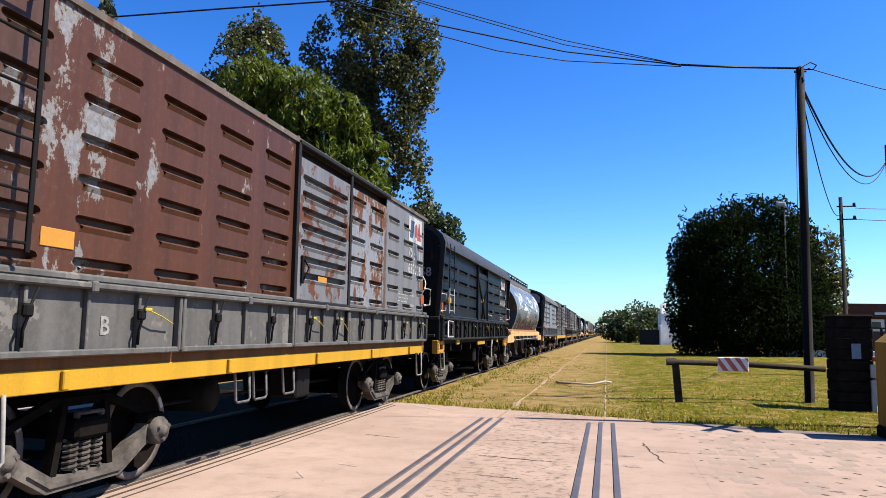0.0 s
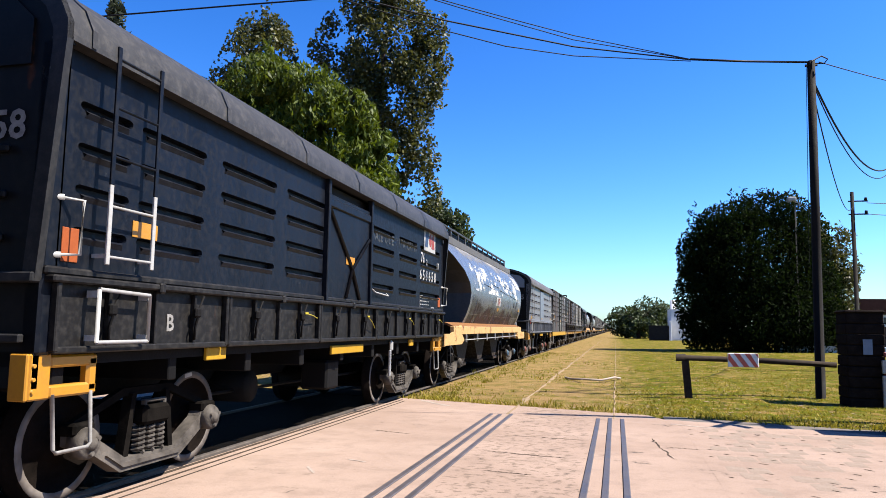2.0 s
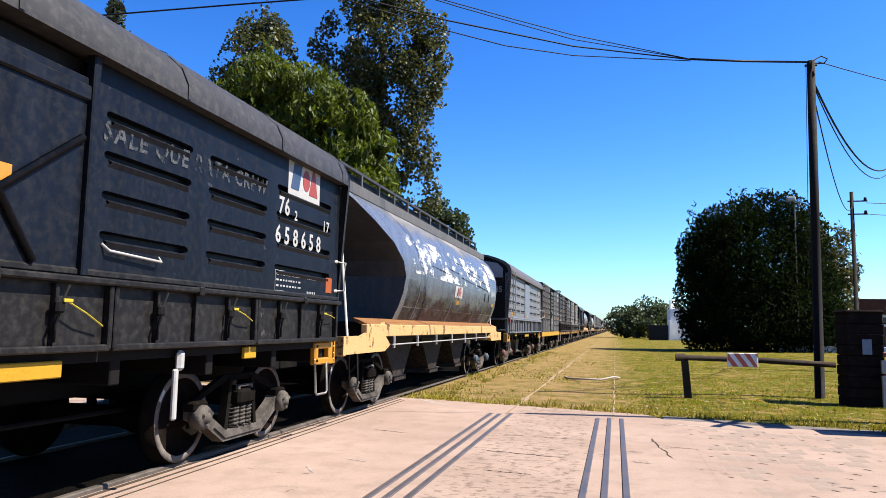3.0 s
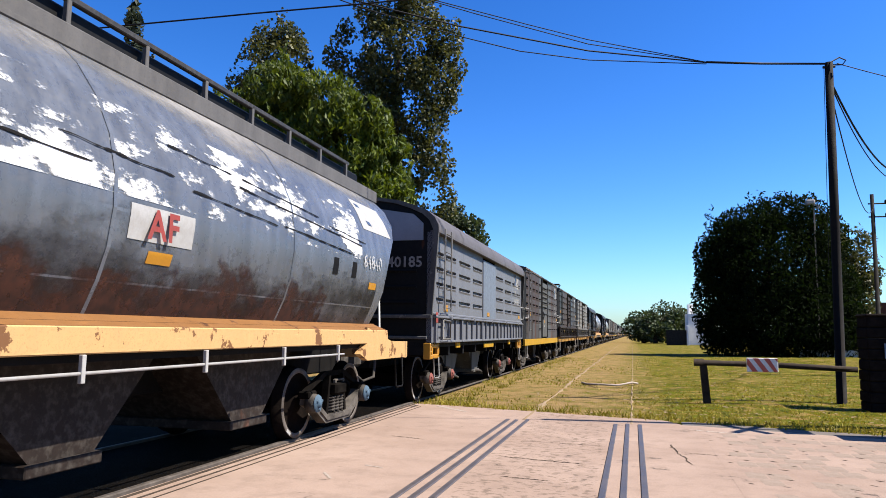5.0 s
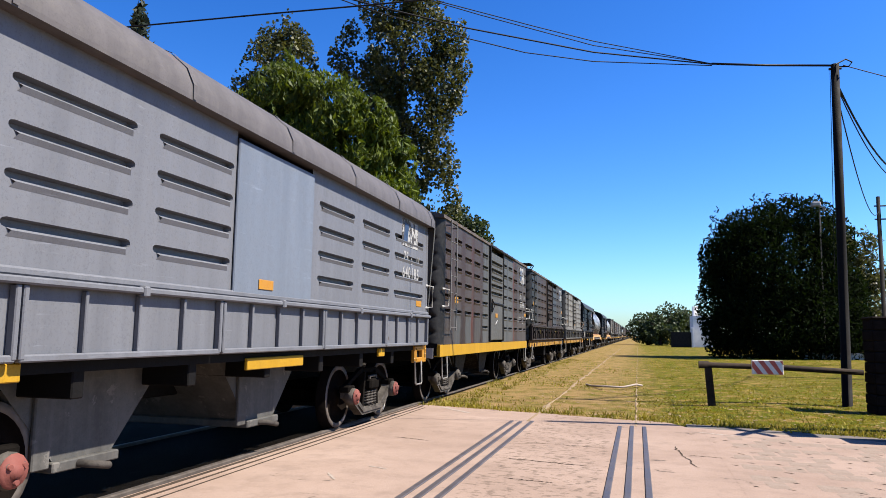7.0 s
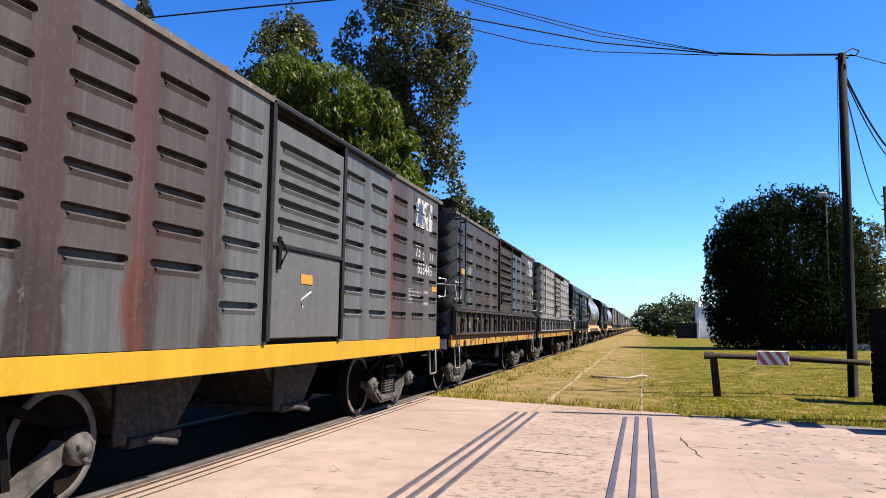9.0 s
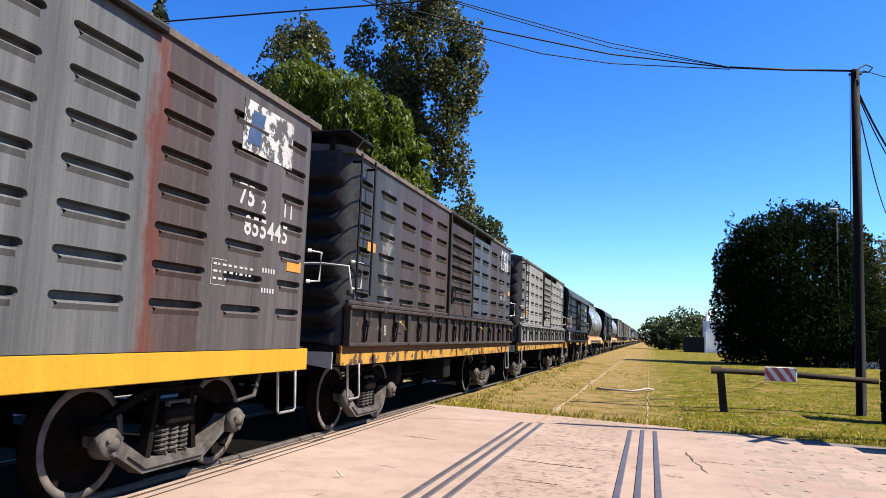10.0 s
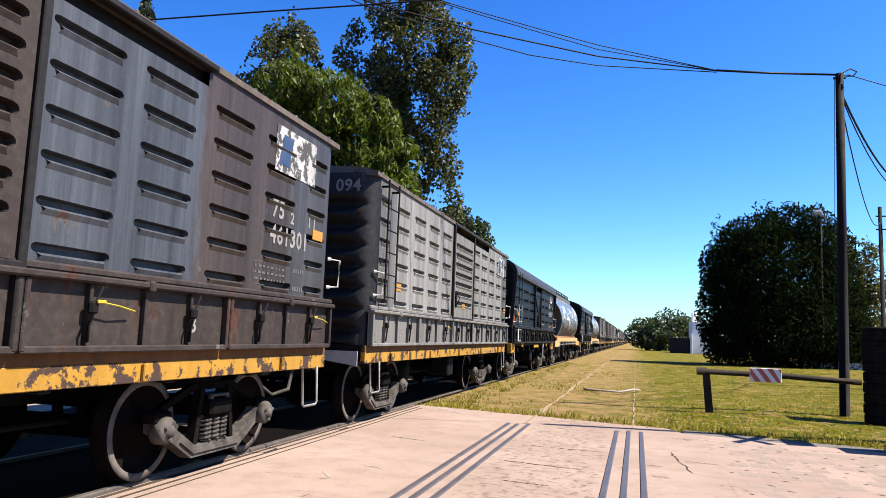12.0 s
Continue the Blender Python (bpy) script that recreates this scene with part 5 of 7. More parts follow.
def ladder(w, s0, s1, z0, z1, mat, low_mat=None, split=None, length=LEN, flat=0.04):
    ya, yb = at_s(s1, length), at_s(s0, length)
    x = HALF + 0.12
    zl = split or z0
    for y in (ya, yb):
        m = Mesh()
        m.box(x - 0.008, x + 0.012, y - flat / 2, y + flat / 2, zl, z1, 0.004)
        m.box(HALF - 0.005, x, y - 0.015, y + 0.015, z1 - 0.12, z1 - 0.09)
        part("ladder_rail", m, mat, w)
    n = max(2, round((z1 - z0) / 0.31))
    rungs = [z0 + 0.06 + (z1 - z0 - 0.15) * k / (n - 1) for k in range(n)]
    for z in rungs:
        r = Mesh()
        r.tube([(x, ya, z), (x, yb, z)], 0.011, 6)
        part("rung", r, (low_mat if low_mat and z < (split or 0) + 0.01 else mat), w)
    if low_mat and split:
        for y in (ya, yb):
            m = Mesh()
            m.box(x - 0.008, x + 0.012, y - flat / 2, y + flat / 2, z0, split, 0.004)
            m.box(HALF - 0.005, x, y - 0.015, y + 0.015, z0 + 0.05, z0 + 0.08)
            part("ladder_foot", m, low_mat, w, "white painted ladder foot")


def skirt(w, mat, ties=(), marks=True, drops=DROPS_A, latches=True):
    """Drop-side doors under the ribbed wall: framed panels with latches."""
    z0, z1 = 1.24, 1.76
    head = Mesh()
    head.box(HALF - 0.05, HALF + 0.085, -LEN / 2 + 0.02, LEN / 2 - 0.02, z1 - 0.05, z1, 0.012)
    head.box(HALF - 0.02, HALF + 0.035, -LEN / 2, LEN / 2, z1, z1 + 0.06, 0.015)
    part("skirt_head", head, mat, w)
    k = 0
    for far, near in zip(drops[::-1][1:], drops[::-1]):
        y0, y1 = at_s(near), at_s(far)
        step = y1 - y0
        m = Mesh()
        m.box(HALF - 0.03, HALF, y0 + 0.01, y1 - 0.01, z0, z1 - 0.05)
        m.box(HALF, HALF + 0.055, y0 + 0.015, y1 - 0.015, z0 - 0.015, z0 + 0.035, 0.01)
        for y in (y0 + 0.03, y1 - 0.03):
            m.box(HALF, HALF + 0.06, y - 0.022, y + 0.022, z0, z1 - 0.05, 0.008)
        panel = part("drop_door", m, mat, w)
        for j in (1, 2, 3):
            y = y0 + step * j / 4
            m = Mesh()
            m.box(HALF, HALF + 0.045, y - 0.016, y + 0.016, z0 + 0.03, z1 - 0.06, 0.006)
            if j == 2:
                m.box(HALF + 0.03, HALF + 0.10, y - 0.035, y + 0.035, z1 - 0.075, z1 + 0.01, 0.012)
            part("stiffener", m, mat, panel)
            if j != 2 and latches:
                m = Mesh()
                zc = z0 + 0.30
                m.box(HALF + 0.04, HALF + 0.085, y - 0.045, y + 0.04, zc - 0.045, zc + 0.045, 0.015)
                m.tube([(HALF + 0.07, y, zc - 0.03), (HALF + 0.075, y - 0.045, zc - 0.13), (HALF + 0.06, y - 0.03, z0 + 0.06)], 0.012, 6)
                m.tube([(HALF + 0.07, y + 0.01, zc + 0.03), (HALF + 0.09, y + 0.05, zc + 0.15)], 0.010, 6)
                part("latch", m, MAT_BLACK, panel, "black spring latch")
                if k in ties:
                    m = Mesh()
                    m.box(HALF + 0.085, HALF + 0.10, y + 0.0, y + 0.085, zc + 0.03, zc + 0.055, 0.004)
                    m.tube([(HALF + 0.09, y + 0.03, zc + 0.04), (HALF + 0.095, y + 0.22, zc + 0.02 - 0.03 * (k % 3)), (HALF + 0.06, y + 0.44, zc - 0.01 - 0.06 * (k % 3))], 0.0065, 5)
                    part("seal_cable", m, MAT_TIE, panel, "yellow seal cable")
                k += 1
    if marks:
        for s in (10.05, 2.95):
            m = Mesh()
            letters(m, "B", 0.2, (HALF + 0.002, at_s(s), 1.38), U, W, 0, 0.003)
            part("letter", m, MAT_DULLWHITE, w, "painted white letter B")


def end_ribbed(w, mat, near=True, top=3.42):
    """Pressed steel end: deep horizontal corrugations that taper out before rounded corners."""
    sg = -1 if near else 1
    yb = sg * (LEN / 2)

    def shape(u, v):
        x = -HALF + 2 * HALF * u
        z = 1.22 + (3.78 - 1.22) * v
        edge = HALF - abs(x)
        rc = 0.26
        inset = rc - math.sqrt(max(0, rc * rc - (rc - edge) ** 2)) if edge < rc else 0
        ph = (z - 1.30) / 0.31
        wave = 0.0
        if z < top:
            t = ph % 1.0
            wid = max(0.0, min(1.0, (edge - 0.10 - 0.20 * abs(t - 0.5) * 2) / 0.25))
            wave = 0.16 * wid * (0.5 - 0.5 * math.cos(2 * math.pi * t)) ** 0.7
        return (x, yb - sg * (inset + wave), z)
    m = Mesh()
    m.grid(shape, 64, 80)
    part("end_wall", m, mat, w)


def end_framed(w, mat, number, near=True, pane=None):
    """Flat end under an arched roof: rim, centre post, sunk upper plates and cross ledges."""
    sg = -1 if near else 1
    y = sg * (LEN / 2)
    m = Mesh()
    m.box(-HALF + 0.02, HALF - 0.02, y, y - sg * 0.05, 1.0, 3.4)
    arch = arch_points(0.0)
    m.slab([(x * 0.985, z - 0.02) for x, z in arch], 1, y - sg * 0.05, y - sg * 0.001)
    part("end_wall", m, mat, w)
    m = Mesh()
    outer = [(HALF, 1.72)] + arch + [(-HALF, 1.72)]
    inner = [(x * 0.93, z - (0.06 if z > 3 else 0)) for x, z in outer]
    for a, b, c, d in zip(outer, outer[1:], inner[1:], inner):
        m.face([(a[0], y + sg * 0.06, a[1]), (b[0], y + sg * 0.06, b[1]), (c[0], y + sg * 0.06, c[1]), (d[0], y + sg * 0.06, d[1])])
        m.face([(d[0], y + sg * 0.06, d[1]), (c[0], y + sg * 0.06, c[1]), (c[0], y, c[1]), (d[0], y, d[1])])
        m.face([(a[0], y + sg * 0.06, a[1]), (b[0], y + sg * 0.06, b[1]), (b[0], y, b[1]), (a[0], y, a[1])])
    m.box(-HALF, HALF, y + sg * 0.09, y, 1.70, 1.77, 0.01)
    m.box(-0.06, 0.06, y + sg * 0.12, y, 1.5, 3.98, 0.015)
    m.box(-HALF + 0.1, HALF - 0.1, y + sg * 0.05, y, 1.30, 1.36, 0.01)
    part("end_frame", m, PAINT_SKIRT if pane else PAINT_ENDGREY, w)
    for x0, x1 in ((0.14, 1.30), (-1.30, -0.14)):
        m = Mesh()
        zt = 3.90
        poly = [(x0, 3.22), (x1, 3.22), (x1 * 1.0, 3.55), (x1 * 0.82 + x0 * 0.18, 3.74), (x0, zt)] if x0 > 0 else [(x0, 3.22), (x1, 3.22), (x1, zt), (x0 * 0.82 + x1 * 0.18, 3.74), (x0, 3.55)]
        m.slab(poly, 1, y + sg * 0.02, y)
        part("upper_plate", m, pane or mat, w)
        for z in (2.62, 2.30, 2.0):
            m = Mesh()
            m.box(x0 + 0.12, x1 - 0.12, y + sg * 0.035, y, z - 0.02, z + 0.035, 0.012)
            part("end_rib", m, mat, w)
    if number and near:
        m = Mesh()
        letters(m, number, 0.29, (0.42, y - 0.004, 2.70), (1, 0, 0), (0, 0, 1), 0, 0.004, 1.0)
        for glyph in m.islands():
            part("digit", glyph, MAT_DULLWHITE, w, "faded painted digit")


MAT_DULLWHITE = surface("dirty_white_bar", (0.55, 0.52, 0.48), (0.30, 0.28, 0.26), 9, 0.6, 0, 0.2)
MAT_FADED = surface("faded_grey_white_paint", (0.30, 0.29, 0.28), (0.12, 0.12, 0.12), 14, 0.7, 0, 0.1)


def arch_points(grow=0.0):
    base = [(1.62, 3.37), (1.615, 3.50), (1.54, 3.66), (1.38, 3.80), (1.10, 3.92), (0.78, 4.02), (0.4, 4.08), (0.0, 4.10)]
    return base + [(-x, z) for x, z in reversed(base[:-1])]


def logo(w, s, z, k=1.0, worn=False, x=HALF):
    """A white board with plain blue and red shapes."""
    y = at_s(s)
    m = Mesh()
    m.box(x, x + 0.006, y, y + 0.98 * k, z, z + 0.50 * k)
    board = part("logo_board", m, MAT_WORN if worn else MAT_WHITE, w, "white painted board with blue and red shapes")
    m = Mesh()
    m.slab([(y + 0.07 * k, z + 0.08 * k), (y + 0.30 * k, z + 0.08 * k), (y + 0.39 * k, z + 0.42 * k), (y + 0.16 * k, z + 0.42 * k)], 0, x + 0.007, x + 0.010)
    part("blue_shape", m, MAT_BLUE, board, "dark blue slanted block")
    if worn:
        return
    m = Mesh()
    m.slab([(y + (0.53 + 0.11 * math.cos(t / 16 * 6.283)) * k, z + (0.25 + 0.14 * math.sin(t / 16 * 6.283)) * k) for t in range(16)], 0, x + 0.007, x + 0.010)
    m.slab([(y + 0.62 * k, z + 0.08 * k), (y + 0.90 * k, z + 0.08 * k), (y + 0.79 * k, z + 0.43 * k), (y + 0.73 * k, z + 0.43 * k)], 0, x + 0.007, x + 0.010)
    part("red_shape", m, MAT_RED, board, "red disc and red wedge shapes")


MAT_WORN = paint("worn_white_paint", (0.72, 0.70, 0.66), 0.0, RUST, (0.12, 0.11, 0.105), 0.50, 0.2, 0.6, 0.2, scale=1.6)


def lettering(w, rows, mat=MAT_WHITE, x=HALF):
    """rows: words, height, s of the left edge, z, spacing."""
    for words, size, s, z, gap in rows:
        m = Mesh()
        letters(m, words, size * 1.38, (x, at_s(s), z), U, W, 0, 0.005, gap)
        for glyph in m.islands():
            part("digit", glyph, mat, w)


def small_print(w, s, z, mat=MAT_WHITE):
    """Rows of tiny data marks too small to read."""
    rg = random.Random(int(s * 100))
    m = Mesh()
    y0 = at_s(s)
    for r in range(3):
        y = y0
        while y < y0 + 0.62:
            d = rg.uniform(0.02, 0.07)
            m.box(HALF, HALF + 0.004, y, y + d, z - 0.065 * r, z - 0.065 * r + 0.02)
            y += d + rg.uniform(0.02, 0.05)
    for z2 in (z + 0.05, z - 0.18):
        m.box(HALF, HALF + 0.004, y0 - 0.03, y0 + 0.20, z2, z2 + 0.005)
    m.box(HALF, HALF + 0.004, y0 - 0.03, y0 - 0.025, z - 0.18, z + 0.055)
    for k, z2 in enumerate((z, z - 0.2)):
        for j in range(5):
            m.box(HALF, HALF + 0.004, y0 + 0.84 + 0.055 * j, y0 + 0.868 + 0.055 * j, z2, z2 + 0.048)
    tagged(part("data_marks", m, mat, w), "small white stencilled data marks", kind="stuff")


def plate(w, s, z, mat, wide=0.31, high=0.12, x=HALF, name="reflector"):
    m = Mesh()
    m.box(x, x + 0.008, at_s(s), at_s(s) + wide, z, z + high, 0.003)
    part(name, m, mat, w, "orange-yellow reflector plate" if mat == MAT_YPLATE else "")


def coupler(w, length=LEN, z=0.93):
    for sg in (-1, 1):
        y = sg * length / 2
        m = Mesh()
        m.box(-0.12, 0.12, y - sg * 0.3, y + sg * 0.32, z - 0.12, z + 0.12, 0.03)
        m.box(-0.20, 0.20, y + sg * 0.30, y + sg * 0.58, z - 0.16, z + 0.16, 0.05)
        m.tube([(0.35, y + sg * 0.0, z - 0.05), (0.42, y + sg * 0.25, z - 0.35), (0.30, y + sg * 0.5, z - 0.42), (0.2, y + sg * 0.62, z - 0.3)], 0.028, 8)
        part("coupler", m, MAT_IRON, w)


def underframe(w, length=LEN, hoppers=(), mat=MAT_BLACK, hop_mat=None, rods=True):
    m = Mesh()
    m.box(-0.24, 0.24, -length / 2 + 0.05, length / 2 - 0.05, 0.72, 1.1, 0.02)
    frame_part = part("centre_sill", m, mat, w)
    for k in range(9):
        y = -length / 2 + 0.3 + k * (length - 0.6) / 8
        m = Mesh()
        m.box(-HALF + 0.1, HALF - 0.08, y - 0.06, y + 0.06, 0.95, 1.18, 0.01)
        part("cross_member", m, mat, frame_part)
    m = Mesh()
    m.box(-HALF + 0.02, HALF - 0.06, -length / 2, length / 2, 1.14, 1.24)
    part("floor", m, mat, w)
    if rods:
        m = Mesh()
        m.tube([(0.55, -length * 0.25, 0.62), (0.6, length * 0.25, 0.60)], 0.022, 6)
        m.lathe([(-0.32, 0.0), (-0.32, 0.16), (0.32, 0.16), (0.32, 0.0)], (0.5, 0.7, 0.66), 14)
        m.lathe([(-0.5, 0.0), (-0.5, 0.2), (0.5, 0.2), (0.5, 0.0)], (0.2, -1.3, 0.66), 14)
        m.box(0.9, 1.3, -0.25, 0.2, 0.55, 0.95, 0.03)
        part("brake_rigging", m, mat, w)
    for yc in hoppers:
        m = Mesh()
        m.slab([(yc - 1.0, 1.2), (yc + 1.0, 1.2), (yc + 0.3, 0.42), (yc - 0.3, 0.42)], 0, -0.9, 0.95)
        m.box(-0.95, 1.0, yc - 0.36, yc + 0.36, 0.36, 0.44, 0.01)
        m.box(0.95, 0.99, yc - 0.55, yc - 0.38, 0.40, 1.15, 0.01)
        h = part("hopper_chute", m, hop_mat or mat, w)
        m = Mesh()
        m.tube([(0.98, yc - 0.1, 0.40), (1.12, yc - 0.1, 0.40), (1.12, yc + 0.1, 0.36)], 0.03, 8)
        part("chute_handle", m, MAT_IRON, h)


def shell(w, z1, roof_mat, arch=False):
    """The closed body behind the visible sheets."""
    m = Mesh()
    m.box(-HALF, HALF - 0.10, -LEN / 2 + 0.20, LEN / 2 - 0.20, 1.2, z1 - 0.02)
    # Near-black paint puts the shade of the gap above the doors into the body.
    part("body", m, PAINT_POST, w)
    m = Mesh()
    if arch:
        pts = arch_points()
        n = len(pts)
        base = len(m.v)
        for y in (-LEN / 2 - 0.06, LEN / 2 + 0.06):
            m.v += [(x, y, z) for x, z in pts]
        for i in range(n - 1):
            m.f.append((base + i, base + i + 1, base + n + i + 1, base + n + i))
            m.m.append(0)
            m.s.append(True)
        m.slab([(x, z) for x, z in [(1.62, 3.37), (1.62, 3.41), (1.44, 3.41), (1.44, 3.37)]], 1, -LEN / 2, LEN / 2)
    else:
        m.slab([(-HALF - 0.02, 3.74), (HALF + 0.03, 3.74), (HALF + 0.03, 3.80), (HALF - 0.2, 3.86), (0, 3.95), (-HALF - 0.02, 3.80)], 1, -LEN / 2 + 0.02, LEN / 2 - 0.02)
        for k in range(13):
            y = -LEN / 2 + 0.3 + k * (LEN - 0.6) / 12
            m.box(HALF - 0.25, HALF + 0.012, y - 0.02, y + 0.02, 3.79, 3.835, 0.01)
    roof = part("roof", m, roof_mat, w)
    if arch:
        pts = arch_points()
        for k in range(7):
            y = -LEN / 2 + 0.2 + k * (LEN - 0.4) / 6
            m = Mesh()
            for (xa, za), (xb, zb) in zip(pts, pts[1:]):
                m.face([(xa * 1.006, y - 0.025, za + 0.01), (xb * 1.006, y - 0.025, zb + 0.01), (xb * 1.006, y + 0.025, zb + 0.01), (xa * 1.006, y + 0.025, za + 0.01)])
            part("roof_seam", m, roof_mat, roof)


def corner_bracket(w, near, mat):
    """Yellow hollow step casting at the corner of the frame."""
    sg = -1 if near else 1
    ya, yb = sg * (LEN / 2 + 0.05), sg * (LEN / 2 - 0.62)
    x0, x1 = HALF - 0.10, HALF - 0.02
    m = Mesh()
    m.box(x0 - 0.06, x1, ya, ya - sg * 0.03, 0.92, 1.23, 0.008)
    m.box(x0, x1, ya - sg * 0.03, ya - sg * 0.22, 0.92, 1.23, 0.012)
    m.box(x0, x1 + 0.004, ya - sg * 0.21, yb, 1.13, 1.215, 0.015)
    m.box(x0, x1 + 0.004, ya - sg * 0.21, yb, 0.925, 1.01, 0.015)
    m.box(x0, x1 + 0.004, yb, yb + sg * 0.10, 0.94, 1.20, 0.02)
    for z in (0.98, 1.06, 1.15):
        m.tube([(x1, ya - sg * 0.06, z), (x1 + 0.014, ya - sg * 0.06, z)], 0.015, 6)
    part("corner_bracket", m, mat, w, "yellow painted corner casting")


def sill(w, mat, x=HALF - 0.03, z0=0.98, z1=1.14, top=PAINT_SILLTOP, flush=False):
    m = Mesh()
    m.box(x - 0.07, x, -LEN / 2, LEN / 2, z0, z1, 0.006)
    m.box(x - 0.12, x - 0.02, -LEN / 2, LEN / 2, z0, z0 + 0.02)
    for k in range(0 if flush else 5):
        y = -LEN / 2 + 1.1 + k * 2.3
        m.box(x, x + 0.035, y - 0.03, y + 0.03, z0 + 0.01, z1 - 0.01, 0.008)
    part("sill", m, mat, w, "yellow painted side sill" if mat in (PAINT_YELLOW, PAINT_YRUST) else "")
    if not flush:
        m = Mesh()
        m.box(x - 0.075, x - 0.004, -LEN / 2, LEN / 2, z1, 1.235, 0.004)
        part("sill_web", m, top, w)
    for sg in (-1, 1):
        m = Mesh()
        y = sg * LEN / 2
        m.slab([(HALF - 0.14, 1.15), (HALF - 0.75, 1.15), (HALF - 0.75, 1.02), (HALF - 0.14, 0.94)], 1, y, y + sg * 0.03)
        part("buffer_beam", m, MAT_WHITE, w, "dirty white buffer beam plate")


def door_a(w, mat, low=None):
    """Sliding door with broad pressed ribs between two dark posts."""
    ya, yb = at_s(DOOR[1]), at_s(DOOR[0])
    m = Mesh()
    z0 = 1.80 if low is None else low
    rows = [3.34 - 0.205 * k for k in range(int((3.34 - z0) / 0.205))]
    ribbed(m, ya + 0.02, yb - 0.02, ya + 0.09, yb - 0.09, z0, 3.575, rows, HALF + 0.035, 0.085, 0.040)
    m.weld()
    door = part("door", m, mat, w, "ribbed sliding wagon door")
    for y in (ya, yb - 0.06):
        m = Mesh()
        m.box(HALF - 0.05, HALF + 0.034, y, y + 0.06, z0, 3.58, 0.008)
        part("door_edge", m, mat, door)
    m = Mesh()
    m.box(HALF - 0.02, HALF + 0.07, ya - 0.05, at_s(2.86), 3.715, 3.775, 0.012)
    part("door_track", m, PAINT_POST, w)
    m = Mesh()
    m.box(HALF - 0.02, HALF + 0.06, ya - 0.05, yb + 0.05, z0 - 0.05, z0, 0.01)
    part("door_sill", m, PAINT_POST, w)
    for y in (ya - 0.05, yb + 0.04):
        m = Mesh()
        m.box(HALF - 0.01, HALF + 0.055, y - 0.035, y + 0.035, 1.25, 3.74, 0.008)
        part("door_post", m, PAINT_POST, w)
    m = Mesh()
    m.box(HALF + 0.04, HALF + 0.07, ya + 0.10, ya + 0.16, 2.0, 2.35, 0.01)
    m.tube([(HALF + 0.07, ya + 0.13, 2.3), (HALF + 0.11, ya + 0.2, 2.2), (HALF + 0.07, ya + 0.13, 2.05)], 0.012, 6)
    part("door_bolt", m, MAT_BLACK, door)


def panels(w, cols, rows, z0, z1, mats, trim=0.13, door=DOOR):
    """One pressed sheet a column, from the far end to the near one."""
    edges = [0.0] + [(a[1] + b[0]) / 2 for a, b in zip(cols, cols[1:])] + [LEN]
    for k, (a, b) in enumerate(cols):
        e0, e1 = edges[k], edges[k + 1]
        if e0 < door[0] < e1:
            e1 = door[0]
        if e0 < door[1] < e1:
            e0 = door[1]
        if k == 0:
            e0 = trim
        if k == len(cols) - 1:
            e1 = LEN - trim
        b2, a2 = min(b, e1 - 0.03), max(a, e0 + 0.03)
        m = Mesh()
        top = 3.575 if z0 > 1.5 and door is DOOR and 2.9 < a < DOOR[0] else z1
        low = [1.605] if z0 < 1.5 and b < 7.6 else []
        ribbed(m, at_s(e1), at_s(e0), at_s(b2), at_s(a2), z0, top, rows + low)
        m.face([(HALF, at_s(e1), z0), (HALF - 0.06, at_s(e1), z0), (HALF - 0.06, at_s(e0), z0), (HALF, at_s(e0), z0)])
        m.weld()
        part("side_sheet", m, mats[k], w)


def boxcar(label, side, end_mat, skirt_mat, sill_mat, door_mat, roof_mat, lad=None, ties=(), cap=None, skirted=True, group="wagons of the train", lad_at=10.68):
    w = thing("boxcar", label, "freight wagon", group=group)
    shell(w, 3.76, roof_mat)
    panels(w, COLS_A, ROWS_A, 1.76 if skirted else 1.22, 3.75, side, 0.26)
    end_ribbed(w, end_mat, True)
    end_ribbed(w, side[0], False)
    if skirted:
        skirt(w, skirt_mat, ties)
        sill(w, sill_mat)
    else:
        sill(w, sill_mat, HALF - 0.002, 0.98, 1.215, flush=True)
    door_a(w, door_mat, None if skirted else 2.28)
    ladder(w, lad_at, lad_at + 0.48, 1.50 if not skirted else 1.90, 3.72, lad or MAT_BLACK)
    for y0 in (-LEN / 2 + 0.22, LEN / 2 - 0.60):
        stirrup(w, y0, y0 + 0.38, 0.55, 1.0, MAT_DULLWHITE)
    grab(w, LEN / 2 - 0.12, 1.97, 2.32, MAT_WHITE)
    grab(w, -LEN / 2 + 0.13, 1.97, 2.32, MAT_WHITE)
    coupler(w)
    return w


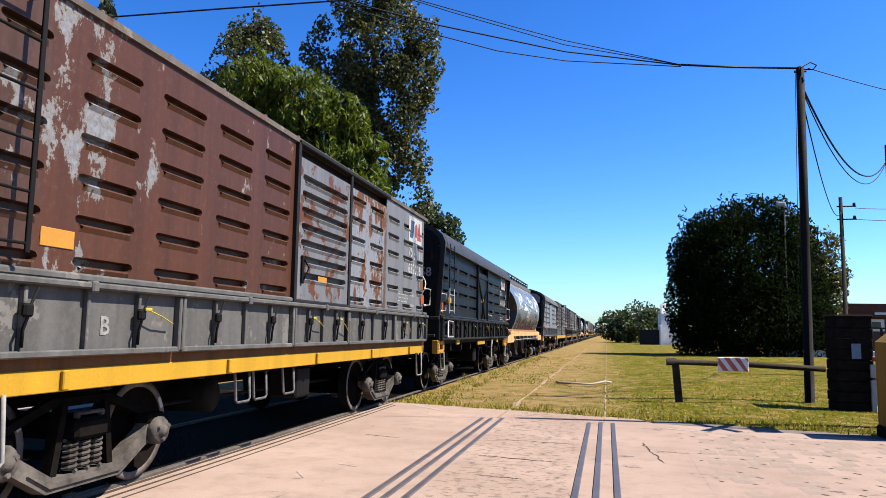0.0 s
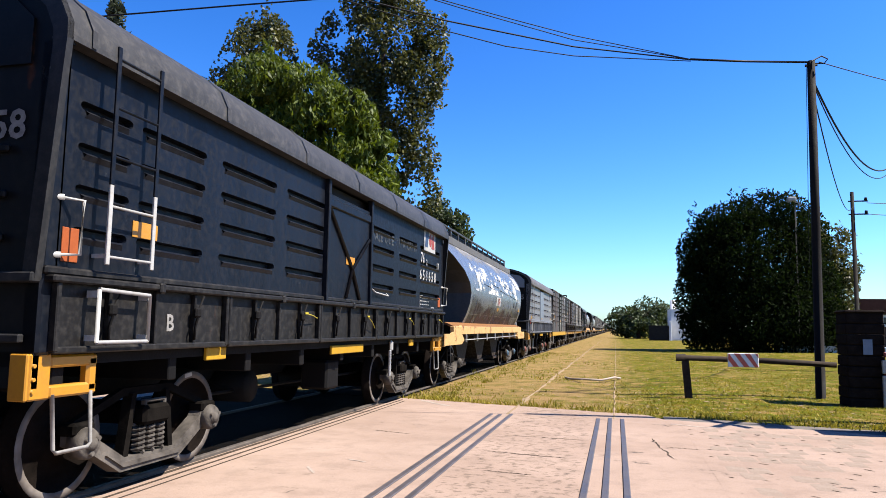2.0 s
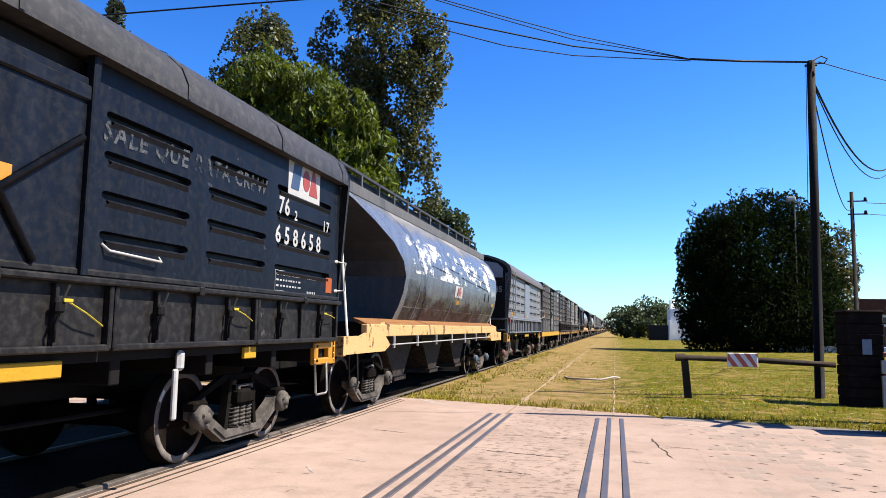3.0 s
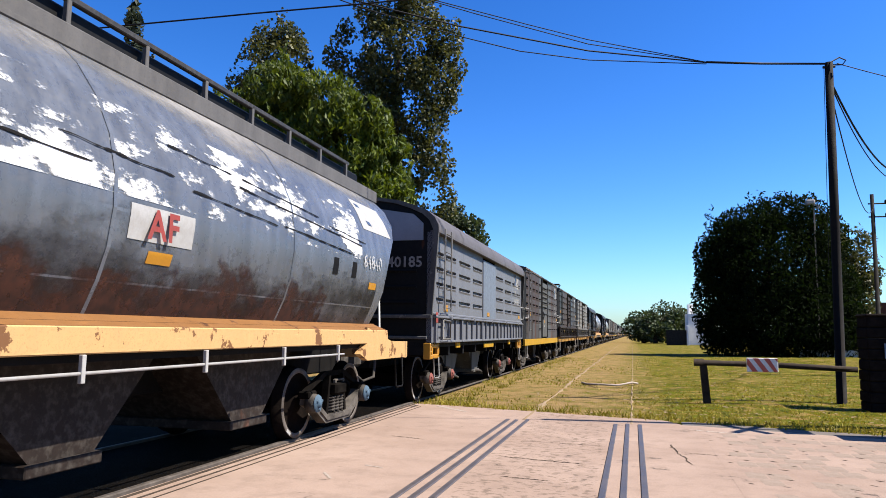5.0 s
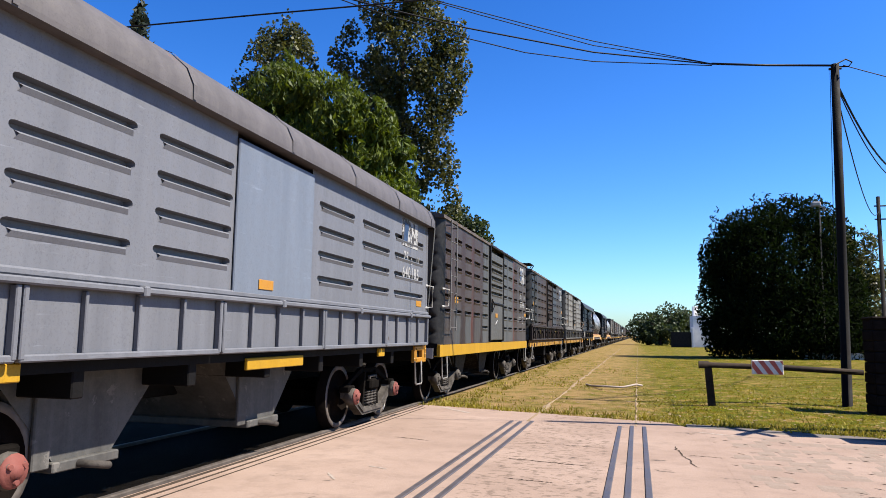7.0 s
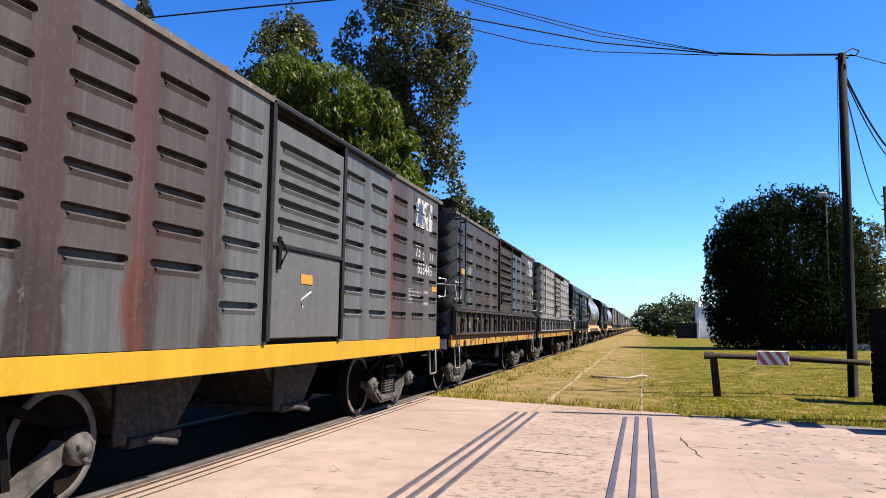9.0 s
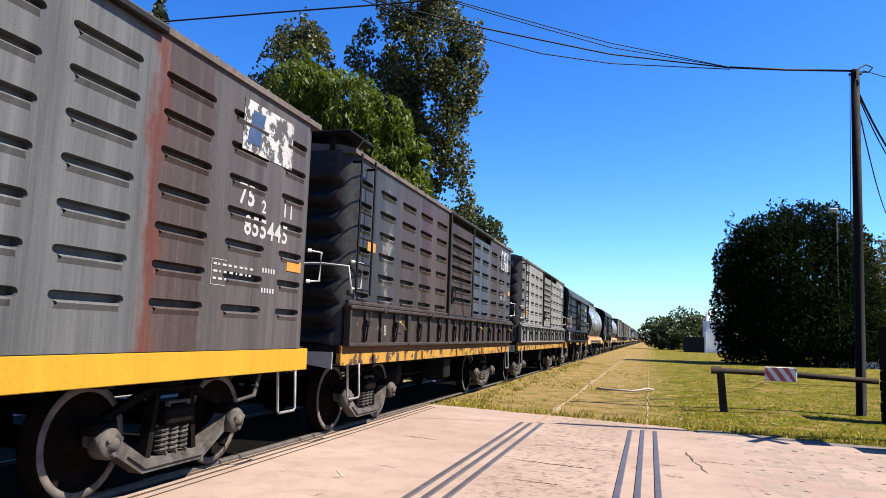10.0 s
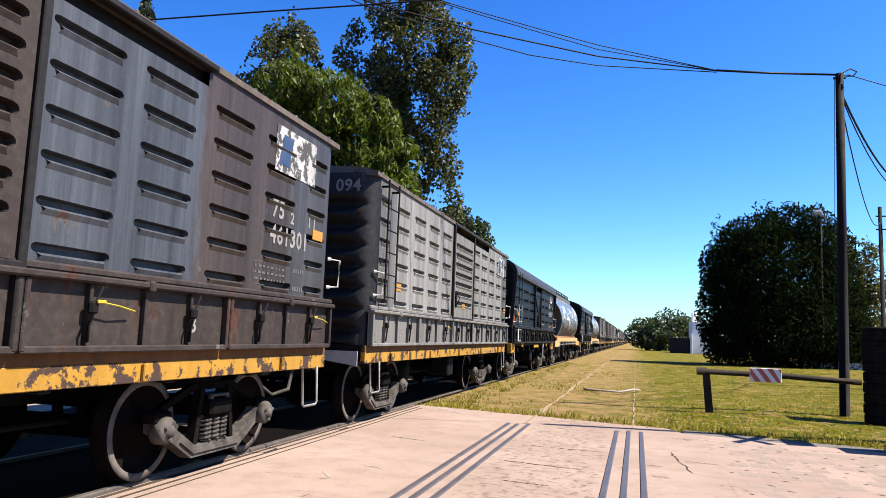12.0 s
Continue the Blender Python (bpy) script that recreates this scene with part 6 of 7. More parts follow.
def round_car(label, side_mat, skirt_mat, roof_mat, number, lad, lad_low=None, ties=(), hoppers=(), pane=None, cap=None, yellow=MAT_YPLATE, patch=None):
    w = thing("round_roof_wagon", label, "freight wagon", group="wagons of the train")
    shell(w, 3.38, roof_mat, True)
    panels(w, COLS_B, ROWS_B, 1.76, 3.37, [side_mat] * 7, door=DOOR_B)
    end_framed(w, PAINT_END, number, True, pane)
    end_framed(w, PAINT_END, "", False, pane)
    skirt(w, skirt_mat, ties, not patch, DROPS_B, not patch)
    for sg in (-1, 1):
        y = sg * LEN / 2
        m = Mesh()
        m.box(HALF - 0.14, HALF + 0.004, y - sg * 0.13, y, 1.22, 3.40, 0.02)
        part("corner_post", m, side_mat, w)
    ladder(w, 10.46, 10.98, 1.86, 3.50, lad, lad_low, 2.45 if lad_low else None, flat=0.065 if patch else 0.04)
    corner_bracket(w, True, yellow)
    corner_bracket(w, False, yellow)
    m = Mesh()
    ya, yb = at_s(11.02), at_s(10.44)
    for a, b in (((ya, 1.30), (ya, 1.68)), ((ya, 1.68), (yb, 1.66)), ((yb, 1.66), (yb, 1.30)), ((yb, 1.30), (ya, 1.30))):
        m.tube([(HALF + 0.11, *a), (HALF + 0.11, *b)], 0.016, 6)
    for y in (ya, yb):
        m.box(HALF + 0.02, HALF + 0.11, y - 0.02, y + 0.02, 1.62, 1.67)
        m.box(HALF + 0.02, HALF + 0.11, y - 0.02, y + 0.02, 1.31, 1.35)
    part("foot_frame", m, lad if patch else MAT_WHITE, w, "bar frame of the foot step")
    for y0 in (-LEN / 2 + 0.22, LEN / 2 - 0.60):
        stirrup(w, y0, y0 + 0.36, 0.55, 0.95, MAT_DULLWHITE)
    grab(w, LEN / 2 - 0.1, 1.9, 2.3, MAT_WHITE)
    if not patch:
        grab(w, -LEN / 2 + 0.1, 1.9, 2.3, MAT_WHITE)
    for s, wide, z in ((5.0, 1.25, 1.05), (9.0, 0.35, 1.10), (2.2, 0.25, 1.08)):
        m = Mesh()
        m.box(HALF - 0.06, HALF - 0.02, at_s(s) - wide, at_s(s), z, z + 0.12, 0.008)
        part("frame_plate", m, PAINT_YELLOW, w, "yellow frame plate")
    if patch:
        m = Mesh()
        m.box(HALF + 0.001, HALF + 0.03, at_s(DOOR_B[1]), at_s(DOOR_B[0]), 1.80, 3.30, 0.01)
        part("door", m, patch, w, "plain flat door sheet")
    else:
        m = Mesh()
        m.box(HALF + 0.001, HALF + 0.022, at_s(DOOR_B[1]), at_s(DOOR_B[0]), 1.80, 3.20, 0.008)
        d = part("door", m, side_mat, w, "plain black door with crossed braces")
        m = Mesh()
        for y in (at_s(DOOR_B[1]) - 0.02, at_s(DOOR_B[0]) + 0.02):
            m.box(HALF - 0.01, HALF + 0.07, y - 0.035, y + 0.035, 1.76, 3.46, 0.01)
        m.box(HALF, HALF + 0.05, at_s(DOOR_B[1]), at_s(DOOR_B[0]), 3.02, 3.14, 0.015)
        part("door_post", m, side_mat, w)
        m = Mesh()
        for a, b in (((at_s(DOOR_B[1]) + 0.05, 3.0), (at_s(5.72), 2.25)), ((at_s(DOOR_B[0]) - 0.05, 2.75), (at_s(5.72), 2.25)), ((at_s(5.72), 2.25), (at_s(5.95), 1.83)), ((at_s(5.72), 2.25), (at_s(5.4), 1.83))):
            m.tube([(HALF + 0.035, *a), (HALF + 0.035, *b)], 0.03, 6)
        part("brace", m, side_mat, d)
    coupler(w)
    return w


def tank_section():
    """Half outline of the hopper body, from the top deck round to its foot."""
    return [(0.0, 3.86), (0.55, 3.84), (0.80, 3.74), (1.06, 3.50), (1.26, 3.22), (1.40, 2.92), (1.47, 2.62), (1.48, 2.35), (1.44, 2.05), (1.36, 1.80), (1.26, 1.58), (1.22, 1.50)]


TANK_LEN = 14.5


def hopper_tank(label, mats, sill_mat, detail=True, cap=None):
    w = thing("covered_hopper", label, "freight wagon", group="wagons of the train")
    half = tank_section()
    ring = half + [(-x, z) for x, z in reversed(half[1:])]
    y0, y1 = -TANK_LEN / 2 + 1.25, TANK_LEN / 2 - 1.25
    ny = 36
    m = Mesh()
    n = len(ring)

    def ends(z):
        """The end sheets slope in from the roof towards the hoppers."""
        zs = (1.5, 2.5, 2.9, 3.35, 3.86)
        near = np.interp(z, zs, (3.0, 3.1, 2.6, 1.6, 0.9))
        far = np.interp(z, zs, (1.27, 1.1, 0.65, 0.15, 0.05))
        return -TANK_LEN / 2 + near, TANK_LEN / 2 - far
    for i in range(ny + 1):
        for x, z in ring:
            a, b = ends(z)
            m.v.append((x, a + (b - a) * i / ny, z))
    for i in range(ny):
        for j in range(n - 1):
            q = i * n + j
            z = (ring[j][1] + ring[j + 1][1]) / 2
            m.f.append((q, q + 1, q + n + 1, q + n))
            m.m.append(0)
            m.s.append(True)
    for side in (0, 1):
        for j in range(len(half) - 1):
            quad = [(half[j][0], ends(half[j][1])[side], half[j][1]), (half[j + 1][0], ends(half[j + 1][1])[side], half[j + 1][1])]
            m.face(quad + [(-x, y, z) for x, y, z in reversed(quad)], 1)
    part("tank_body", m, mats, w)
    m = Mesh()
    for y in [y0 + 2.9, y0 + 5.9, y0 + 8.9]:
        for (xa, za), (xb, zb) in zip(half[2:], half[3:]):
            m.face([(xa + 0.006, y - 0.02, za), (xb + 0.006, y - 0.02, zb), (xb + 0.006, y + 0.02, zb), (xa + 0.006, y + 0.02, za)])
    part("weld_seam", m, mats[0], w)
    m = Mesh()
    m.box(-0.86, 0.86, -TANK_LEN / 2 + 0.7, TANK_LEN / 2 - 0.02, 3.78, 3.86, 0.01)
    m.box(0.80, 0.88, -TANK_LEN / 2 + 0.7, TANK_LEN / 2 - 0.02, 3.68, 3.88, 0.01)
    part("running_board", m, PAINT_ROOFGREY, w)
    for k in range(13):
        y = y0 + 0.1 + k * (y1 - y0 - 0.2) / 12
        m = Mesh()
        m.box(0.80, 0.85, y - 0.025, y + 0.025, 3.82, 4.12, 0.006)
        part("rail_post", m, PAINT_ROOFGREY, w)
    m = Mesh()
    m.box(0.79, 0.85, y0, y1, 4.08, 4.14, 0.01)
    part("top_rail", m, PAINT_ROOFDARK, w)
    m = Mesh()
    m.box(-0.74, 0.76, y0 - 0.1, y1 + 0.6, 3.86, 4.07, 0.03)
    part("hatch_coaming", m, PAINT_END, w, "dark hatch coaming along the roof")
    m = Mesh()
    xs = HALF - 0.02
    m.box(xs - 0.10, xs, y0 - 0.25, y1 + 0.25, 1.26, 1.46, 0.01)
    part("side_sill", m, sill_mat, w, "tan painted side sill with rust spots")
    m = Mesh()
    m.slab([(xs - 0.012, 1.462), (xs - 0.25, 1.56), (xs - 0.28, 1.52), (xs - 0.06, 1.43)], 1, y0 - 0.2, y1 + 0.2)
    part("sill_flange", m, PAINT_FLANGE, w, "orange-brown stained sloping flange")
    for sg in (-1, 1):
        ye, yi = sg * TANK_LEN / 2, sg * (TANK_LEN / 2 - 1.9)
        m = Mesh()
        m.slab([(ye, 1.02), (ye, 1.28), (yi, 1.28), (yi - sg * 0.3, 1.12), (yi, 1.02)], 0, xs - 0.09, xs + 0.004)
        m.slab([(ye - sg * 0.75, 1.28), (yi, 1.50), (yi, 1.28)], 0, xs - 0.05, xs - 0.01)
        m.box(-HALF + 0.05, xs, ye - sg * 0.12, ye, 1.0, 1.28, 0.01)
        part("end_sill", m, sill_mat, w, "tan painted end sill with rust spots")
    m = Mesh()
    m.tube([(HALF, y0 + 1.0, 1.12), (HALF, y1 - 1.6, 1.14)], 0.014, 6)
    for k in range(7):
        y = y0 + 1.1 + k * (y1 - y0 - 2.9) / 6
        m.box(HALF - 0.015, HALF + 0.02, y - 0.02, y + 0.02, 1.06, 1.26, 0.004)
    part("pipe_rail", m, MAT_WHITE, w, "thin white pipe along the sill")
    m = Mesh()
    m.box(-0.24, 0.24, -TANK_LEN / 2 + 0.05, TANK_LEN / 2 - 0.05, 0.75, 1.15, 0.02)
    m.box(-HALF + 0.1, HALF - 0.12, y0, y1, 1.2, 1.5)
    part("underframe", m, MAT_BLACK, w)
    for yc in (-2.6, 0.2, 3.0):
        m = Mesh()
        m.slab([(yc - 1.35, 1.48), (yc + 1.35, 1.48), (yc + 0.32, 0.42), (yc - 0.32, 0.42)], 0, -0.9, 0.9)
        m.box(-0.9, 0.94, yc - 0.4, yc + 0.4, 0.34, 0.44, 0.01)
        part("hopper_chute", m, PAINT_HOPPER, w, "brown-stained hopper chute")
    for sg in (-1, 1):
        m = Mesh()
        ye = sg * (TANK_LEN / 2 - 0.75)
        m.tube([(1.25, ye, 1.28), (1.16, ye + sg * 0.1, 2.6)], 0.02, 8)
        part("end_stanchion", m, MAT_WHITE, w, "white end stanchion")
        stirrup(w, min(sg * (TANK_LEN / 2 - 0.25), sg * (TANK_LEN / 2 - 0.6)), max(sg * (TANK_LEN / 2 - 0.25), sg * (TANK_LEN / 2 - 0.6)), 0.55, 1.02, MAT_BLACK)
    coupler(w, TANK_LEN)
    return w


PAINT_HOPPER = paint("brown_stained_hopper", (0.038, 0.026, 0.020), 0.2, (0.13, 0.06, 0.04), None, 0.7, 0.3, 0.7, 0.3)
PAINT_REDDISH = paint("grey_roof_rust_blush", (0.20, 0.18, 0.175), 0.12, (0.25, 0.12, 0.09), None, 0.7, 0.2, 0.55, 0.25)

SETS = {}


def running_gear(w, length, caps=(None, None), inset=1.81):
    sets = []
    for sg, cap in zip((-1, 1), caps):
        sets += bogie(w, sg * (length / 2 - inset), cap)
    SETS[w.name] = sets


def train():
    out = []

    # first wagon: brown and peeling, grey towards its far end
    side = [SIDE_1] * 10
    w = boxcar("brown rusted boxcar with peeling paint and yellow sill", side, PAINT_CHIPPED, PAINT_SKIRT, PAINT_YELLOW, PAINT_RUSTGREY, PAINT_ROOFBROWN, MAT_BLACK, (1, 4, 5, 8, 9), lad_at=10.93)
    logo(w, 1.44, 3.17)
    lettering(w, [("75", 0.20, 1.43, 2.88, 1.1), ("2", 0.12, 1.03, 2.84, 1), ("11", 0.20, 0.66, 2.88, 1.25), ("632026", 0.20, 1.44, 2.55, 1.15)])
    small_print(w, 2.1, 2.10)
    plate(w, 0.47, 1.98, MAT_ORANGE, 0.28, 0.19, name="plate")
    plate(w, 0.50, 2.26, PAINT_SILLTOP, 0.22, 0.22, name="plate")
    plate(w, 10.70, 1.98, MAT_YPLATE, 0.32, 0.13)
    plate(w, 5.96, 2.03, MAT_YPLATE, 0.30, 0.10, HALF + 0.036)
    for s in (7.75, 7.35, 6.6):
        stirrup(w, at_s(s), at_s(s) + 0.3, 0.66, 1.0, MAT_FADED, HALF - 0.1)
    m = Mesh()
    hy = LEN / 2 + 0.16
    m.tube([(1.18 + 0.27 * math.cos(t / 20 * 6.2832), hy, 2.42 + 0.27 * math.sin(t / 20 * 6.2832)) for t in range(21)], 0.014, 6)
    for t in (0.5, 2.6, 4.7):
        m.tube([(1.18, hy, 2.42), (1.18 + 0.27 * math.cos(t), hy, 2.42 + 0.27 * math.sin(t))], 0.012, 6)
    m.tube([(1.18, hy - 0.3, 2.42), (1.18, hy + 0.02, 2.42)], 0.02, 6)
    part("hand_wheel", m, MAT_WHITE, w, "white brake hand wheel")
    underframe(w)
    running_gear(w, LEN)
    out.append((w, 15.05 - LEN / 2))

    # second: black with an arched roof
    w = round_car("blue-black boxcar with an arched roof and braced door", PAINT_BLACK, PAINT_BLACKSKIRT, PAINT_ROOFDARK, "658658", PAINT_BLACK, MAT_WHITE, (3, 5, 7, 9))
    logo(w, 1.64, 2.97, 0.94)
    lettering(w, [("76", 0.20, 1.86, 2.71, 1.1), ("2", 0.12, 1.44, 2.68, 1), ("17", 0.14, 0.58, 2.66, 1.2), ("658658", 0.205, 1.92, 2.37, 1.62)])
    small_print(w, 1.85, 2.0)
    plate(w, 0.42, 1.86, MAT_ORANGE, 0.2, 0.2, name="plate")
    plate(w, 11.3, 1.86, MAT_ORANGE, 0.16, 0.24, name="plate")
    plate(w, 10.56, 2.12, MAT_YPLATE, 0.32, 0.13)
    plate(w, 5.95, 2.30, MAT_YPLATE, 0.34, 0.12, HALF + 0.024)
    m = Mesh()
    letters(m, "SALE QUE RATA CREW", 0.225, (HALF, at_s(4.78), 2.80), (0, 0.995, 0.02), (0, 0.1, 0.995), 0, 0.006, 1.15)
    part("scrawl", m, MAT_SCRAWL, w, "faint scratched scrawl")
    m = Mesh()
    m.tube([(HALF, at_s(4.72), 2.02), (HALF + 0.04, at_s(4.68), 1.97), (HALF + 0.05, at_s(4.05), 1.94), (HALF, at_s(4.02), 1.98)], 0.012, 6)
    part("hook_bar", m, MAT_WHITE, w, "white hook bar")
    m = Mesh()
    m.box(HALF - 0.05, HALF + 0.01, at_s(3.6) - 0.05, at_s(3.6) + 0.05, 1.02, 1.2, 0.03)
    m.box(HALF - 0.04, HALF, at_s(3.66) - 0.03, at_s(3.66) + 0.03, 0.6, 1.04, 0.012)
    part("brake_lever", m, MAT_WHITE, w, "white painted brake lever")
    underframe(w)
    running_gear(w, LEN)
    out.append((w, 27.85 - LEN / 2))

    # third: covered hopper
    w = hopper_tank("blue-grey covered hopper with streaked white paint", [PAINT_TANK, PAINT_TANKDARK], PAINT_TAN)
    out.append((w, 42.7 - TANK_LEN / 2))
    tank_marks(w)
    running_gear(w, TANK_LEN, (None, MAT_BLUECAP), 2.15)

    # fourth: light grey, arched roof, hoppers below
    w = round_car("light grey hopper wagon with an arched roof", PAINT_LIGHT, PAINT_LSKIRT, PAINT_REDDISH, "640185", PAINT_FADEDLAD, None, (), (), MAT_PANE, patch=PAINT_DOORBLUE)
    logo(w, 1.55, 2.88, 0.9, True)
    lettering(w, [("75", 0.18, 1.45, 2.62, 1.1), ("2", 0.11, 1.05, 2.60, 1), ("11", 0.14, 0.75, 2.62, 1.2), ("640185", 0.19, 1.50, 2.36, 1.2)])
    plate(w, 10.60, 1.86, MAT_YPLATE, 0.34, 0.13)
    plate(w, 11.43, 1.62, MAT_RED, 0.15, 0.2, HALF + 0.064, "plate")
    plate(w, 6.2, 1.86, MAT_YPLATE, 0.3, 0.1, HALF + 0.032)
    plate(w, 0.7, 1.9, MAT_YPLATE, 0.3, 0.1)
    underframe(w, LEN, (at_s(7.8), at_s(5.0)), MAT_BLACK, PAINT_SKIRT, False)
    running_gear(w, LEN, (MAT_PINKCAP, MAT_PINKCAP))
    out.append((w, 55.68 - LEN / 2))

    # fifth: tall grey sides with rust runs
    side = [SIDE_5] * 10
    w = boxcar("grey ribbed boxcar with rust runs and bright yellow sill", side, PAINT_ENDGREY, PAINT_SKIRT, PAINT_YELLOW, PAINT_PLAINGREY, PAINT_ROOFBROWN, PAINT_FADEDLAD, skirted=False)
    logo(w, 1.62, 3.12, 1.0, True)
    lettering(w, [("75", 0.20, 1.62, 2.60, 1.1), ("2", 0.13, 1.2, 2.57, 1), ("11", 0.16, 0.78, 2.60, 1.25), ("855445", 0.19, 1.50, 2.32, 1.12)])
    m = Mesh()
    letters(m, "855445", 0.22, (0.52, -LEN / 2 - 0.004, 3.50), (1, 0, 0), (0, 0, 1), 0, 0.006, 1.05)
    for glyph in m.islands():
        part("digit", glyph, MAT_DULLWHITE, w, "faded painted digit")
    small_print(w, 1.95, 1.98)
    plate(w, 0.62, 2.04, MAT_YPLATE, 0.32, 0.12)
    plate(w, 10.35, 2.08, MAT_YPLATE, 0.30, 0.13)
    plate(w, 5.95, 1.88, MAT_YPLATE, 0.30, 0.11, HALF + 0.031)
    m = Mesh()
    m.box(HALF + 0.004, HALF + 0.03, at_s(DOOR[1]) + 0.03, at_s(DOOR[0]) - 0.03, 1.28, 2.23, 0.01)
    part("door_foot", m, PAINT_PLAINGREY, w, "flat lower door sheet")
    m = Mesh()
    m.tube([(HALF + 0.034, at_s(5.88), 1.62), (HALF + 0.034, at_s(5.92), 1.70), (HALF + 0.034, at_s(5.68), 1.80)], 0.012, 6)
    part("chalk_tick", m, MAT_WHITE, w, "white chalk tick")
    underframe(w, LEN, (at_s(7.6), at_s(4.9)), MAT_BLACK, PAINT_HOPPER, False)
    running_gear(w, LEN)
    out.append((w, 68.1 - LEN / 2))

    # sixth: dark umber with slate panels
    side = [SIDE_6] * 10
    w = boxcar("dark brown-grey boxcar with a roof platform and flaking sill", side, PAINT_ENDGREY, PAINT_UMBER, PAINT_YRUST, PAINT_UMBER, PAINT_ROOFBROWN, MAT_BLACK, (1, 6, 9), lad_at=10.95)
    logo(w, 1.62, 3.12, 1.0, True)
    lettering(w, [("75", 0.19, 1.62, 2.62, 1.1), ("2", 0.13, 1.2, 2.60, 1), ("11", 0.16, 0.78, 2.62, 1.2), ("461301", 0.20, 1.64, 2.34, 1.1)], MAT_DULLWHITE)
    small_print(w, 1.9, 2.06, MAT_FADED)
    plate(w, 0.62, 2.50, MAT_YPLATE, 0.28, 0.12)
    plate(w, 10.82, 2.52, MAT_YPLATE, 0.30, 0.13)
    m = Mesh()
    m.box(-0.4, 1.5, -LEN / 2 - 0.12, -LEN / 2 + 0.75, 3.98, 4.02, 0.01)
    for x in (0.1, 1.2):
        m.box(x - 0.03, x + 0.03, -LEN / 2 - 0.02, -LEN / 2 + 0.6, 3.78, 3.98)
    part("roof_platform", m, MAT_BLACK, w, "black brakeman platform on the roof")
    m = Mesh()
    m.tube([(0.2, -LEN / 2 - 0.1, 4.02), (0.22, -LEN / 2 - 0.1, 4.14), (0.95, -LEN / 2 - 0.1, 4.14), (0.97, -LEN / 2 - 0.1, 4.02)], 0.018, 6)
    m.tube([(1.42, -LEN / 2 + 0.3, 3.85), (1.5, -LEN / 2 + 0.3, 3.98), (1.5, -LEN / 2 + 0.7, 3.98), (1.42, -LEN / 2 + 0.7, 3.85)], 0.018, 6)
    part("roof_handle", m, MAT_BLACK, w)
    m = Mesh()
    m.tube([(-0.4, -LEN / 2 - 0.12, 2.25), (1.2, -LEN / 2 - 0.14, 2.27), (1.55, -LEN / 2 - 0.08, 2.24), (1.58, -LEN / 2 - 0.02, 1.9)], 0.016, 6)
    part("end_rail", m, MAT_WHITE, w, "white end grab rail")
    underframe(w)
    running_gear(w, LEN)
    out.append((w, 80.55 - LEN / 2))

    # seventh: pale weathered boxcar
    side = [SIDE_7] * 10
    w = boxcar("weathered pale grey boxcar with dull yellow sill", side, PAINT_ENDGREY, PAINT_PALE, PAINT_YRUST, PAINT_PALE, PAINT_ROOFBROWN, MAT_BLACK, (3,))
    plate(w, 0.6, 2.1, MAT_YPLATE, 0.3, 0.12)
    plate(w, 10.35, 2.1, MAT_YPLATE, 0.3, 0.12)
    plate(w, 5.9, 2.0, MAT_YPLATE, 0.3, 0.1, HALF + 0.036)
    logo(w, 1.62, 3.12, 1.0, True)
    m = Mesh()
    letters(m, "094", 0.26, (0.88, -LEN / 2 - 0.004, 3.50), (1, 0, 0), (0, 0, 1), 0, 0.006, 1.05)
    for glyph in m.islands():
        part("digit", glyph, MAT_DULLWHITE, w, "faded painted digit")
    underframe(w)
    running_gear(w, LEN)
    out.append((w, 93.4 - LEN / 2))
    first = [o for o, _ in out]
    # the rest of the train, far off
    order = [1, 2, 1, 2, 6, 5, 0, 4, 6, 1, 2, 5, 6, 4, 0, 3, 5, 6, 2, 1, 6, 0, 5, 4, 6, 2, 5, 6, 1]
    y = 93.4
    for k, which in enumerate(order):
        length = TANK_LEN if which == 2 else LEN
        near = y + 1.15
        far = near + length
        src = first[which]
        c = copy_thing(src, pose(TRACK_X, (near + far) / 2, 0))
        SETS[c.name] = []
        for ob, s in zip([o for o in c.children if o.name.startswith("wheelset")], SETS[src.name]):
            SETS[c.name].append((ob, s[1]))
        out.append((c, (near + far) / 2))
        y = far
    return out


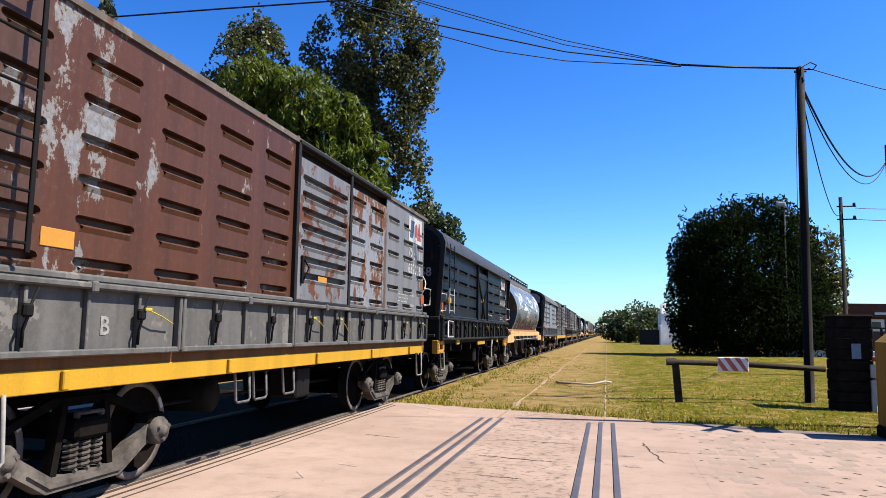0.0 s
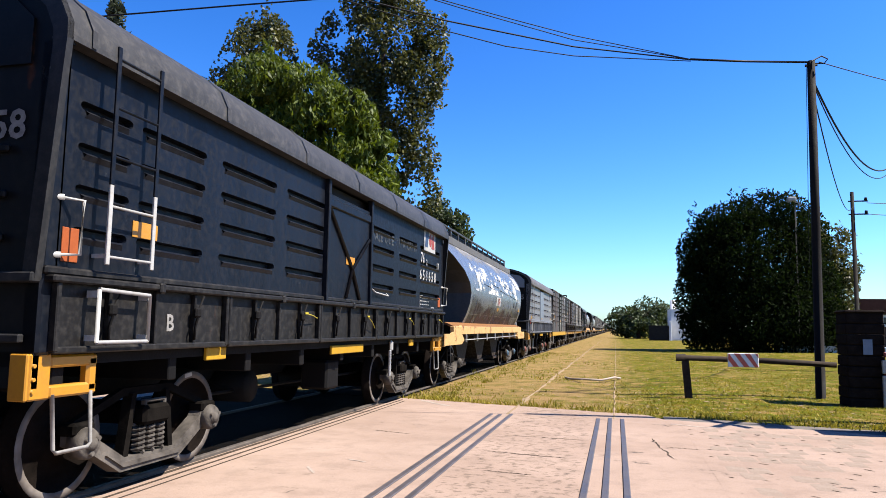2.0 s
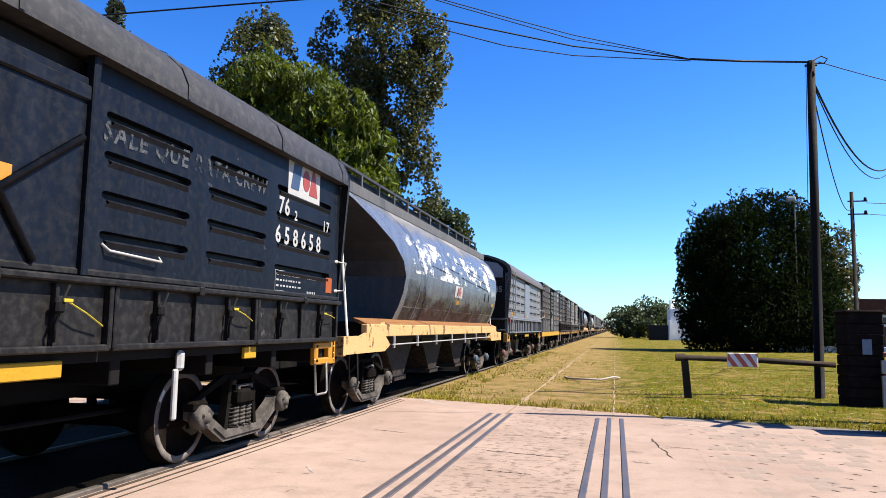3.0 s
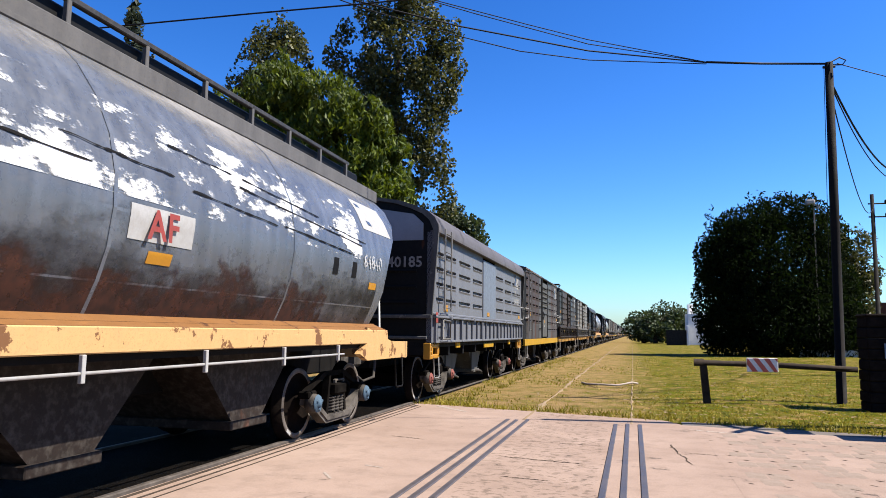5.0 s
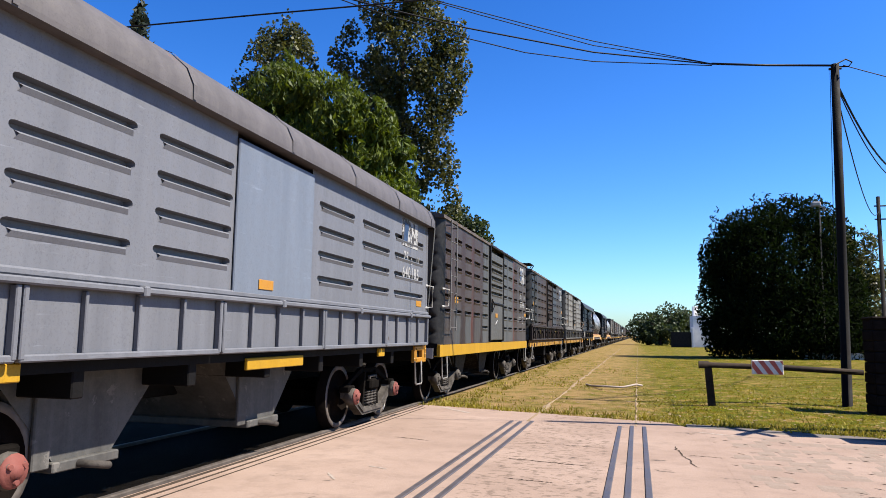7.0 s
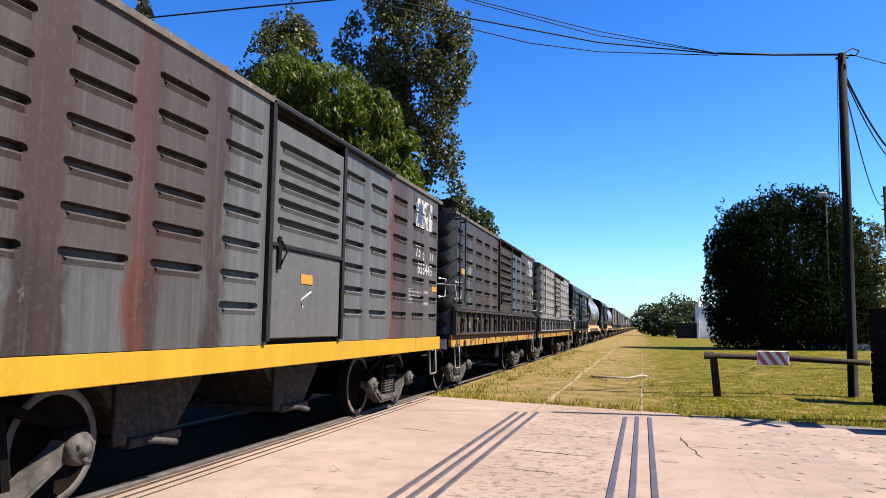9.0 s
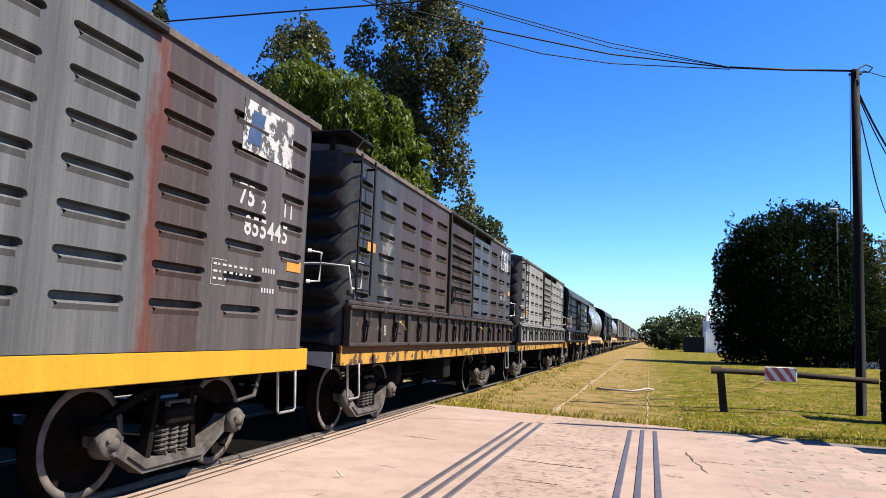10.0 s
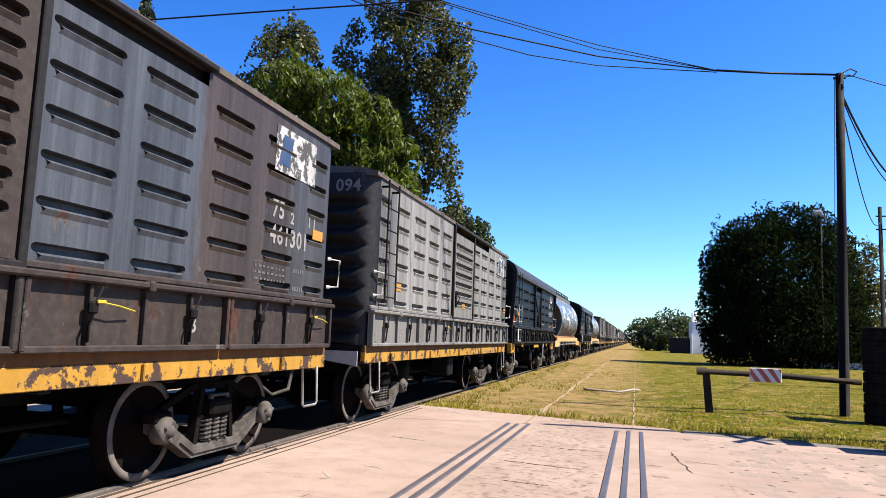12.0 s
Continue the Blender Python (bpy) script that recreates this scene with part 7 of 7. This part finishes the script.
def tank_marks(w):
    """Stencils and worn white paint laid just over the bulging side."""
    half = tank_section()

    def skin(z):
        for (xa, za), (xb, zb) in zip(half, half[1:]):
            if zb <= z <= za:
                return xa + (xb - xa) * (za - z) / max(1e-6, za - zb)
        return 1.4

    def bent(name, s0, s1, z0, z1, mat, label="", lift=0.006, nz=6):
        m = Mesh()
        y0, y1 = at_s(s1, TANK_LEN), at_s(s0, TANK_LEN)
        m.grid(lambda u, v: (skin(z0 + (z1 - z0) * v) + lift, y0 + (y1 - y0) * u, z0 + (z1 - z0) * v), 2, nz)
        return part(name, m, mat, w, label)
    board = bent("sign_board", 6.32, 7.17, 2.14, 2.42, MAT_WHITE, "white board with red letters")
    m = Mesh()
    letters(m, "AF", 0.34, (1.49, at_s(6.97, TANK_LEN), 2.165), U, W, 0, 0.01, 1.1)
    part("letters", m, MAT_RED, board, "red painted letters")
    bent("reflector", 6.57, 6.89, 1.97, 2.07, MAT_YPLATE)
    bent("reflector", 1.55, 1.85, 2.06, 2.16, MAT_YPLATE)
    b = bent("logo_board", 0.72, 1.95, 2.95, 3.42, MAT_WHITE, "worn white board with a blue shape")
    m = Mesh()
    y = at_s(1.85, TANK_LEN)
    m.face([(skin(3.36) + 0.013, y, 3.36), (skin(3.36) + 0.013, y + 0.16, 3.36), (skin(3.05) + 0.013, y + 0.36, 3.05), (skin(3.05) + 0.013, y + 0.20, 3.05)])
    part("blue_shape", m, MAT_BLUE, b, "blue bar shape")
    m = Mesh()
    letters(m, "84840", 0.28, (1.485, at_s(2.15, TANK_LEN), 2.36), U, W, 0, 0.008, 1.1)
    for glyph in m.islands():
        part("digit", glyph, MAT_WORNDIGIT, w, "worn white digit")
    bent("worn_band", 2.2, 11.0, 2.46, 3.22, MAT_STREAKS, "streaks of worn white paint", 0.005, 10)
    bent("rust_area", 3.2, 10.6, 1.52, 2.25, MAT_RUSTY, "brown rust bleeding low on the tank", 0.004, 8)
    bent("grime_shade_area", 1.5, 11.2, 1.52, 2.60, MAT_GRIMESHADE, "grime and painted underside shade over the lower tank", 0.003, 10)
    bent("dust_sheen_area", 0.9, 11.5, 3.05, 3.70, MAT_DUSTSHEEN, "pale dust and painted sheen on the tank shoulder", 0.003, 10)
    # long dark scrapes through the paint
    for s0, za, s1, zb in ((6.35, 2.66, 4.77, 2.58), (5.5, 2.87, 2.2, 2.66), (5.4, 2.97, 3.6, 2.86), (4.6, 2.60, 2.5, 2.50), (7.9, 2.80, 6.6, 2.74), (9.4, 2.72, 7.6, 2.64), (6.6, 3.02, 5.6, 2.98), (3.3, 2.80, 2.0, 2.71)):
        m = Mesh()
        ya, yb = at_s(s0, TANK_LEN), at_s(s1, TANK_LEN)

        def scrape(u, v):
            z = za + (zb - za) * u + (v - 0.5) * 0.016 * (0.4 + abs(noise.noise(Vector((u * 9, s0, 0)))) * 2) + 0.012 * noise.noise(Vector((u * 4, s0, 3)))
            return (skin(z) + 0.010, ya + (yb - ya) * u, z)
        m.grid(scrape, 24, 1)
        part("scrape", m, MAT_BLACK, w, "long dark scrape in the paint")
    for s in (2.4, 3.05):
        bent("stencil", s, s + 0.16, 2.18, 2.40, MAT_BLACK, "black stencil square", 0.007, 2)


def see_through(name, col, lo, hi, scale, rough, stretch, fade=None, col2=None):
    """Paint, dirt or painted shade and sheen in ragged patches, thinning out between two heights."""
    m, n, l, p = material(name)
    co = n.new("ShaderNodeTexCoord").outputs["Object"]
    f = noise_tex(n, l, mapped(n, l, co, stretch), scale, 9, 0.72)
    tone = mixed(n, l, ramp(n, l, noise_tex(n, l, co, 9, 5), 0.35, 0.65), col, col2 or tuple(c * 0.7 for c in col))
    l.new(tone, p.inputs["Base Color"])
    p.inputs["Roughness"].default_value, p.inputs["Specular IOR Level"].default_value = rough, 0.2
    a = ramp(n, l, f, lo, hi)
    if fade:
        sep = n.new("ShaderNodeSeparateXYZ")
        l.new(co, sep.inputs[0])
        total = n.new("ShaderNodeMath")
        total.operation = "ADD"
        l.new(f, total.inputs[0])
        l.new(ramp(n, l, sep.outputs[2], fade[0], fade[1], 0.0, -0.4), total.inputs[1])
        a = ramp(n, l, total.outputs[0], lo, hi)
    l.new(a, p.inputs["Alpha"])
    return m


MAT_STREAKS = see_through("ragged_white_streaks", (0.50, 0.50, 0.50), 0.515, 0.555, 1.5, 0.6, (0.5, 0.62, 1.5))
MAT_WORNDIGIT = see_through("worn_digit_white", (0.34, 0.335, 0.33), 0.46, 0.52, 8, 0.6, (1, 1, 1))
MAT_RUSTY = see_through("rust_bleed", (0.045, 0.016, 0.009), 0.30, 0.46, 1.5, 0.85, (1, 1, 1.1), (1.55, 2.35), (0.02, 0.009, 0.006))
# Denser downward: shade under the tank's bulge, mixed with grime in one colour.
MAT_GRIMESHADE = see_through("grime_and_shade_black", (0.016, 0.015, 0.015), 0.34, 0.62, 0.9, 0.5, (1, 0.6, 1.2), (1.9, 2.65))
# Paler towards the top: the shoulder's sheen is painted in with the dust.
MAT_DUSTSHEEN = see_through("pale_shoulder_dust_sheen", (0.20, 0.19, 0.18), 0.36, 0.62, 0.8, 0.6, (1, 0.5, 1.2), (3.6, 3.0))
MAT_SCRAWL = see_through("scratched_scrawl", (0.06, 0.065, 0.07), 0.44, 0.56, 9, 0.7, (1, 1, 1))
# Paler and bluer than the end wall: sky reflection put into the colour.
MAT_PANE = surface("sunk_plate_sky_grey", (0.40, 0.42, 0.46), (0.48, 0.50, 0.55), 2, 0.4, 0, 0.1)
PAINT_FADEDLAD = surface("dusty_ladder_grey", (0.36, 0.34, 0.31), (0.26, 0.24, 0.22), 8, 0.6, 0.2, 0.2)


def travelled(t):
    """How far the train has come towards the camera after t seconds."""
    return 6.1577 * t + 0.011 * t * t - 0.0021 * t ** 3 + 0.24 * max(0.0, 1.0 - t) ** 1.2 + 0.166 * max(0.0, t - 10.7) ** 2


setts()
TRAIN = train()


def motions():
    for k, (w, y) in enumerate(TRAIN):
        rows = [(i * 0.5, pose(TRACK_X, y - travelled(i * 0.5), 0)) for i in range(25)]
        walk(w, rows)
        if k < 9:
            for ws, yw in SETS[w.name]:
                walk(ws, [(i * 0.1, pose(0, yw, AXLE_Z, math.degrees(travelled(i * 0.1) / WHEEL_R))) for i in range(121)])


motions()
